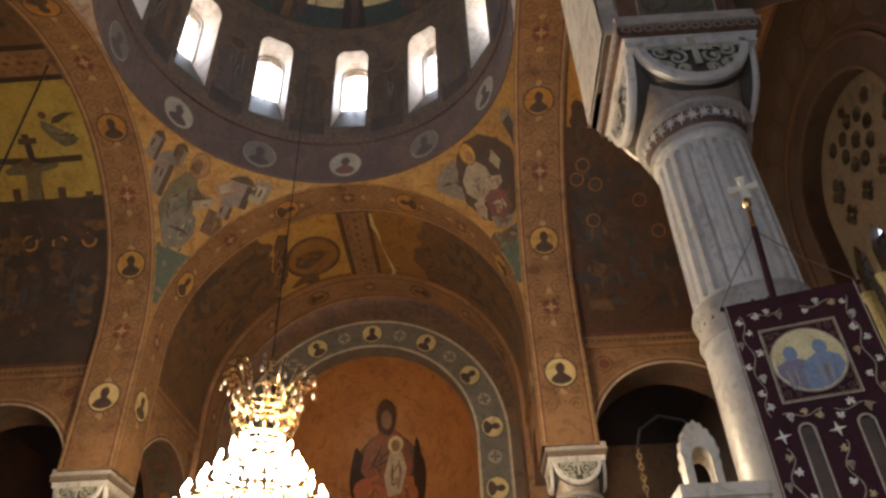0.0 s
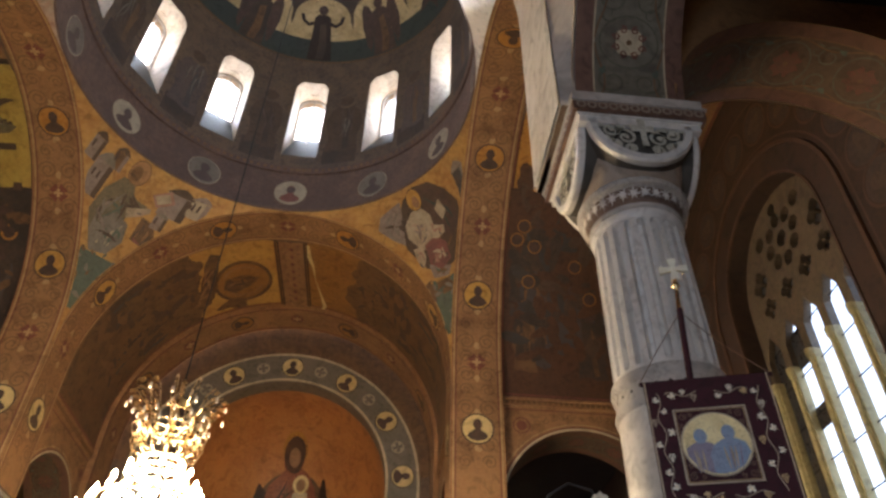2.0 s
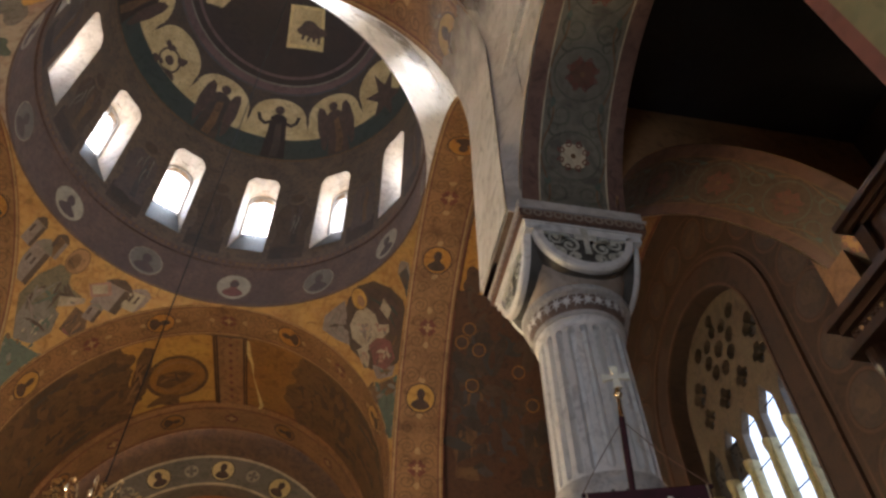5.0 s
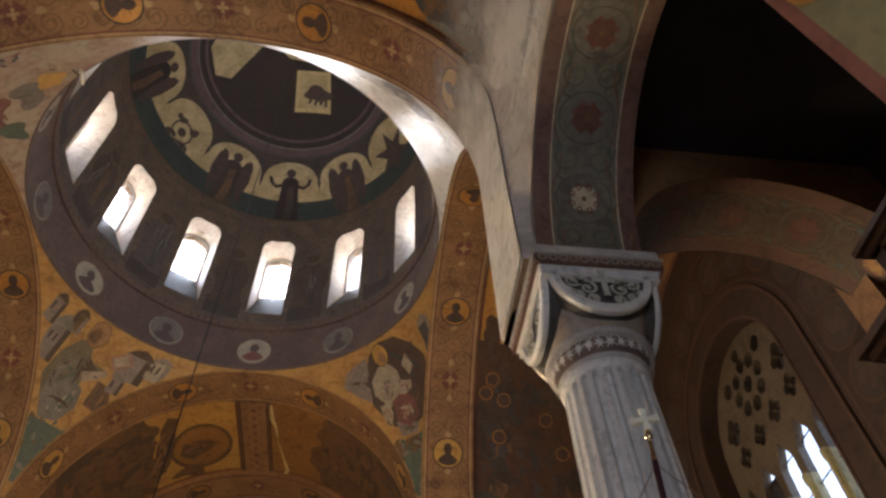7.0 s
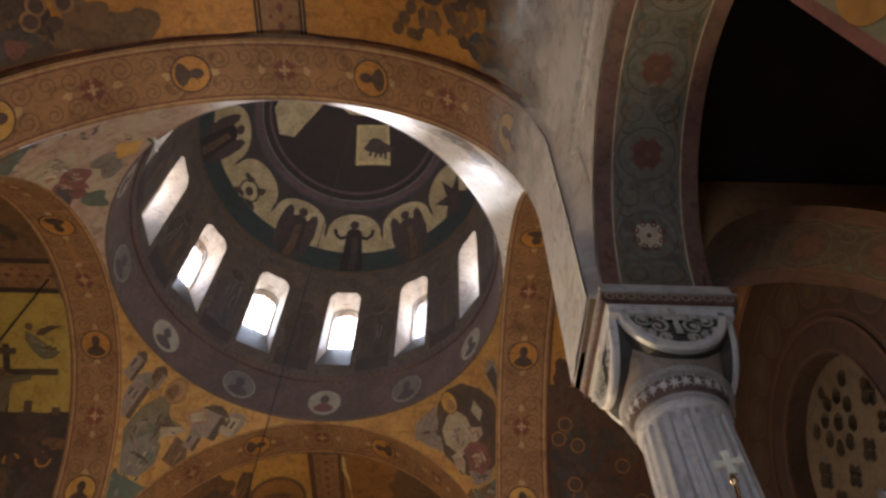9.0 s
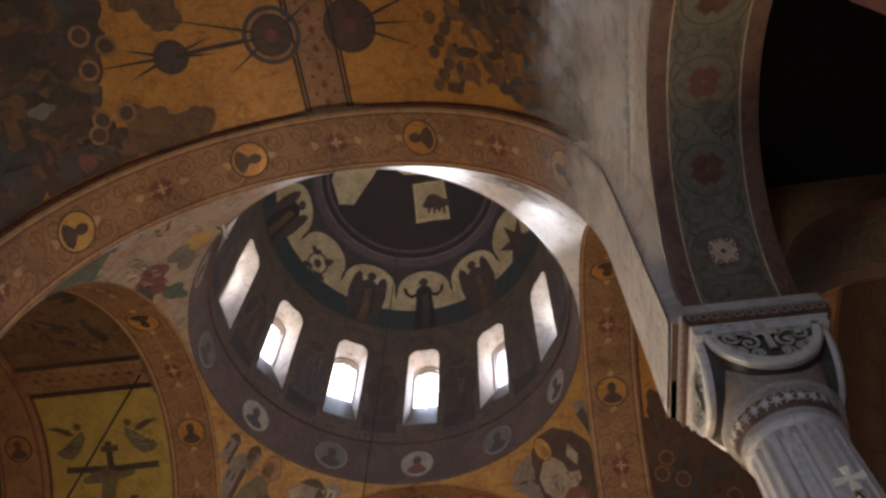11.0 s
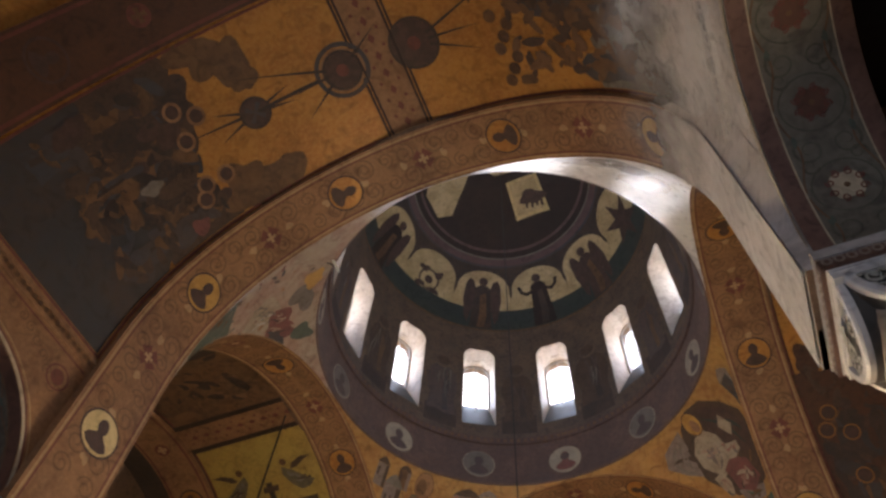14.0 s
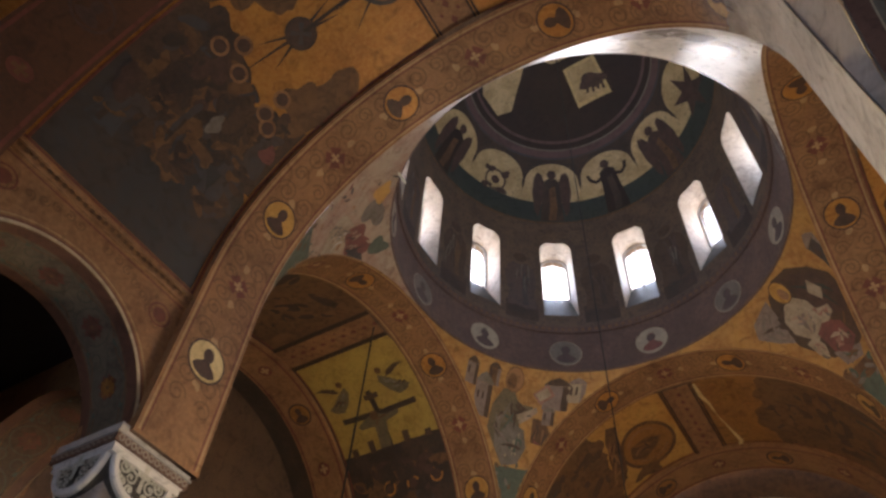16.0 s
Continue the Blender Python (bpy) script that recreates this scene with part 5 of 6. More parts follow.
# north vault: yellow panel with a dark cross
f = vault_map[3]
s = Shape()
field(s, f, V0, V1, lambda v: 0.5, 3.5, "fresco_yellow", 0.006)
field(s, f, V0, V1, lambda v: -0.5, -3.0, "fresco_brown", 0.006)
field(s, f, V0, V1, jag(3.5, 0.03, 2), 4.0, "fresco_dark", 0.008)
for v, h in ((6.78, 0.28), (7.92, 0.3), (8.5, 0.2), (6.1, 0.14)):
    s.rect(f, 3.5 - h, 3.55, v - 0.1, v + 0.1, "fresco_umber", 0.011)
s.star(f, (2.5, 7.2), [(2.43, 6.09), (2.59, 6.1), (2.62, 7.2), (2.56, 8.5), (2.4, 8.5), (2.46, 7.2)], "fresco_dark", 0.012, 3)
s.rect(f, 1.84, 3.6, 7.25, 7.42, "fresco_dark", 0.013)
s.star(f, (2.0, 7.3), [(1.94, 7.08), (2.1, 7.1), (2.1, 7.55), (1.94, 7.53)], "fresco_umber", 0.016, 1)
robe(s, f, [(2.5, 7.5), (2.6, 7.85), (2.75, 8.1), (2.85, 8.05), (2.75, 7.6), (3.1, 7.62), (3.5, 7.66), (3.5, 7.3), (3.1, 7.25), (2.78, 7.18), (2.72, 6.75), (2.58, 6.7), (2.62, 7.1)], "robe_olive", ("fresco_brown", "fresco_umber", "robe_olive"), 0.018, 41, 9)
s.disc(f, (2.56, 7.48), 0.14, "fresco_brown", 0.034, n=16, rings=1)
for vc, sgn in ((6.7, -1), (8.05, 1)):
    robe(s, f, [(1.5, vc + sgn * -0.12), (1.72, vc + sgn * -0.16), (2.02, vc + sgn * 0.02), (2.22, vc + sgn * 0.25), (2.18, vc + sgn * 0.5), (2.02, vc + sgn * 0.68), (1.9, vc + sgn * 0.45), (1.66, vc + sgn * 0.15)], "robe_olive", ("fresco_umber", "fresco_brown", "fresco_grey"), 0.016, 43, 8)
    s.star(f, (1.46, vc + sgn * 0.3), [(1.62, vc + sgn * 0.1), (1.45, vc + sgn * 0.22), (1.34, vc + sgn * 0.5), (1.36, vc + sgn * 0.78), (1.48, vc + sgn * 0.5), (1.6, vc + sgn * 0.3)], "fresco_umber", 0.02, 2)
    s.disc(f, (1.38, vc - sgn * 0.02), 0.1, "fresco_brown", 0.03, n=14, rings=1)
s.make("painted_cross_scene", vaults[3], "yellow panel with a dark cross over a brown ground")
s = crowd(Shape(), f, 5.0, 5.9, V0 + 0.2, V1 - 0.3, 9, 1.6, 1, 41, None, ("fresco_brown", "fresco_dark", "fresco_blue"))
for u, v in ((4.62, 6.95), (4.57, 6.2), (4.6, 7.7)):
    s.ring(f, (u, v), 0.14, 0.2, "gold_orange", 0.034).disc(f, (u, v), 0.14, "bust", 0.038, n=16, rings=1)
dabs(s, f, (3.9, 6.8), (V0 + 0.2, V1 - 0.2), 110, 0.19, ("fresco_dark", "fresco_dark", "bust", "fresco_brown"), 9)
dabs(s, f, (-6.8, -0.8), (V0 + 0.2, V1 - 0.2), 130, 0.22, ("fresco_dark", "fresco_brown", "ochre_line"), 10)
s.make("painted_crowd", vaults[3], kind="stuff")

def folds(s, f, c, ru, rv, names, seed, n=7, off=0.03):
    """Curved drapery strokes over a robe."""
    q = random.Random(seed)
    for i in range(n):
        u = c[0] + ru * q.uniform(-0.7, 0.7)
        v = c[1] + rv * q.uniform(-0.2, 0.6)
        bend, drop, lean = q.uniform(-0.25, 0.25) * ru, rv * q.uniform(0.5, 1.0), q.uniform(-0.4, 0.4) * ru
        s.ribbon(f, [(u + lean * t + bend * math.sin(3 * t), v - drop * t) for t in (0, .2, .4, .6, .8, 1)], lambda t: 0.035 * (1.1 - t) + 0.008, q.choice(names), off + 0.002 * i)
    return s


# pendentives: seated shapes among buildings
for k, pen in enumerate(pendentives):
    f = pendentive_map(k)
    s = Shape()
    if k == 3:
        s.rect(f, -0.95, 0.95, 0.9, 2.3, "robe_teal", 0.008)
        tower(s, f, (-1.42, 4.12), 0.17, 0.5, "painted_stone", "fresco_umber", 0.010, 1)
        tower(s, f, (-1.0, 3.72), 0.24, 0.85, "painted_stone", "fresco_grey", 0.012)
        tower(s, f, (-0.78, 4.2), 0.17, 0.42, "fresco_brown", "fresco_umber", 0.014, 1)
        tower(s, f, (0.98, 4.02), 0.34, 0.62, "painted_stone", "fresco_umber", 0.010, 1)
        tower(s, f, (1.5, 4.12), 0.24, 0.46, "robe_white", "painted_stone", 0.012)
        robe(s, f, [(-0.45, 4.0), (-0.15, 4.02), (0.02, 3.75), (0.12, 3.4), (0.1, 3.0), (-0.1, 2.6), (-0.5, 2.7), (-0.75, 3.1), (-0.7, 3.6)], "robe_olive", ("painted_stone", "robe_olive", "robe_teal", "fresco_grey", "fresco_umber"), 0.018, 1, 16)
        robe(s, f, [(-0.55, 3.3), (-0.2, 3.35), (0.25, 3.2), (0.35, 2.8), (0.15, 2.4), (-0.25, 2.3), (-0.5, 2.7)], "fresco_grey", ("painted_stone", "robe_teal", "fresco_grey", "robe_white", "fresco_umber"), 0.026, 2, 14)
        robe(s, f, [(-0.15, 3.85), (0.15, 3.72), (0.42, 3.72), (0.4, 3.6), (0.1, 3.52), (-0.15, 3.6)], "robe_olive", ("fresco_grey", "robe_olive", "fresco_umber"), 0.034, 3, 6)
        s.disc(f, (-0.2, 4.2), 0.25, "ochre", 0.03, rv=0.25).ring(f, (-0.2, 4.2), 0.235, 0.255, "fresco_brown", 0.034)
        s.star(f, (-0.26, 4.16), blob((-0.26, 4.16), 0.13, 0.16, 16, 0.1, 3), "fresco_brown", 0.038, 1)
        robe(s, f, [(0.0, 3.5), (0.2, 3.58), (0.5, 3.72), (0.55, 3.62), (0.3, 3.42), (0.1, 3.3)], "robe_white", ("plaster_warm", "fresco_grey"), 0.044, 5, 4)
        s.star(f, (0.62, 4.02), [(0.35, 3.98), (0.58, 3.78), (0.95, 4.0), (0.72, 4.22)], "book_pink", 0.04, 2)
        s.star(f, (0.62, 4.02), [(0.42, 3.98), (0.58, 3.85), (0.84, 4.0), (0.7, 4.14)], "robe_white", 0.044, 2)
        robe(s, f, [(0.45, 3.5), (0.8, 3.45), (0.95, 3.2), (0.75, 2.9), (0.45, 2.95)], "fresco_brown", ("robe_red", "fresco_umber", "ochre"), 0.02, 6, 8)
        tower(s, f, (0.85, 3.55), 0.16, 0.36, "painted_stone", "fresco_grey", 0.022, 1)
    elif k == 0:
        s.rect(f, -0.85, 0.85, 0.9, 2.3, "robe_teal", 0.008)
        robe(s, f, [(0.1, 4.44), (0.6, 4.36), (1.0, 4.05), (1.34, 3.5), (1.1, 3.0), (0.7, 2.6), (0.2, 2.5), (-0.3, 2.7), (-0.7, 3.3), (-0.75, 3.9), (-0.3, 4.3)], "fresco_umber", ("fresco_brown", "fresco_umber", "fresco_dark", "fresco_brown"), 0.010, 11, 18)
        robe(s, f, [(0.2, 4.36), (0.6, 4.2), (0.98, 3.9), (1.1, 3.4), (0.8, 3.05), (0.4, 3.3), (0.2, 3.8)], "bust", ("bust", "fresco_dark", "dome_green"), 0.032, 12, 8)
        robe(s, f, [(-0.7, 4.25), (-0.4, 4.3), (-0.55, 3.9), (-0.7, 3.4), (-1.0, 3.6), (-1.3, 3.9), (-1.1, 4.15)], "painted_stone", ("fresco_brown", "painted_stone", "fresco_umber", "fresco_grey"), 0.012, 13, 12)
        tower(s, f, (1.62, 3.95), 0.22, 0.6, "fresco_blue", "painted_stone", 0.012, 1)
        robe(s, f, [(0.1, 4.0), (0.3, 3.75), (0.3, 3.45), (0.1, 3.2), (-0.25, 3.1), (-0.55, 3.5), (-0.5, 3.78), (-0.2, 3.98)], "robe_white", ("plaster_warm", "robe_white", "fresco_grey", "painted_stone"), 0.044, 14, 12)
        robe(s, f, [(0.15, 3.6), (0.45, 3.45), (0.6, 3.4), (0.55, 3.25), (0.3, 3.2), (0.05, 3.3)], "robe_white", ("plaster_warm", "book_pink", "fresco_grey"), 0.056, 15, 6)
        robe(s, f, [(-0.15, 3.2), (0.2, 3.3), (0.5, 3.05), (0.5, 2.65), (0.15, 2.5), (-0.15, 2.75)], "robe_red", ("robe_red", "book_pink", "fresco_umber", "robe_white"), 0.05, 16, 12)
        robe(s, f, [(-0.5, 3.2), (-0.25, 3.22), (-0.2, 2.95), (-0.32, 2.72), (-0.48, 2.9)], "robe_white", ("plaster_warm", "fresco_grey"), 0.064, 17, 5)
        robe(s, f, [(-0.2, 2.75), (0.2, 2.6), (0.45, 2.5), (0.3, 2.3), (-0.15, 2.4)], "painted_stone", ("robe_teal", "fresco_brown"), 0.046, 18, 6)
        s.disc(f, (0.03, 4.16), 0.22, "gold", 0.06, rv=0.22).ring(f, (0.03, 4.16), 0.205, 0.225, "fresco_brown", 0.064)
        s.star(f, (0.06, 4.1), blob((0.06, 4.1), 0.1, 0.13, 16, 0.1, 3), "skin_tone", 0.068, 1)
        s.star(f, (0.66, 3.7), [(0.5, 3.78), (0.62, 3.5), (0.82, 3.62), (0.72, 3.92)], "robe_white", 0.066, 2)
        s.rect(f, -0.45, 0.45, 1.95, 2.3, "fresco_brown", 0.012)
    elif k == 2:
        for c, ru, rv, mt, o, sd in (((0.9, 3.7), 0.4, 0.35, "robe_red", 0.012, 1), ((0.3, 4.1), 0.35, 0.25, "fresco_grey", 0.012, 2), ((1.4, 3.6), 0.3, 0.25, "fresco_blue", 0.013, 3), ((-0.2, 4.2), 0.25, 0.2, "gold", 0.014, 4), ((0.5, 3.2), 0.5, 0.4, "robe_white", 0.010, 5), ((1.3, 4.2), 0.25, 0.2, "robe_teal", 0.013, 6)):
            s.star(f, c, blob(c, ru, rv, 22, 0.3, sd), mt, o, 2)
        s.rect(f, -0.8, 0.8, 0.9, 2.3, "robe_teal", 0.008)
    else:
        for c, ru, rv, mt, o, sd in (((0.5, 3.3), 0.5, 0.4, "fresco_grey", 0.010, 1), ((-0.3, 3.6), 0.4, 0.4, "robe_white", 0.011, 2), ((1.1, 3.7), 0.4, 0.25, "plaster_grey", 0.012, 3)):
            s.star(f, c, blob(c, ru, rv, 22, 0.35, sd), mt, o, 2)
    pal = (("fresco_brown", "robe_white", "fresco_grey", "ochre", "robe_red", "bust"), ("fresco_grey", "plaster_grey", "robe_white", "plaster_faded"), ("fresco_grey", "robe_red", "ochre", "plaster_warm", "fresco_blue"), ("fresco_grey", "robe_teal", "ochre", "fresco_brown", "robe_white", "fresco_blue"))[k]
    if k in (1, 2):
        dabs(s, f, (-0.9, 1.3), (2.5, 4.05), 34, 0.055, pal, 60 + k, 0.03)
    dabs(s, f, (-0.5, 0.5), (0.9, 2.4), 30, 0.08, ("robe_teal", "fresco_grey", "robe_teal", "fresco_brown") if k != 1 else ("plaster_grey", "fresco_grey"), 70 + k, 0.03)
    for i, (c, ru, rv, dark, pale) in enumerate({1: (((0.5, 3.3), 0.5, 0.4, "plaster_grey", "plaster_faded"),), 2: (((0.9, 3.7), 0.4, 0.35, "bust", "plaster_warm"), ((0.4, 3.3), 0.4, 0.4, "fresco_grey", "plaster_faded"))}.get(k, ())):
        folds(s, f, c, ru, rv, (dark, dark, pale), 200 + 10 * k + i)
    s.make("painted_scene", pen, "plain robed shapes beside small painted buildings", kind="stuff")

# drum: dim upright shapes between the windows
for i in range(NW):
    az = 2 * math.pi * (i + 0.5) / NW
    f = ring_map(A)
    u = az * A
    s = Shape()
    q = random.Random(i)
    s.rect(f, u - 0.5, u + 0.5, 16.6, 17.3, "fresco_dark", 0.005)
    standing(s, f, u, 18.4, 2.6, 0, q.choice(("drum_robe", "fresco_umber", "drum_robe")), "drum_wall", 0.010, i, "fresco_umber")
    folds(s, f, (u, 18.5), 0.4, 1.0, ("fresco_umber", "drum_robe", "frieze", "fresco_grey"), 300 + i, 9, 0.02)
    s.make("painted_shape", drum, kind="stuff")

# dome: green belt, gold scallops, dark winged shapes, rings and the dark roundel


def local_dome(az):
    def f(u, v, off=0.0):
        e = v / DOME_R
        a = az + u / (DOME_R * math.cos(e))
        r = DOME_R - off
        return (r * math.cos(e) * math.sin(a), r * math.cos(e) * math.cos(a), DOME_Z + r * math.sin(e))
    return f


dmap = dome_map()
s = Shape()
for v0, v1, c, o in ((0.0, 0.95, "drum_wall", 0.006), (0.95, 1.02, "fresco_brown", 0.01), (1.8, 3.5, "fresco_dark", 0.007), (3.48, 3.56, "fresco_blue", 0.012), (3.56, 3.8, "dome_band", 0.012), (3.8, 3.85, "fresco_grey", 0.016), (3.85, 4.15, "dome_dark", 0.012), (4.05, 4.15, "dome_band", 0.016)):
    s.grid([[dmap(2 * math.pi * DOME_R * i / 84, v, o) for v in steps(v0, v1, max(1, math.ceil((v1 - v0) / 0.12)))] for i in range(84)], c, loop=True)
s.make("painted_rings", dome)
for i in range(NW):
    f = local_dome(2 * math.pi * i / NW)
    s = Shape()
    out = [(1.1, 1.84), (1.02, 2.3)] + [(0.95 * math.cos(t), 2.5 + 0.84 * math.sin(t)) for t in steps(0.0, math.pi, 14)] + [(-1.02, 2.3), (-1.1, 1.84)]
    s.star(f, (0, 2.2), out, "gold_dull", 0.012, 4)
    s.rect(f, -0.95, 0.95, 1.1, 1.84, "dome_green", 0.012)
    if i == 10:
        s.ring(f, (0, 2.25), 0.34, 0.41, "bust", 0.02)
        for a in range(4):
            c = (0.42 * math.cos(a * 1.57 + 0.8), 2.25 + 0.46 * math.sin(a * 1.57 + 0.8))
            s.star(f, c, blob(c, 0.19, 0.13, 14, 0.4, a), "bust", 0.022, 1)
        s.disc(f, (0, 2.25), 0.16, "bust", 0.024, n=14, rings=1)
    elif i == 2:
        s.star(f, (0, 2.1), [(0.85 * math.cos(t) * (1 if j % 2 else 0.42), 2.15 + 0.9 * math.sin(t) * (1 if j % 2 else 0.42)) for j, t in enumerate(steps(0, 2 * math.pi * 11 / 12, 11))], "bust", 0.02, 2)
    else:
        dress = ("dome_dark", "bust", "fresco_dark")[i % 3]
        body = [(0.14, 2.78), (0.27, 2.66), (0.3, 2.2), (0.36, 1.6), (0.4, 1.05), (-0.4, 1.05), (-0.36, 1.6), (-0.3, 2.2), (-0.27, 2.66), (-0.14, 2.78)]
        s.star(f, (0, 2.0), body, dress, 0.02, 3)
        s.disc(f, (0, 2.93), 0.16, "bust", 0.022, n=16, rings=1)
        s.star(f, (0.02, 1.8), [(0.12, 2.5), (0.2, 1.6), (0.12, 1.1), (-0.12, 1.1), (-0.06, 1.7), (-0.08, 2.4)], "fresco_brown" if i % 2 else "fresco_dark", 0.026, 2)
        for sx in (-1, 1):
            if i % 12 == 0:
                s.ribbon(f, [(sx * 0.2, 2.5), (sx * 0.45, 2.38), (sx * 0.62, 2.5), (sx * 0.68, 2.72)], 0.13, dress, 0.021)
            else:
                s.star(f, (sx * 0.46, 2.3), [(sx * x, y) for x, y in ((0.22, 2.55), (0.34, 2.92), (0.5, 3.0), (0.62, 2.75), (0.68, 2.2), (0.6, 1.45), (0.48, 1.25), (0.38, 1.7), (0.28, 2.1))], "bust", 0.018, 2)
    s.make("gold_scallop", dome, "pale gold scallop behind a plain dark shape")
pm = polar_map()
s = Shape()
s.disc(pm, (0, 0), 2.72, "dome_dark", 0.014, n=48, rings=8)
s.star(pm, (-1.9, 0.1), [(-2.55, 0.55), (-2.1, 0.75), (-1.35, 0.0), (-0.9, -0.5), (-1.3, -1.3), (-2.1, -1.2), (-2.6, -0.4)], "gold_dull", 0.03, 4)
s.star(pm, (2.2, -0.7), [(2.5, 0.1), (2.2, -0.2), (1.9, -0.9), (2.1, -1.5), (2.5, -0.7)], "gold_dull", 0.03, 3)
s.star(pm, (0.6, 1.2), [(0.02, 0.5), (1.15, 0.42), (1.2, 1.78), (-0.05, 1.88)], "gold_pale", 0.034, 3)
s.star(pm, (0.62, 1.22), [(0.1, 0.6), (1.05, 0.52), (1.09, 1.66), (0.04, 1.75)], "gold_dull", 0.04, 3)
s.star(pm, (0.75, 1.2), blob((0.75, 1.2), 0.42, 0.28, 18, 0.3, 4), "bust", 0.046, 2)
s.ribbon(pm, [(-0.6, -0.4), (-0.2, 0.05), (0.4, 0.1), (0.8, -0.2)], 0.12, "gold_dull", 0.034)
for i in range(4):
    s.ribbon(pm, [(0.55 + 0.16 * i + 0.05 * math.sin(i), 1.28), (0.45 + 0.19 * i, 1.55 + 0.03 * (i % 2))], 0.09, "bust", 0.05)
s.make("dark_roundel", dome, "dark roundel with plain gold book shape")

# apse: enthroned plain shape on glowing gold


def apse_map(u, v, off=0.0):
    r = RC - off
    z = v - ZA
    h = math.sqrt(max(0.01, r * r - z * z)) if z > 0 else r
    a = u / max(h, 0.8)
    return (h * math.sin(a), YA + 0.55 + h * math.cos(a), v)


s = Shape()
AX, AZ = 0.15, 9.9
for c, ru, rv, mt, o, sd in (((AX, 9.9), 1.25, 1.5, "fresco_brown", 0.02, 0), ((AX, 10.55), 0.75, 1.0, "apse_red", 0.035, 3), ((AX - 0.1, 9.3), 1.0, 0.9, "apse_skirt", 0.034, 4), ((AX, 11.95), 0.42, 0.45, "gold_orange", 0.03, 0), ((AX, 11.75), 0.34, 0.5, "apse_red", 0.04, 1), ((AX, 11.8), 0.2, 0.28, "skin_tone", 0.05, 0),
                             ((AX + 0.25, 10.1), 0.5, 0.85, "apse_orange", 0.05, 5), ((AX + 0.3, 10.95), 0.27, 0.27, "gold_pale", 0.055, 0), ((AX + 0.3, 10.95), 0.18, 0.2, "skin_tone", 0.06, 0), ((AX - 0.35, 10.2), 0.25, 0.4, "fresco_blue", 0.055, 7), ((AX - 1.05, 9.9), 0.25, 1.1, "wood_dark", 0.03, 8), ((AX + 1.1, 9.9), 0.25, 1.1, "wood_dark", 0.03, 9)):
    s.star(apse_map, c, blob(c, ru, rv, 26, 0.16 if sd else 0.0, sd), mt, o, 3)
robe(s, apse_map, [(AX - 0.3, 11.4), (AX + 0.3, 11.4), (AX + 0.75, 10.9), (AX + 0.9, 10.2), (AX + 0.6, 9.7), (AX - 0.6, 9.7), (AX - 0.95, 10.2), (AX - 0.8, 10.9)], "apse_red", ("apse_skirt", "fresco_brown", "rust", "apse_red", "wood_dark"), 0.062, 51, 20)
robe(s, apse_map, [(AX - 0.9, 9.9), (AX - 0.3, 10.1), (AX - 0.2, 9.4), (AX - 0.35, 8.6), (AX - 1.0, 8.6)], "apse_skirt", ("apse_red", "apse_orange", "fresco_brown"), 0.064, 52, 12)
robe(s, apse_map, [(AX + 0.9, 9.9), (AX + 0.3, 10.1), (AX + 0.3, 9.4), (AX + 0.4, 8.6), (AX + 1.0, 8.6)], "apse_skirt", ("apse_red", "apse_orange", "fresco_brown"), 0.064, 53, 12)
robe(s, apse_map, [(AX + 0.05, 10.75), (AX + 0.5, 10.75), (AX + 0.65, 10.2), (AX + 0.45, 9.4), (AX + 0.0, 9.3), (AX - 0.15, 10.0)], "scroll_cream", ("ochre", "book_pink", "robe_white", "fresco_brown"), 0.09, 54, 14)
s.disc(apse_map, (AX + 0.28, 10.98), 0.27, "gold_pale", 0.115, n=24).disc(apse_map, (AX + 0.28, 10.95), 0.16, "skin_tone", 0.12, rv=0.19, n=16, rings=1)
s.star(apse_map, (AX, 11.78), blob((AX, 11.78), 0.36, 0.48, 22, 0.05, 2), "rust", 0.1, 2).disc(apse_map, (AX, 11.72), 0.19, "skin_tone", 0.11, rv=0.26, n=18, rings=1)
s.make("painted_enthroned_shape", apse, "plain seated shape in dull red on orange gold")

# ---- things ----

# chandelier


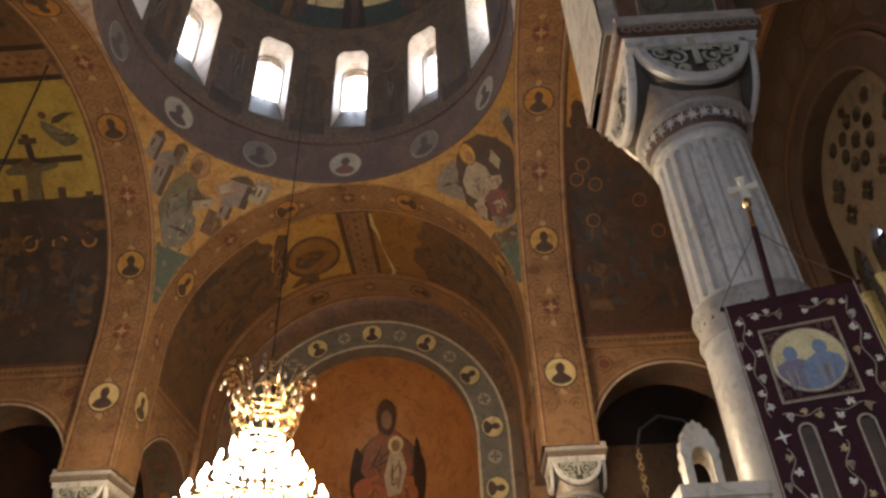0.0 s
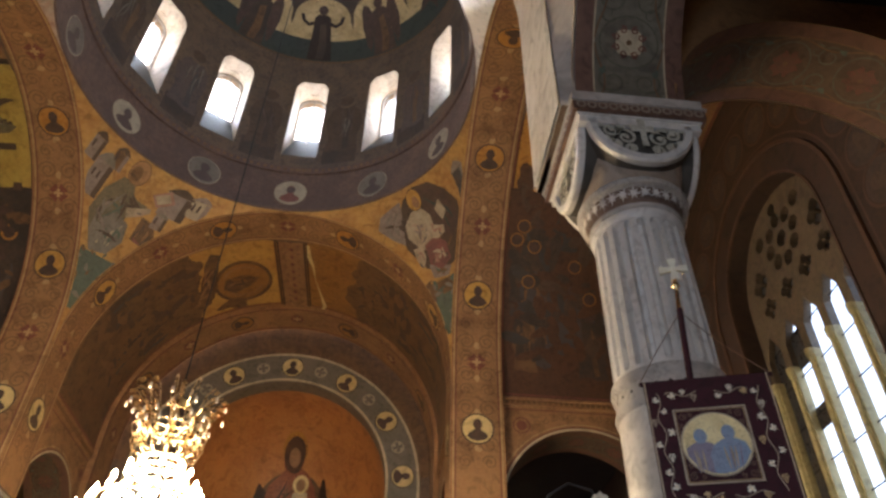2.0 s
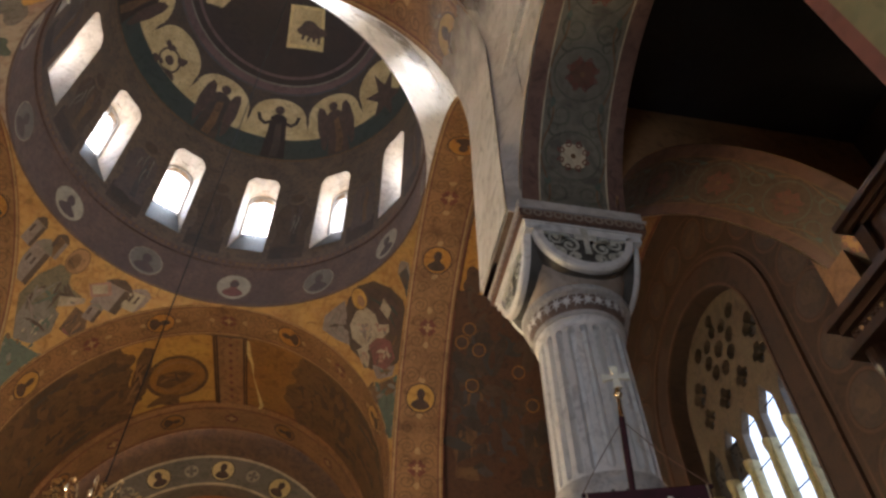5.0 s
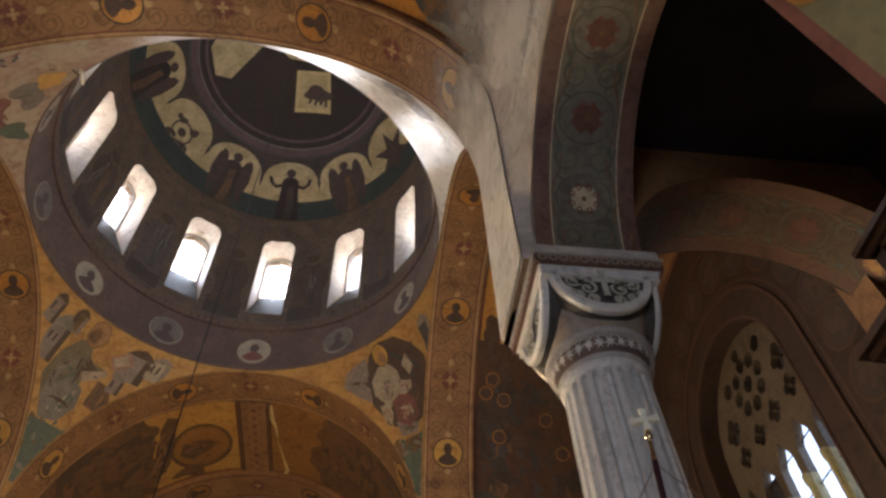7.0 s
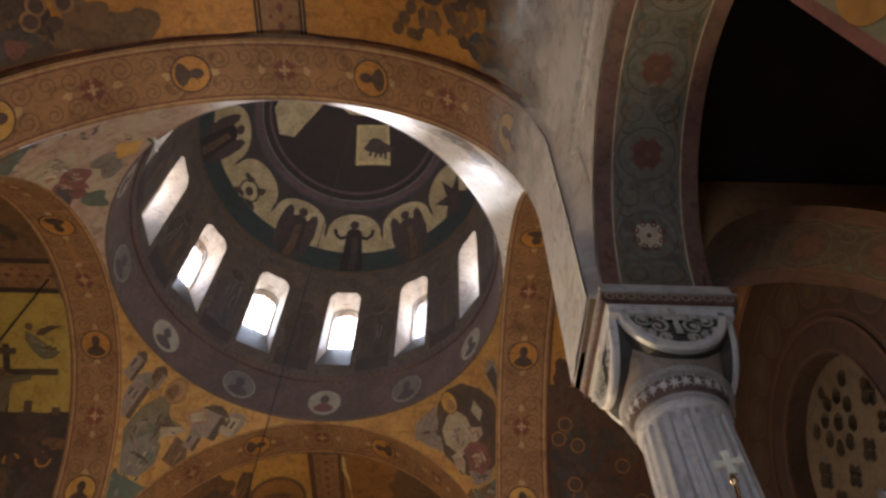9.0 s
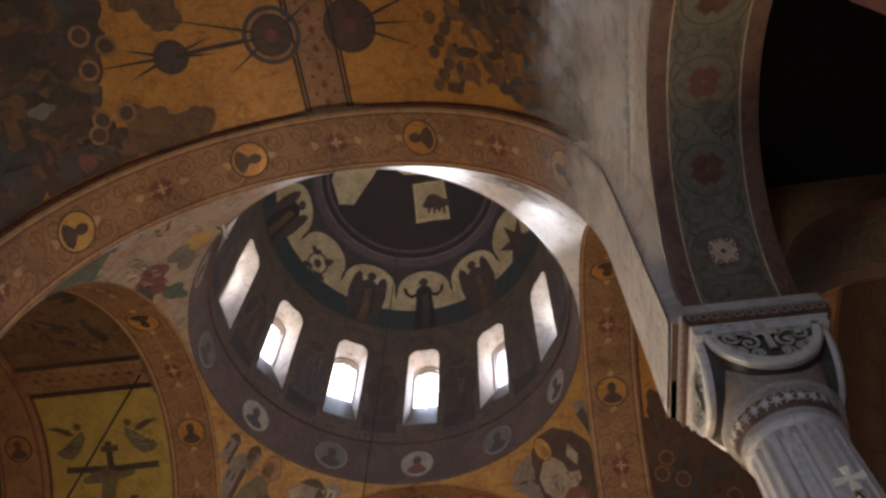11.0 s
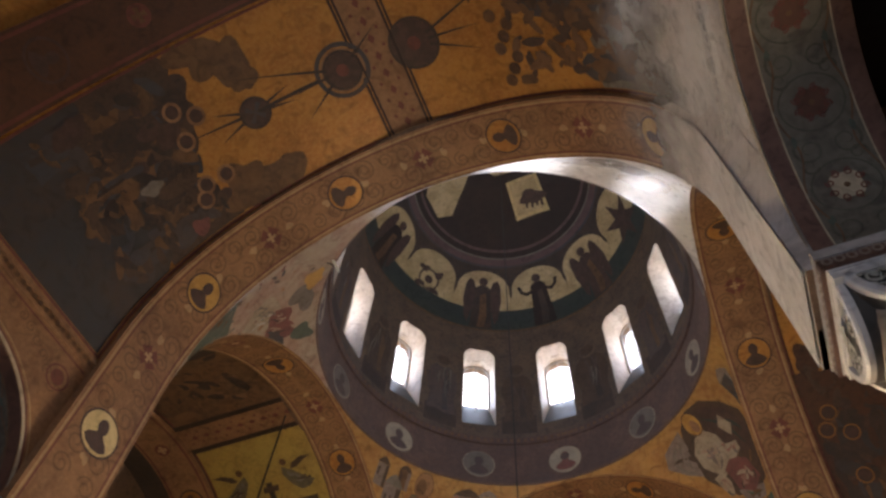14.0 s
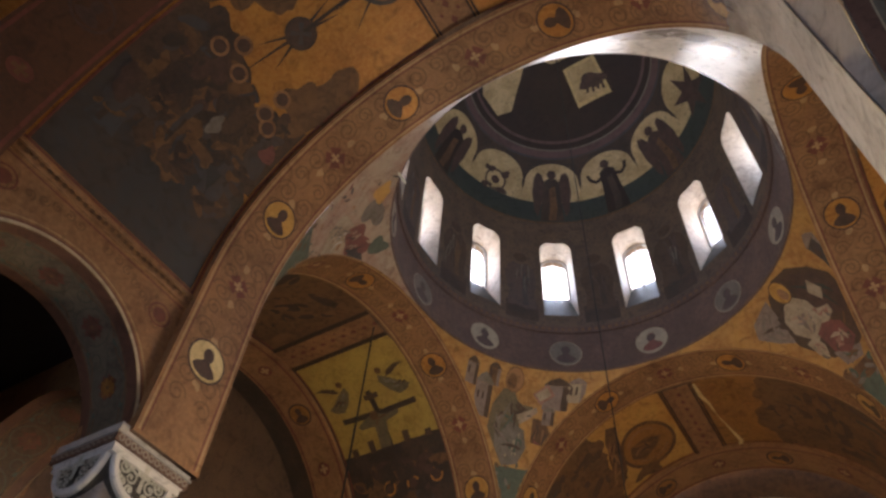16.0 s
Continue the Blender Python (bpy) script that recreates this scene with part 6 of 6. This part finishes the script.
def chandelier():
    c = empty("chandelier", (0, 0, 5.0), label="large gilt crystal chandelier with lit candle bulbs", category="chandelier")
    add = lambda sh, name, lab="": under(c, sh.make(name, label=lab))
    add(Shape().tube([(0, 0, 3.2), (0, 0, 7.0)], 0.04, "brass"), "stem")
    add(Shape().tube([(0, 0, 6.95), (0, 0, 15), (0, 0, 24.84)], 0.014, "black", 6), "cable", "thin black cable up to the dome")
    for r, z in ((0.3, 5.72), (0.36, 5.98), (0.38, 6.2), (0.36, 6.4)):
        add(Shape().lathe([(r, z - 0.008), (r + 0.008, z), (r, z + 0.008), (r - 0.008, z), (r, z - 0.008)], "brass", 40), "hoop")
    for r, z in ((0.72, 5.1), (1.02, 4.6), (1.3, 4.05)):
        add(Shape().lathe([(r, z - 0.025), (r + 0.03, z), (r, z + 0.025), (r - 0.03, z), (r, z - 0.025)], "brass", 40), "hoop")
    # crown of scrolled branches
    branch = Shape()
    pts = [(0.34, 6.0), (0.38, 6.3), (0.4, 6.55), (0.5, 6.8), (0.62, 6.88), (0.7, 6.8), (0.67, 6.7), (0.6, 6.72)]
    branch.tube([(x, 0, z) for x, z in pts], lambda t: 0.009 * (1.2 - 0.6 * t), "brass", 6)
    branch.tube([(0.36, 0, 6.1), (0.5, 0.03, 6.16), (0.54, 0.03, 6.3), (0.48, 0.03, 6.36), (0.44, 0.02, 6.3)], 0.008, "brass", 6)
    branch.tube([(0.4, 0, 6.5), (0.52, -0.04, 6.56), (0.6, -0.05, 6.66), (0.54, -0.05, 6.72)], 0.008, "brass", 6)
    for i in range(5):
        branch.star(plane_map((0.45 + 0.05 * i, 0.0, 6.45 + 0.09 * i), (1, 0, 0), (0, 0, 1), (0, 1, 0)), (0, 0), blob((0, 0), 0.05, 0.03, 8, 0.3, i), "brass", 0.02, 1)
    drop = Shape().lathe([(0.0, 0.06), (0.012, 0.04), (0.022, -0.01), (0.018, -0.04), (0.0, -0.055)], "crystal_clear", 8)
    b0 = branch.make("branch", label="scrolled gilt branch")
    curl = Shape().tube([(0.33, 0, 5.75), (0.44, 0, 5.8), (0.5, 0, 5.92), (0.46, 0, 6.04), (0.38, 0, 6.03), (0.37, 0, 5.95), (0.42, 0, 5.93)], lambda t: 0.008 * (1.2 - 0.6 * t), "brass", 6)
    s0 = curl.make("scroll", label="small gilt scroll")
    d0 = drop.make("crystal_drop")
    cand = Shape().lathe([(0.0, 0.0), (0.03, 0.005), (0.035, 0.02), (0.016, 0.03), (0.016, 0.1), (0.0, 0.1)], "brass", 8)
    cand = cand.make("candle_cup")
    bulb = Shape().lathe([(0.012, 0.1), (0.03, 0.135), (0.032, 0.16), (0.02, 0.2), (0.0, 0.235)], "bulb", 10).make("bulb", label="lit candle-shaped bulb")
    first = {b0: True, d0: True, cand: True, bulb: True, s0: True}

    def put(ob, m):
        if first.pop(ob, None):
            o = ob
        else:
            o = ob.copy()
            scene.collection.objects.link(o)
        o.parent = c
        o.matrix_parent_inverse = c.matrix_world.inverted()
        o.matrix_basis = m
    for i in range(13):
        a = 2 * math.pi * i / 13
        put(b0, Matrix.Rotation(a, 4, "Z") @ Matrix.Translation((0, 0, 0.03 * (i % 3) - 0.14)))
        put(d0, Matrix.Rotation(a, 4, "Z") @ Matrix.Translation((0.7, 0, 6.55 - 0.07 * (i % 3))))
        put(d0, Matrix.Rotation(a + 0.2, 4, "Z") @ Matrix.Translation((0.46, 0, 6.2)))
        put(d0, Matrix.Rotation(a + 0.1, 4, "Z") @ Matrix.Translation((0.5, 0, 6.32)))
        put(s0, Matrix.Rotation(a + 0.17, 4, "Z"))

    for tier, (r, z, n) in enumerate(((0.42, 5.42, 10), (0.58, 5.2, 14), (0.76, 4.96, 18), (0.96, 4.7, 22), (1.14, 4.4, 24), (1.32, 4.08, 26))):
        for i in range(n):
            a = 2 * math.pi * (i + 0.5 * (tier % 2)) / n
            m = Matrix.Rotation(a, 4, "Z") @ Matrix.Translation((r, 0, z))
            put(cand, m)
            put(bulb, m)
    # strings of beads over the body, made to glow for the bulbs' glare
    beads = Shape()
    q = random.Random(5)
    for i in range(36):
        a = 2 * math.pi * i / 36
        for j in range(16):
            t = j / 15
            r = 0.3 + 1.0 * t - 0.1 * math.sin(math.pi * t)
            z = 5.7 - 1.7 * t - 0.1 * math.sin(math.pi * t)
            x, y, d = r * math.cos(a), r * math.sin(a), 0.022
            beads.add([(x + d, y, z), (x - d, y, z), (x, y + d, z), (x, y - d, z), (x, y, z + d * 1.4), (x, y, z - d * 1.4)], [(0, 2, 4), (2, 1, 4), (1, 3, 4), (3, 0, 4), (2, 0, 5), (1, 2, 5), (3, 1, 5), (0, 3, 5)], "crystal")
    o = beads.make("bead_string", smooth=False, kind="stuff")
    under(c, o)
    return c


chandelier()
lamp("chandelier_light", "POINT", 262, (1.0, 0.72, 0.4), pose(0, 0, 5.0), radius=0.7)

# embroidered banner on its pole


def leaf(s, f, c, r, name, off, turn):
    """A vine leaf with five pointed lobes and a notch at its stalk."""
    pts = []
    for deg, k in ((0, 1.2), (20, 0.62), (52, 1.0), (80, 0.55), (112, 0.95), (150, 0.8), (180, 0.2), (210, 0.8), (248, 0.95), (280, 0.55), (308, 1.0), (340, 0.62)):
        a = turn + math.radians(deg)
        pts.append((c[0] + r * k * math.cos(a), c[1] + r * k * math.sin(a)))
    s.star(f, c, pts, name, off, 1)
    return s.ribbon(f, [(c[0] - 0.3 * r * math.cos(turn), c[1] - 0.3 * r * math.sin(turn)), (c[0] + r * math.cos(turn), c[1] + r * math.sin(turn))], r * 0.09, "thread_gold", off + 0.002)


def grapes(s, f, c, name, q):
    for row, n in enumerate((3, 4, 3, 2, 1)):
        for j in range(n):
            s.disc(f, (c[0] + (j - (n - 1) / 2) * 0.0095 + q.uniform(-.001, .001), c[1] + 0.016 - row * 0.0095), 0.0044, name, 0.009, n=7, rings=1)


def vine_path(s, f, pts, q, start=0):
    """A wavy stem with leaves and grapes turn by turn on both sides."""
    s.ribbon(f, pts, 0.0045, "thread_dull", 0.006)
    for i in range(1, len(pts) - 1, 3):
        (a, b), (u, v) = pts[i - 1], pts[i]
        h = math.atan2(v - b, u - a) + (1.2 if (i // 3) % 2 else -1.2)
        c = (u + 0.026 * math.cos(h), v + 0.026 * math.sin(h))
        kind = (i // 3 + start) % 3
        if kind == 2:
            grapes(s, f, c, q.choice(("thread", "thread_dull", "thread_gold")), q)
        else:
            leaf(s, f, c, q.uniform(0.019, 0.025), q.choice(("thread", "thread", "thread", "thread_gold")), 0.009, h + q.uniform(-.4, .4))


def banner():
    o = Vector((4.46, -6.5, 0))
    f = plane_map(o, (0.955, -0.298, 0), (0, 0, 1), (-0.298, -0.955, 0))
    b = empty("church_banner", (o.x + 0.32, o.y - 0.1, 0), label="dark maroon velvet church banner with vine embroidery on a pole", category="banner")
    add = lambda sh, name, lab="": under(b, sh.make(name, label=lab))
    top, wide, split = 3.62, 0.655, 2.91
    slits = (0.194, 0.454)
    edges = [0.0, slits[0] - 0.034, slits[0] + 0.034, slits[1] - 0.034, slits[1] + 0.034, wide]
    pieces = [(0.0, wide, split, top)] + [(edges[i], edges[i + 1], 1.9, split) for i in (0, 2, 4)]
    for lo, hi, z0, z1 in pieces:
        body = Shape()
        sag = lambda u, z: 0.008 * math.sin(9 * u + 2.1 * z) + 0.004 * math.sin(23 * u)
        us, zs = steps(lo, hi, 10), steps(z0, z1, 8)
        for d in (-0.002, -0.022):
            body.grid([[f(u, z, d + sag(u, z) * (z1 - z) * 0.35 - 0.004) for u in us] for z in zs], "velvet")
        for u in (lo, hi):
            body.grid([[f(u, z, d + sag(u, z) * (z1 - z) * 0.35 - 0.004) for d in (-0.002, -0.022)] for z in zs], "velvet")
        add(body, "cloth" if z0 > 2.5 else "tongue")
    hem = Shape()
    for c in slits:
        for u in (c - 0.036, c + 0.036):
            hem.rect(f, u - 0.005, u + 0.005, 1.9, split - 0.03, "thread_dull", 0.006)
        hem.grid([[f(c + r * math.cos(a), split - 0.03 + r * math.sin(a), 0.006) for r in (0.03, 0.041)] for a in steps(0, math.pi, 12)], "thread_dull")
    for u in (0.006, wide - 0.006):
        hem.rect(f, u - 0.004, u + 0.004, 1.9, top, "thread_dull", 0.006)
    add(hem, "hem", "dull gold braided edge")
    for u0, u1 in ((edges[1] + 0.002, edges[2] - 0.002), (edges[3] + 0.002, edges[4] - 0.002)):
        add(Shape().rect(f, u0, u1, 1.9, split, "fresco_umber", -0.024).rect(f, u0, u1, 1.9, split, "fresco_umber", -0.03), "lining", "brown lining cloth showing in the slit")
    x0, x1, z0, z1 = 0.125, 0.497, 3.025, 3.44
    fr = Shape()
    for inset, w, c in ((0.0, 0.009, "thread_dull"), (0.013, 0.0025, "thread_gold")):
        p0, p1, q0, q1 = x0 + inset, x1 - inset, z0 + inset, z1 - inset
        fr.rect(f, p0, p1, q0, q0 + w, c, 0.007).rect(f, p0, p1, q1 - w, q1, c, 0.007).rect(f, p0, p0 + w, q0 + w, q1 - w, c, 0.007).rect(f, p1 - w, p1, q0 + w, q1 - w, c, 0.007)
    # dull scrolls in the corners of the square
    for sx in (-1, 1):
        for sz in (-1, 1):
            cu, cv = 0.311 + sx * 0.143, 3.2325 + sz * 0.163
            fr.ribbon(f, spiral((cu, cv), 0.022, 1.4, 0.8, sx * sz, 18), 0.004, "thread_brown", 0.007)
            fr.ribbon(f, spiral((cu - sx * 0.045, cv + sz * 0.008), 0.014, 1.2, 2.0, -sx * sz, 14), 0.004, "thread_brown", 0.007)
            fr.ribbon(f, spiral((cu + sx * 0.008, cv - sz * 0.05), 0.014, 1.2, 3.0, -sx * sz, 14), 0.004, "thread_brown", 0.007)
    add(fr, "icon_frame", "thin pale braided square frame")
    cc, R = (0.311, 3.235), 0.176
    ic = Shape().disc(f, cc, R, "thread_dull", 0.007, n=44).disc(f, cc, R - 0.008, "icon_gold", 0.010, n=44)
    inside = lambda pts: [(cc[0] + (u - cc[0]) * min(1, 0.166 / max(1e-6, math.hypot(u - cc[0], v - cc[1]))), cc[1] + (v - cc[1]) * min(1, 0.166 / max(1e-6, math.hypot(u - cc[0], v - cc[1])))) for u, v in pts]
    add(ic, "icon_disc", "round pale gold icon ground")
    q = random.Random(3)
    for u, v, mt, k in ((0.235, 3.16, "lilac", 0.0), (0.375, 3.17, "cloth_blue", 0.003)):
        ic = Shape().star(f, (u, v), inside([(u - 0.03, v + 0.085), (u + 0.03, v + 0.085), (u + 0.075, v + 0.06), (u + 0.1, v), (u + 0.1, v - 0.12), (u, v - 0.15), (u - 0.1, v - 0.12), (u - 0.11, v), (u - 0.08, v + 0.055)]), mt, 0.013 + k, 2)
        ic.disc(f, (u, v + 0.115), 0.033, "cloth_blue", 0.018 + k, rv=0.042, n=18, rings=1)
        for i in range(6):
            du = q.uniform(-0.06, 0.06)
            ic.ribbon(f, [(u + du * (1 - 0.3 * t), v + 0.04 - 0.12 * t) for t in (0, 0.3, 0.6, 1)], lambda t: 0.003 + 0.008 * math.sin(3.14 * t), q.choice(("lilac", "cloth_blue", "thread_dull")), 0.021 + k)
        add(ic, "painted_bust", "plain blue and lilac robed shape")
    q = random.Random(9)
    vine = Shape()
    wave = lambda a, b, n, amp, ph: [(a[0] + (b[0] - a[0]) * i / n + (amp * math.sin(i * 0.75 + ph) if abs(b[1] - a[1]) > abs(b[0] - a[0]) else 0), a[1] + (b[1] - a[1]) * i / n + (0 if abs(b[1] - a[1]) > abs(b[0] - a[0]) else amp * math.sin(i * 0.75 + ph))) for i in range(n + 1)]
    for a, e, n, ph, st in (((0.06, 3.545), (0.06, 2.97), 25, 0.0, 0), ((0.575, 3.545), (0.575, 2.97), 25, 1.5, 1), ((0.1, 3.53), (0.27, 3.53), 9, 0.6, 0), ((0.36, 3.53), (0.53, 3.53), 9, 2.4, 1), ((0.11, 2.965), (0.29, 2.965), 9, 1.0, 2), ((0.34, 2.965), (0.52, 2.965), 9, 3.0, 0)):
        vine_path(vine, f, wave(a, e, n, 0.014, ph), q, st)
    for u0, st in ((0.08, 0), (0.324, 1), (0.57, 2)):
        vine_path(vine, f, wave((u0, 2.81), (u0, 1.95), 36, 0.022, st), q, st)
        vine.star(f, (u0, 2.865), [(u0 + (0.042 if j % 2 == 0 else 0.011) * math.cos(j * math.pi / 4 + 0.15), 2.865 + (0.042 if j % 2 == 0 else 0.011) * math.sin(j * math.pi / 4 + 0.15)) for j in range(8)], "thread", 0.011, 1)
    tagged(add(vine, "vine_embroidery", "pale thread vine leaves and grapes"), kind="stuff")
    P = lambda u, z, off: f(u, z, off)
    px = 0.262
    lean = lambda z: px + 0.053 * (z - 3.62) / 0.8
    add(Shape().tube([P(px - 0.05, 0.0, -0.05), P(lean(3.6), 3.6, -0.05), P(lean(4.12), 4.12, -0.05)], 0.019, "velvet", 10), "pole", "pole in a dark red velvet sleeve")
    tip = Shape().tube([P(lean(z), z, -0.05) for z in (4.12, 4.15, 4.2, 4.24, 4.27, 4.29, 4.31, 4.34)], lambda t: 0.012 + 0.017 * math.exp(-((t - 0.75) / 0.12) ** 2) + 0.006 * math.exp(-((t - 0.05) / 0.1) ** 2), "brass", 12)
    add(tip, "finial", "brass finial")
    cr = Shape()
    cx = lean(4.42)
    out = cross_outline((cx, 4.42), 0.085, 0.2, 0, 0.14)
    for off in (-0.04, -0.06):
        cr.star(f, (cx, 4.42), out, "ivory_metal", off, 1)
    cr.grid([[f(u, v, off) for u, v in out] for off in (-0.04, -0.06)], "ivory_metal", close=True)
    add(cr, "top_cross", "pale metal cross")
    add(Shape().tube([P(-0.02, top, -0.02), P(wide + 0.03, top, -0.02)], 0.013, "velvet", 8), "crossbar")
    for e in (-0.02, wide + 0.03):
        add(Shape().tube([P(lean(4.1), 4.1, -0.05), P((px + e) / 2, 3.85, -0.04), P(e, top, -0.02)], 0.003, "thread_brown", 5), "cord", "thin twisted cord")
    add(Shape().lathe([(0.0, 0.0), (0.15, 0.0), (0.15, 0.03), (0.05, 0.06), (0.035, 0.4), (0.0, 0.4)], "brass", 20, P(px - 0.05, 0, -0.05)[:2]), "foot")


banner()

# marble icon stand with a scalloped arch on top


def icon_stand():
    x, y = 4.24, -6.35
    c = empty("icon_stand", (x, y, 0), label="white marble icon stand with a scalloped arched top", category="icon stand")
    add = lambda sh, name, lab="": under(c, sh.make(name, label=lab, smooth=name != "slab"))
    add(Shape().box((x - 0.24, y - 0.2, 0), (x + 0.24, y + 0.2, 0.15), "marble_white").box((x - 0.18, y - 0.14, 0.15), (x + 0.13, y + 0.14, 2.6), "marble_white"), "post")
    add(Shape().box((x - 0.25, y - 0.2, 2.66), (x + 0.17, y + 0.2, 2.72), "marble_white").box((x - 0.22, y - 0.17, 2.6), (x + 0.15, y + 0.17, 2.66), "marble_white"), "slab")
    for dx, r, d0, d1 in ((-0.11, 0.085, -0.17, -0.1), (-0.06, 0.09, 0.0, 0.08)):
        s = Shape()
        out, inn = [], []
        for a in steps(0, math.pi, 30):
            k = r * (1 + 0.11 * abs(math.sin(9 * a)))
            out.append((x + dx - k * math.cos(a), 2.86 + 2.0 * k * math.sin(a) * (1 - 0.1 * abs(math.cos(a)))))
            inn.append((x + dx - r * 0.55 * math.cos(a), 2.84 + 1.5 * r * 0.55 * math.sin(a)))
        out = [(out[0][0], 2.72)] + out + [(out[-1][0], 2.72)]
        inn = [(inn[0][0], 2.72)] + inn + [(inn[-1][0], 2.72)]
        for d in (d0, d1):
            s.grid([[(p[0], y + d, p[1]) for p in out], [(p[0], y + d, p[1]) for p in inn]], "marble_white")
        for line in (out, inn):
            s.grid([[(p[0], y + d, p[1]) for p in line] for d in (d0, d1)], "marble_white")
        add(s, "scalloped_arch")
    add(Shape().tube([(x - 0.36 + 0.0, y, 2.98), (x - 0.33, y, 3.08), (x - 0.22, y, 3.15), (x - 0.1, y, 3.12), (x - 0.02, y + 0.03, 2.98), (x, y + 0.03, 2.7)], 0.008, "black", 6), "lamp_hook", "thin black iron hook")
    c.scale.z = 0.978
    return x - 0.36, y


lx, ly = icon_stand()
vl = empty("votive_lamp", (lx, ly, 2.6), label="hanging glass votive lamp on a brass chain", category="lamp")
ch = Shape()
for i in range(9):
    ch.tube([(lx + 0.012 * math.cos(t) * (1 if i % 2 else 0.3), ly + 0.012 * math.cos(t) * (0.3 if i % 2 else 1), 2.96 - 0.027 * i + 0.017 * math.sin(t)) for t in steps(0, 2 * math.pi, 8)], 0.004, "brass", 5)
under(vl, ch.make("chain", label="brass chain"))
under(vl, Shape().lathe([(0.0, 2.73), (0.02, 2.72), (0.035, 2.68), (0.035, 2.58), (0.02, 2.52), (0.0, 2.51)], "wood_dark", 16, (lx, ly)).make("cup", label="dark glass cup"))
vl.location.z -= 0.06

# carved wooden canopy of the throne


def canopy():
    c = empty("throne_canopy", (6.8, -7.6, 0), label="dark carved wooden throne canopy with moulded cornices", category="throne")
    add = lambda sh, name, lab="": under(c, sh.make(name, label=lab, smooth=False))
    x0, x1, y0, y1 = 6.12, 7.5, -8.4, -6.92
    for d, z0, z1 in ((0.0, 4.66, 4.72), (0.05, 4.6, 4.66), (0.09, 4.48, 4.6), (0.03, 4.42, 4.48)):
        add(Shape().box((x0 + d, y0 + d, z0), (x1 - d, y1 - d, z1), "wood_dark"), "cornice")
    beads = Shape()
    q = random.Random(3)
    for i in range(34):
        for j in range(2):
            y = y1 - 0.1 - 0.042 * i
            z = 4.51 + 0.05 * j
            r = 0.02
            beads.add([(x0 + 0.09 - r, y, z), (x0 + 0.09, y + r, z), (x0 + 0.09, y - r, z), (x0 + 0.09, y, z + r), (x0 + 0.09, y, z - r)], [(0, 1, 3), (0, 3, 2), (0, 2, 4), (0, 4, 1)], "brass" if q.random() < 0.25 else "wood_dark")
    add(beads, "carved_beading", "row of carved gilded beads")
    u0, u1, v0, v1 = 6.42, 7.3, -8.2, -7.26
    add(Shape().box((u0 + 0.04, v0 + 0.04, 4.72), (u1, v1 - 0.04, 5.36), "wood_dark"), "upper_box")
    for a, b in ((u0, v1), (u0, v0 + 0.1)):
        add(Shape().box((a, b - 0.1, 4.72), (a + 0.1, b, 5.36), "wood_dark"), "corner_post")
    for d, z0, z1 in ((0.0, 5.3, 5.34), (-0.03, 5.34, 5.39), (-0.07, 5.39, 5.44)):
        add(Shape().box((u0 + d, v0 + d, z0), (u1 - d, v1 - d, z1), "wood_dark"), "top_moulding")
    for x, y in ((x0 + 0.15, y0 + 0.15), (x0 + 0.15, y1 - 0.15), (x1 - 0.15, y0 + 0.15), (x1 - 0.15, y1 - 0.15)):
        add(Shape().lathe([(0.07, 0), (0.07, 0.3), (0.045, 0.36), (0.05, 2.4), (0.04, 4.2), (0.07, 4.3), (0.07, 4.42)], "wood_dark", 14, (x, y)), "post")
    add(Shape().box((x0 + 0.3, y0 + 0.2, 0.4), (x1 - 0.2, y1 - 0.2, 0.5), "wood_dark"), "seat")


canopy()

# painted panel on the near pier
fp = plane_map((4.36, -9.2, 0), (0, -1, 0), (0, 0, 1), (-1, 0, 0))
s = Shape()
s.rect(fp, 0.05, 1.05, 0.5, 6.6, "pier_paint", 0.006)
s.rect(fp, 0.0, 0.05, 0.4, 6.9, "red_border", 0.006)
s.rect(fp, 1.05, 1.1, 0.4, 6.9, "red_border", 0.006)
s.disc(fp, (0.3, 3.95), 0.25, "gold_orange", 0.012)
s.star(fp, (0.45, 3.2), blob((0.45, 3.2), 0.25, 0.6, 20, 0.2, 2), "fresco_dark", 0.012, 2)
pier_panel = s.make("painted_panel", bpy.data.objects["pier_west"], "yellow-green panel in a red border")

# strip lamp on the pendentive and a hanging cord in the north arm
pn = pendentive_map(2)
sl = empty("strip_lamp", pn(-0.6, 4.34, 0.1), label="small white strip lamp below the drum", category="lamp")
under(sl, Shape().tube([pn(-0.42, 4.46, 0.14), pn(-0.78, 4.22, 0.14)], 0.03, "ivory_metal", 10).make("tube"))
under(sl, Shape().tube([pn(-0.6, 4.34, 0.0), pn(-0.6, 4.34, 0.13)], 0.015, "black", 6).make("bracket"))
cd = empty("hanging_cord", (-6.0, 0.1, 14.8), label="thin black cord hanging from the vault crown", category="cord")
under(cd, Shape().tube([(-6.0, 0.1, ZS + RV - 0.02), (-6.0, 0.1, 10), (-6.0, 0.1, 6.2)], 0.022, "black", 6).make("cord_line"))
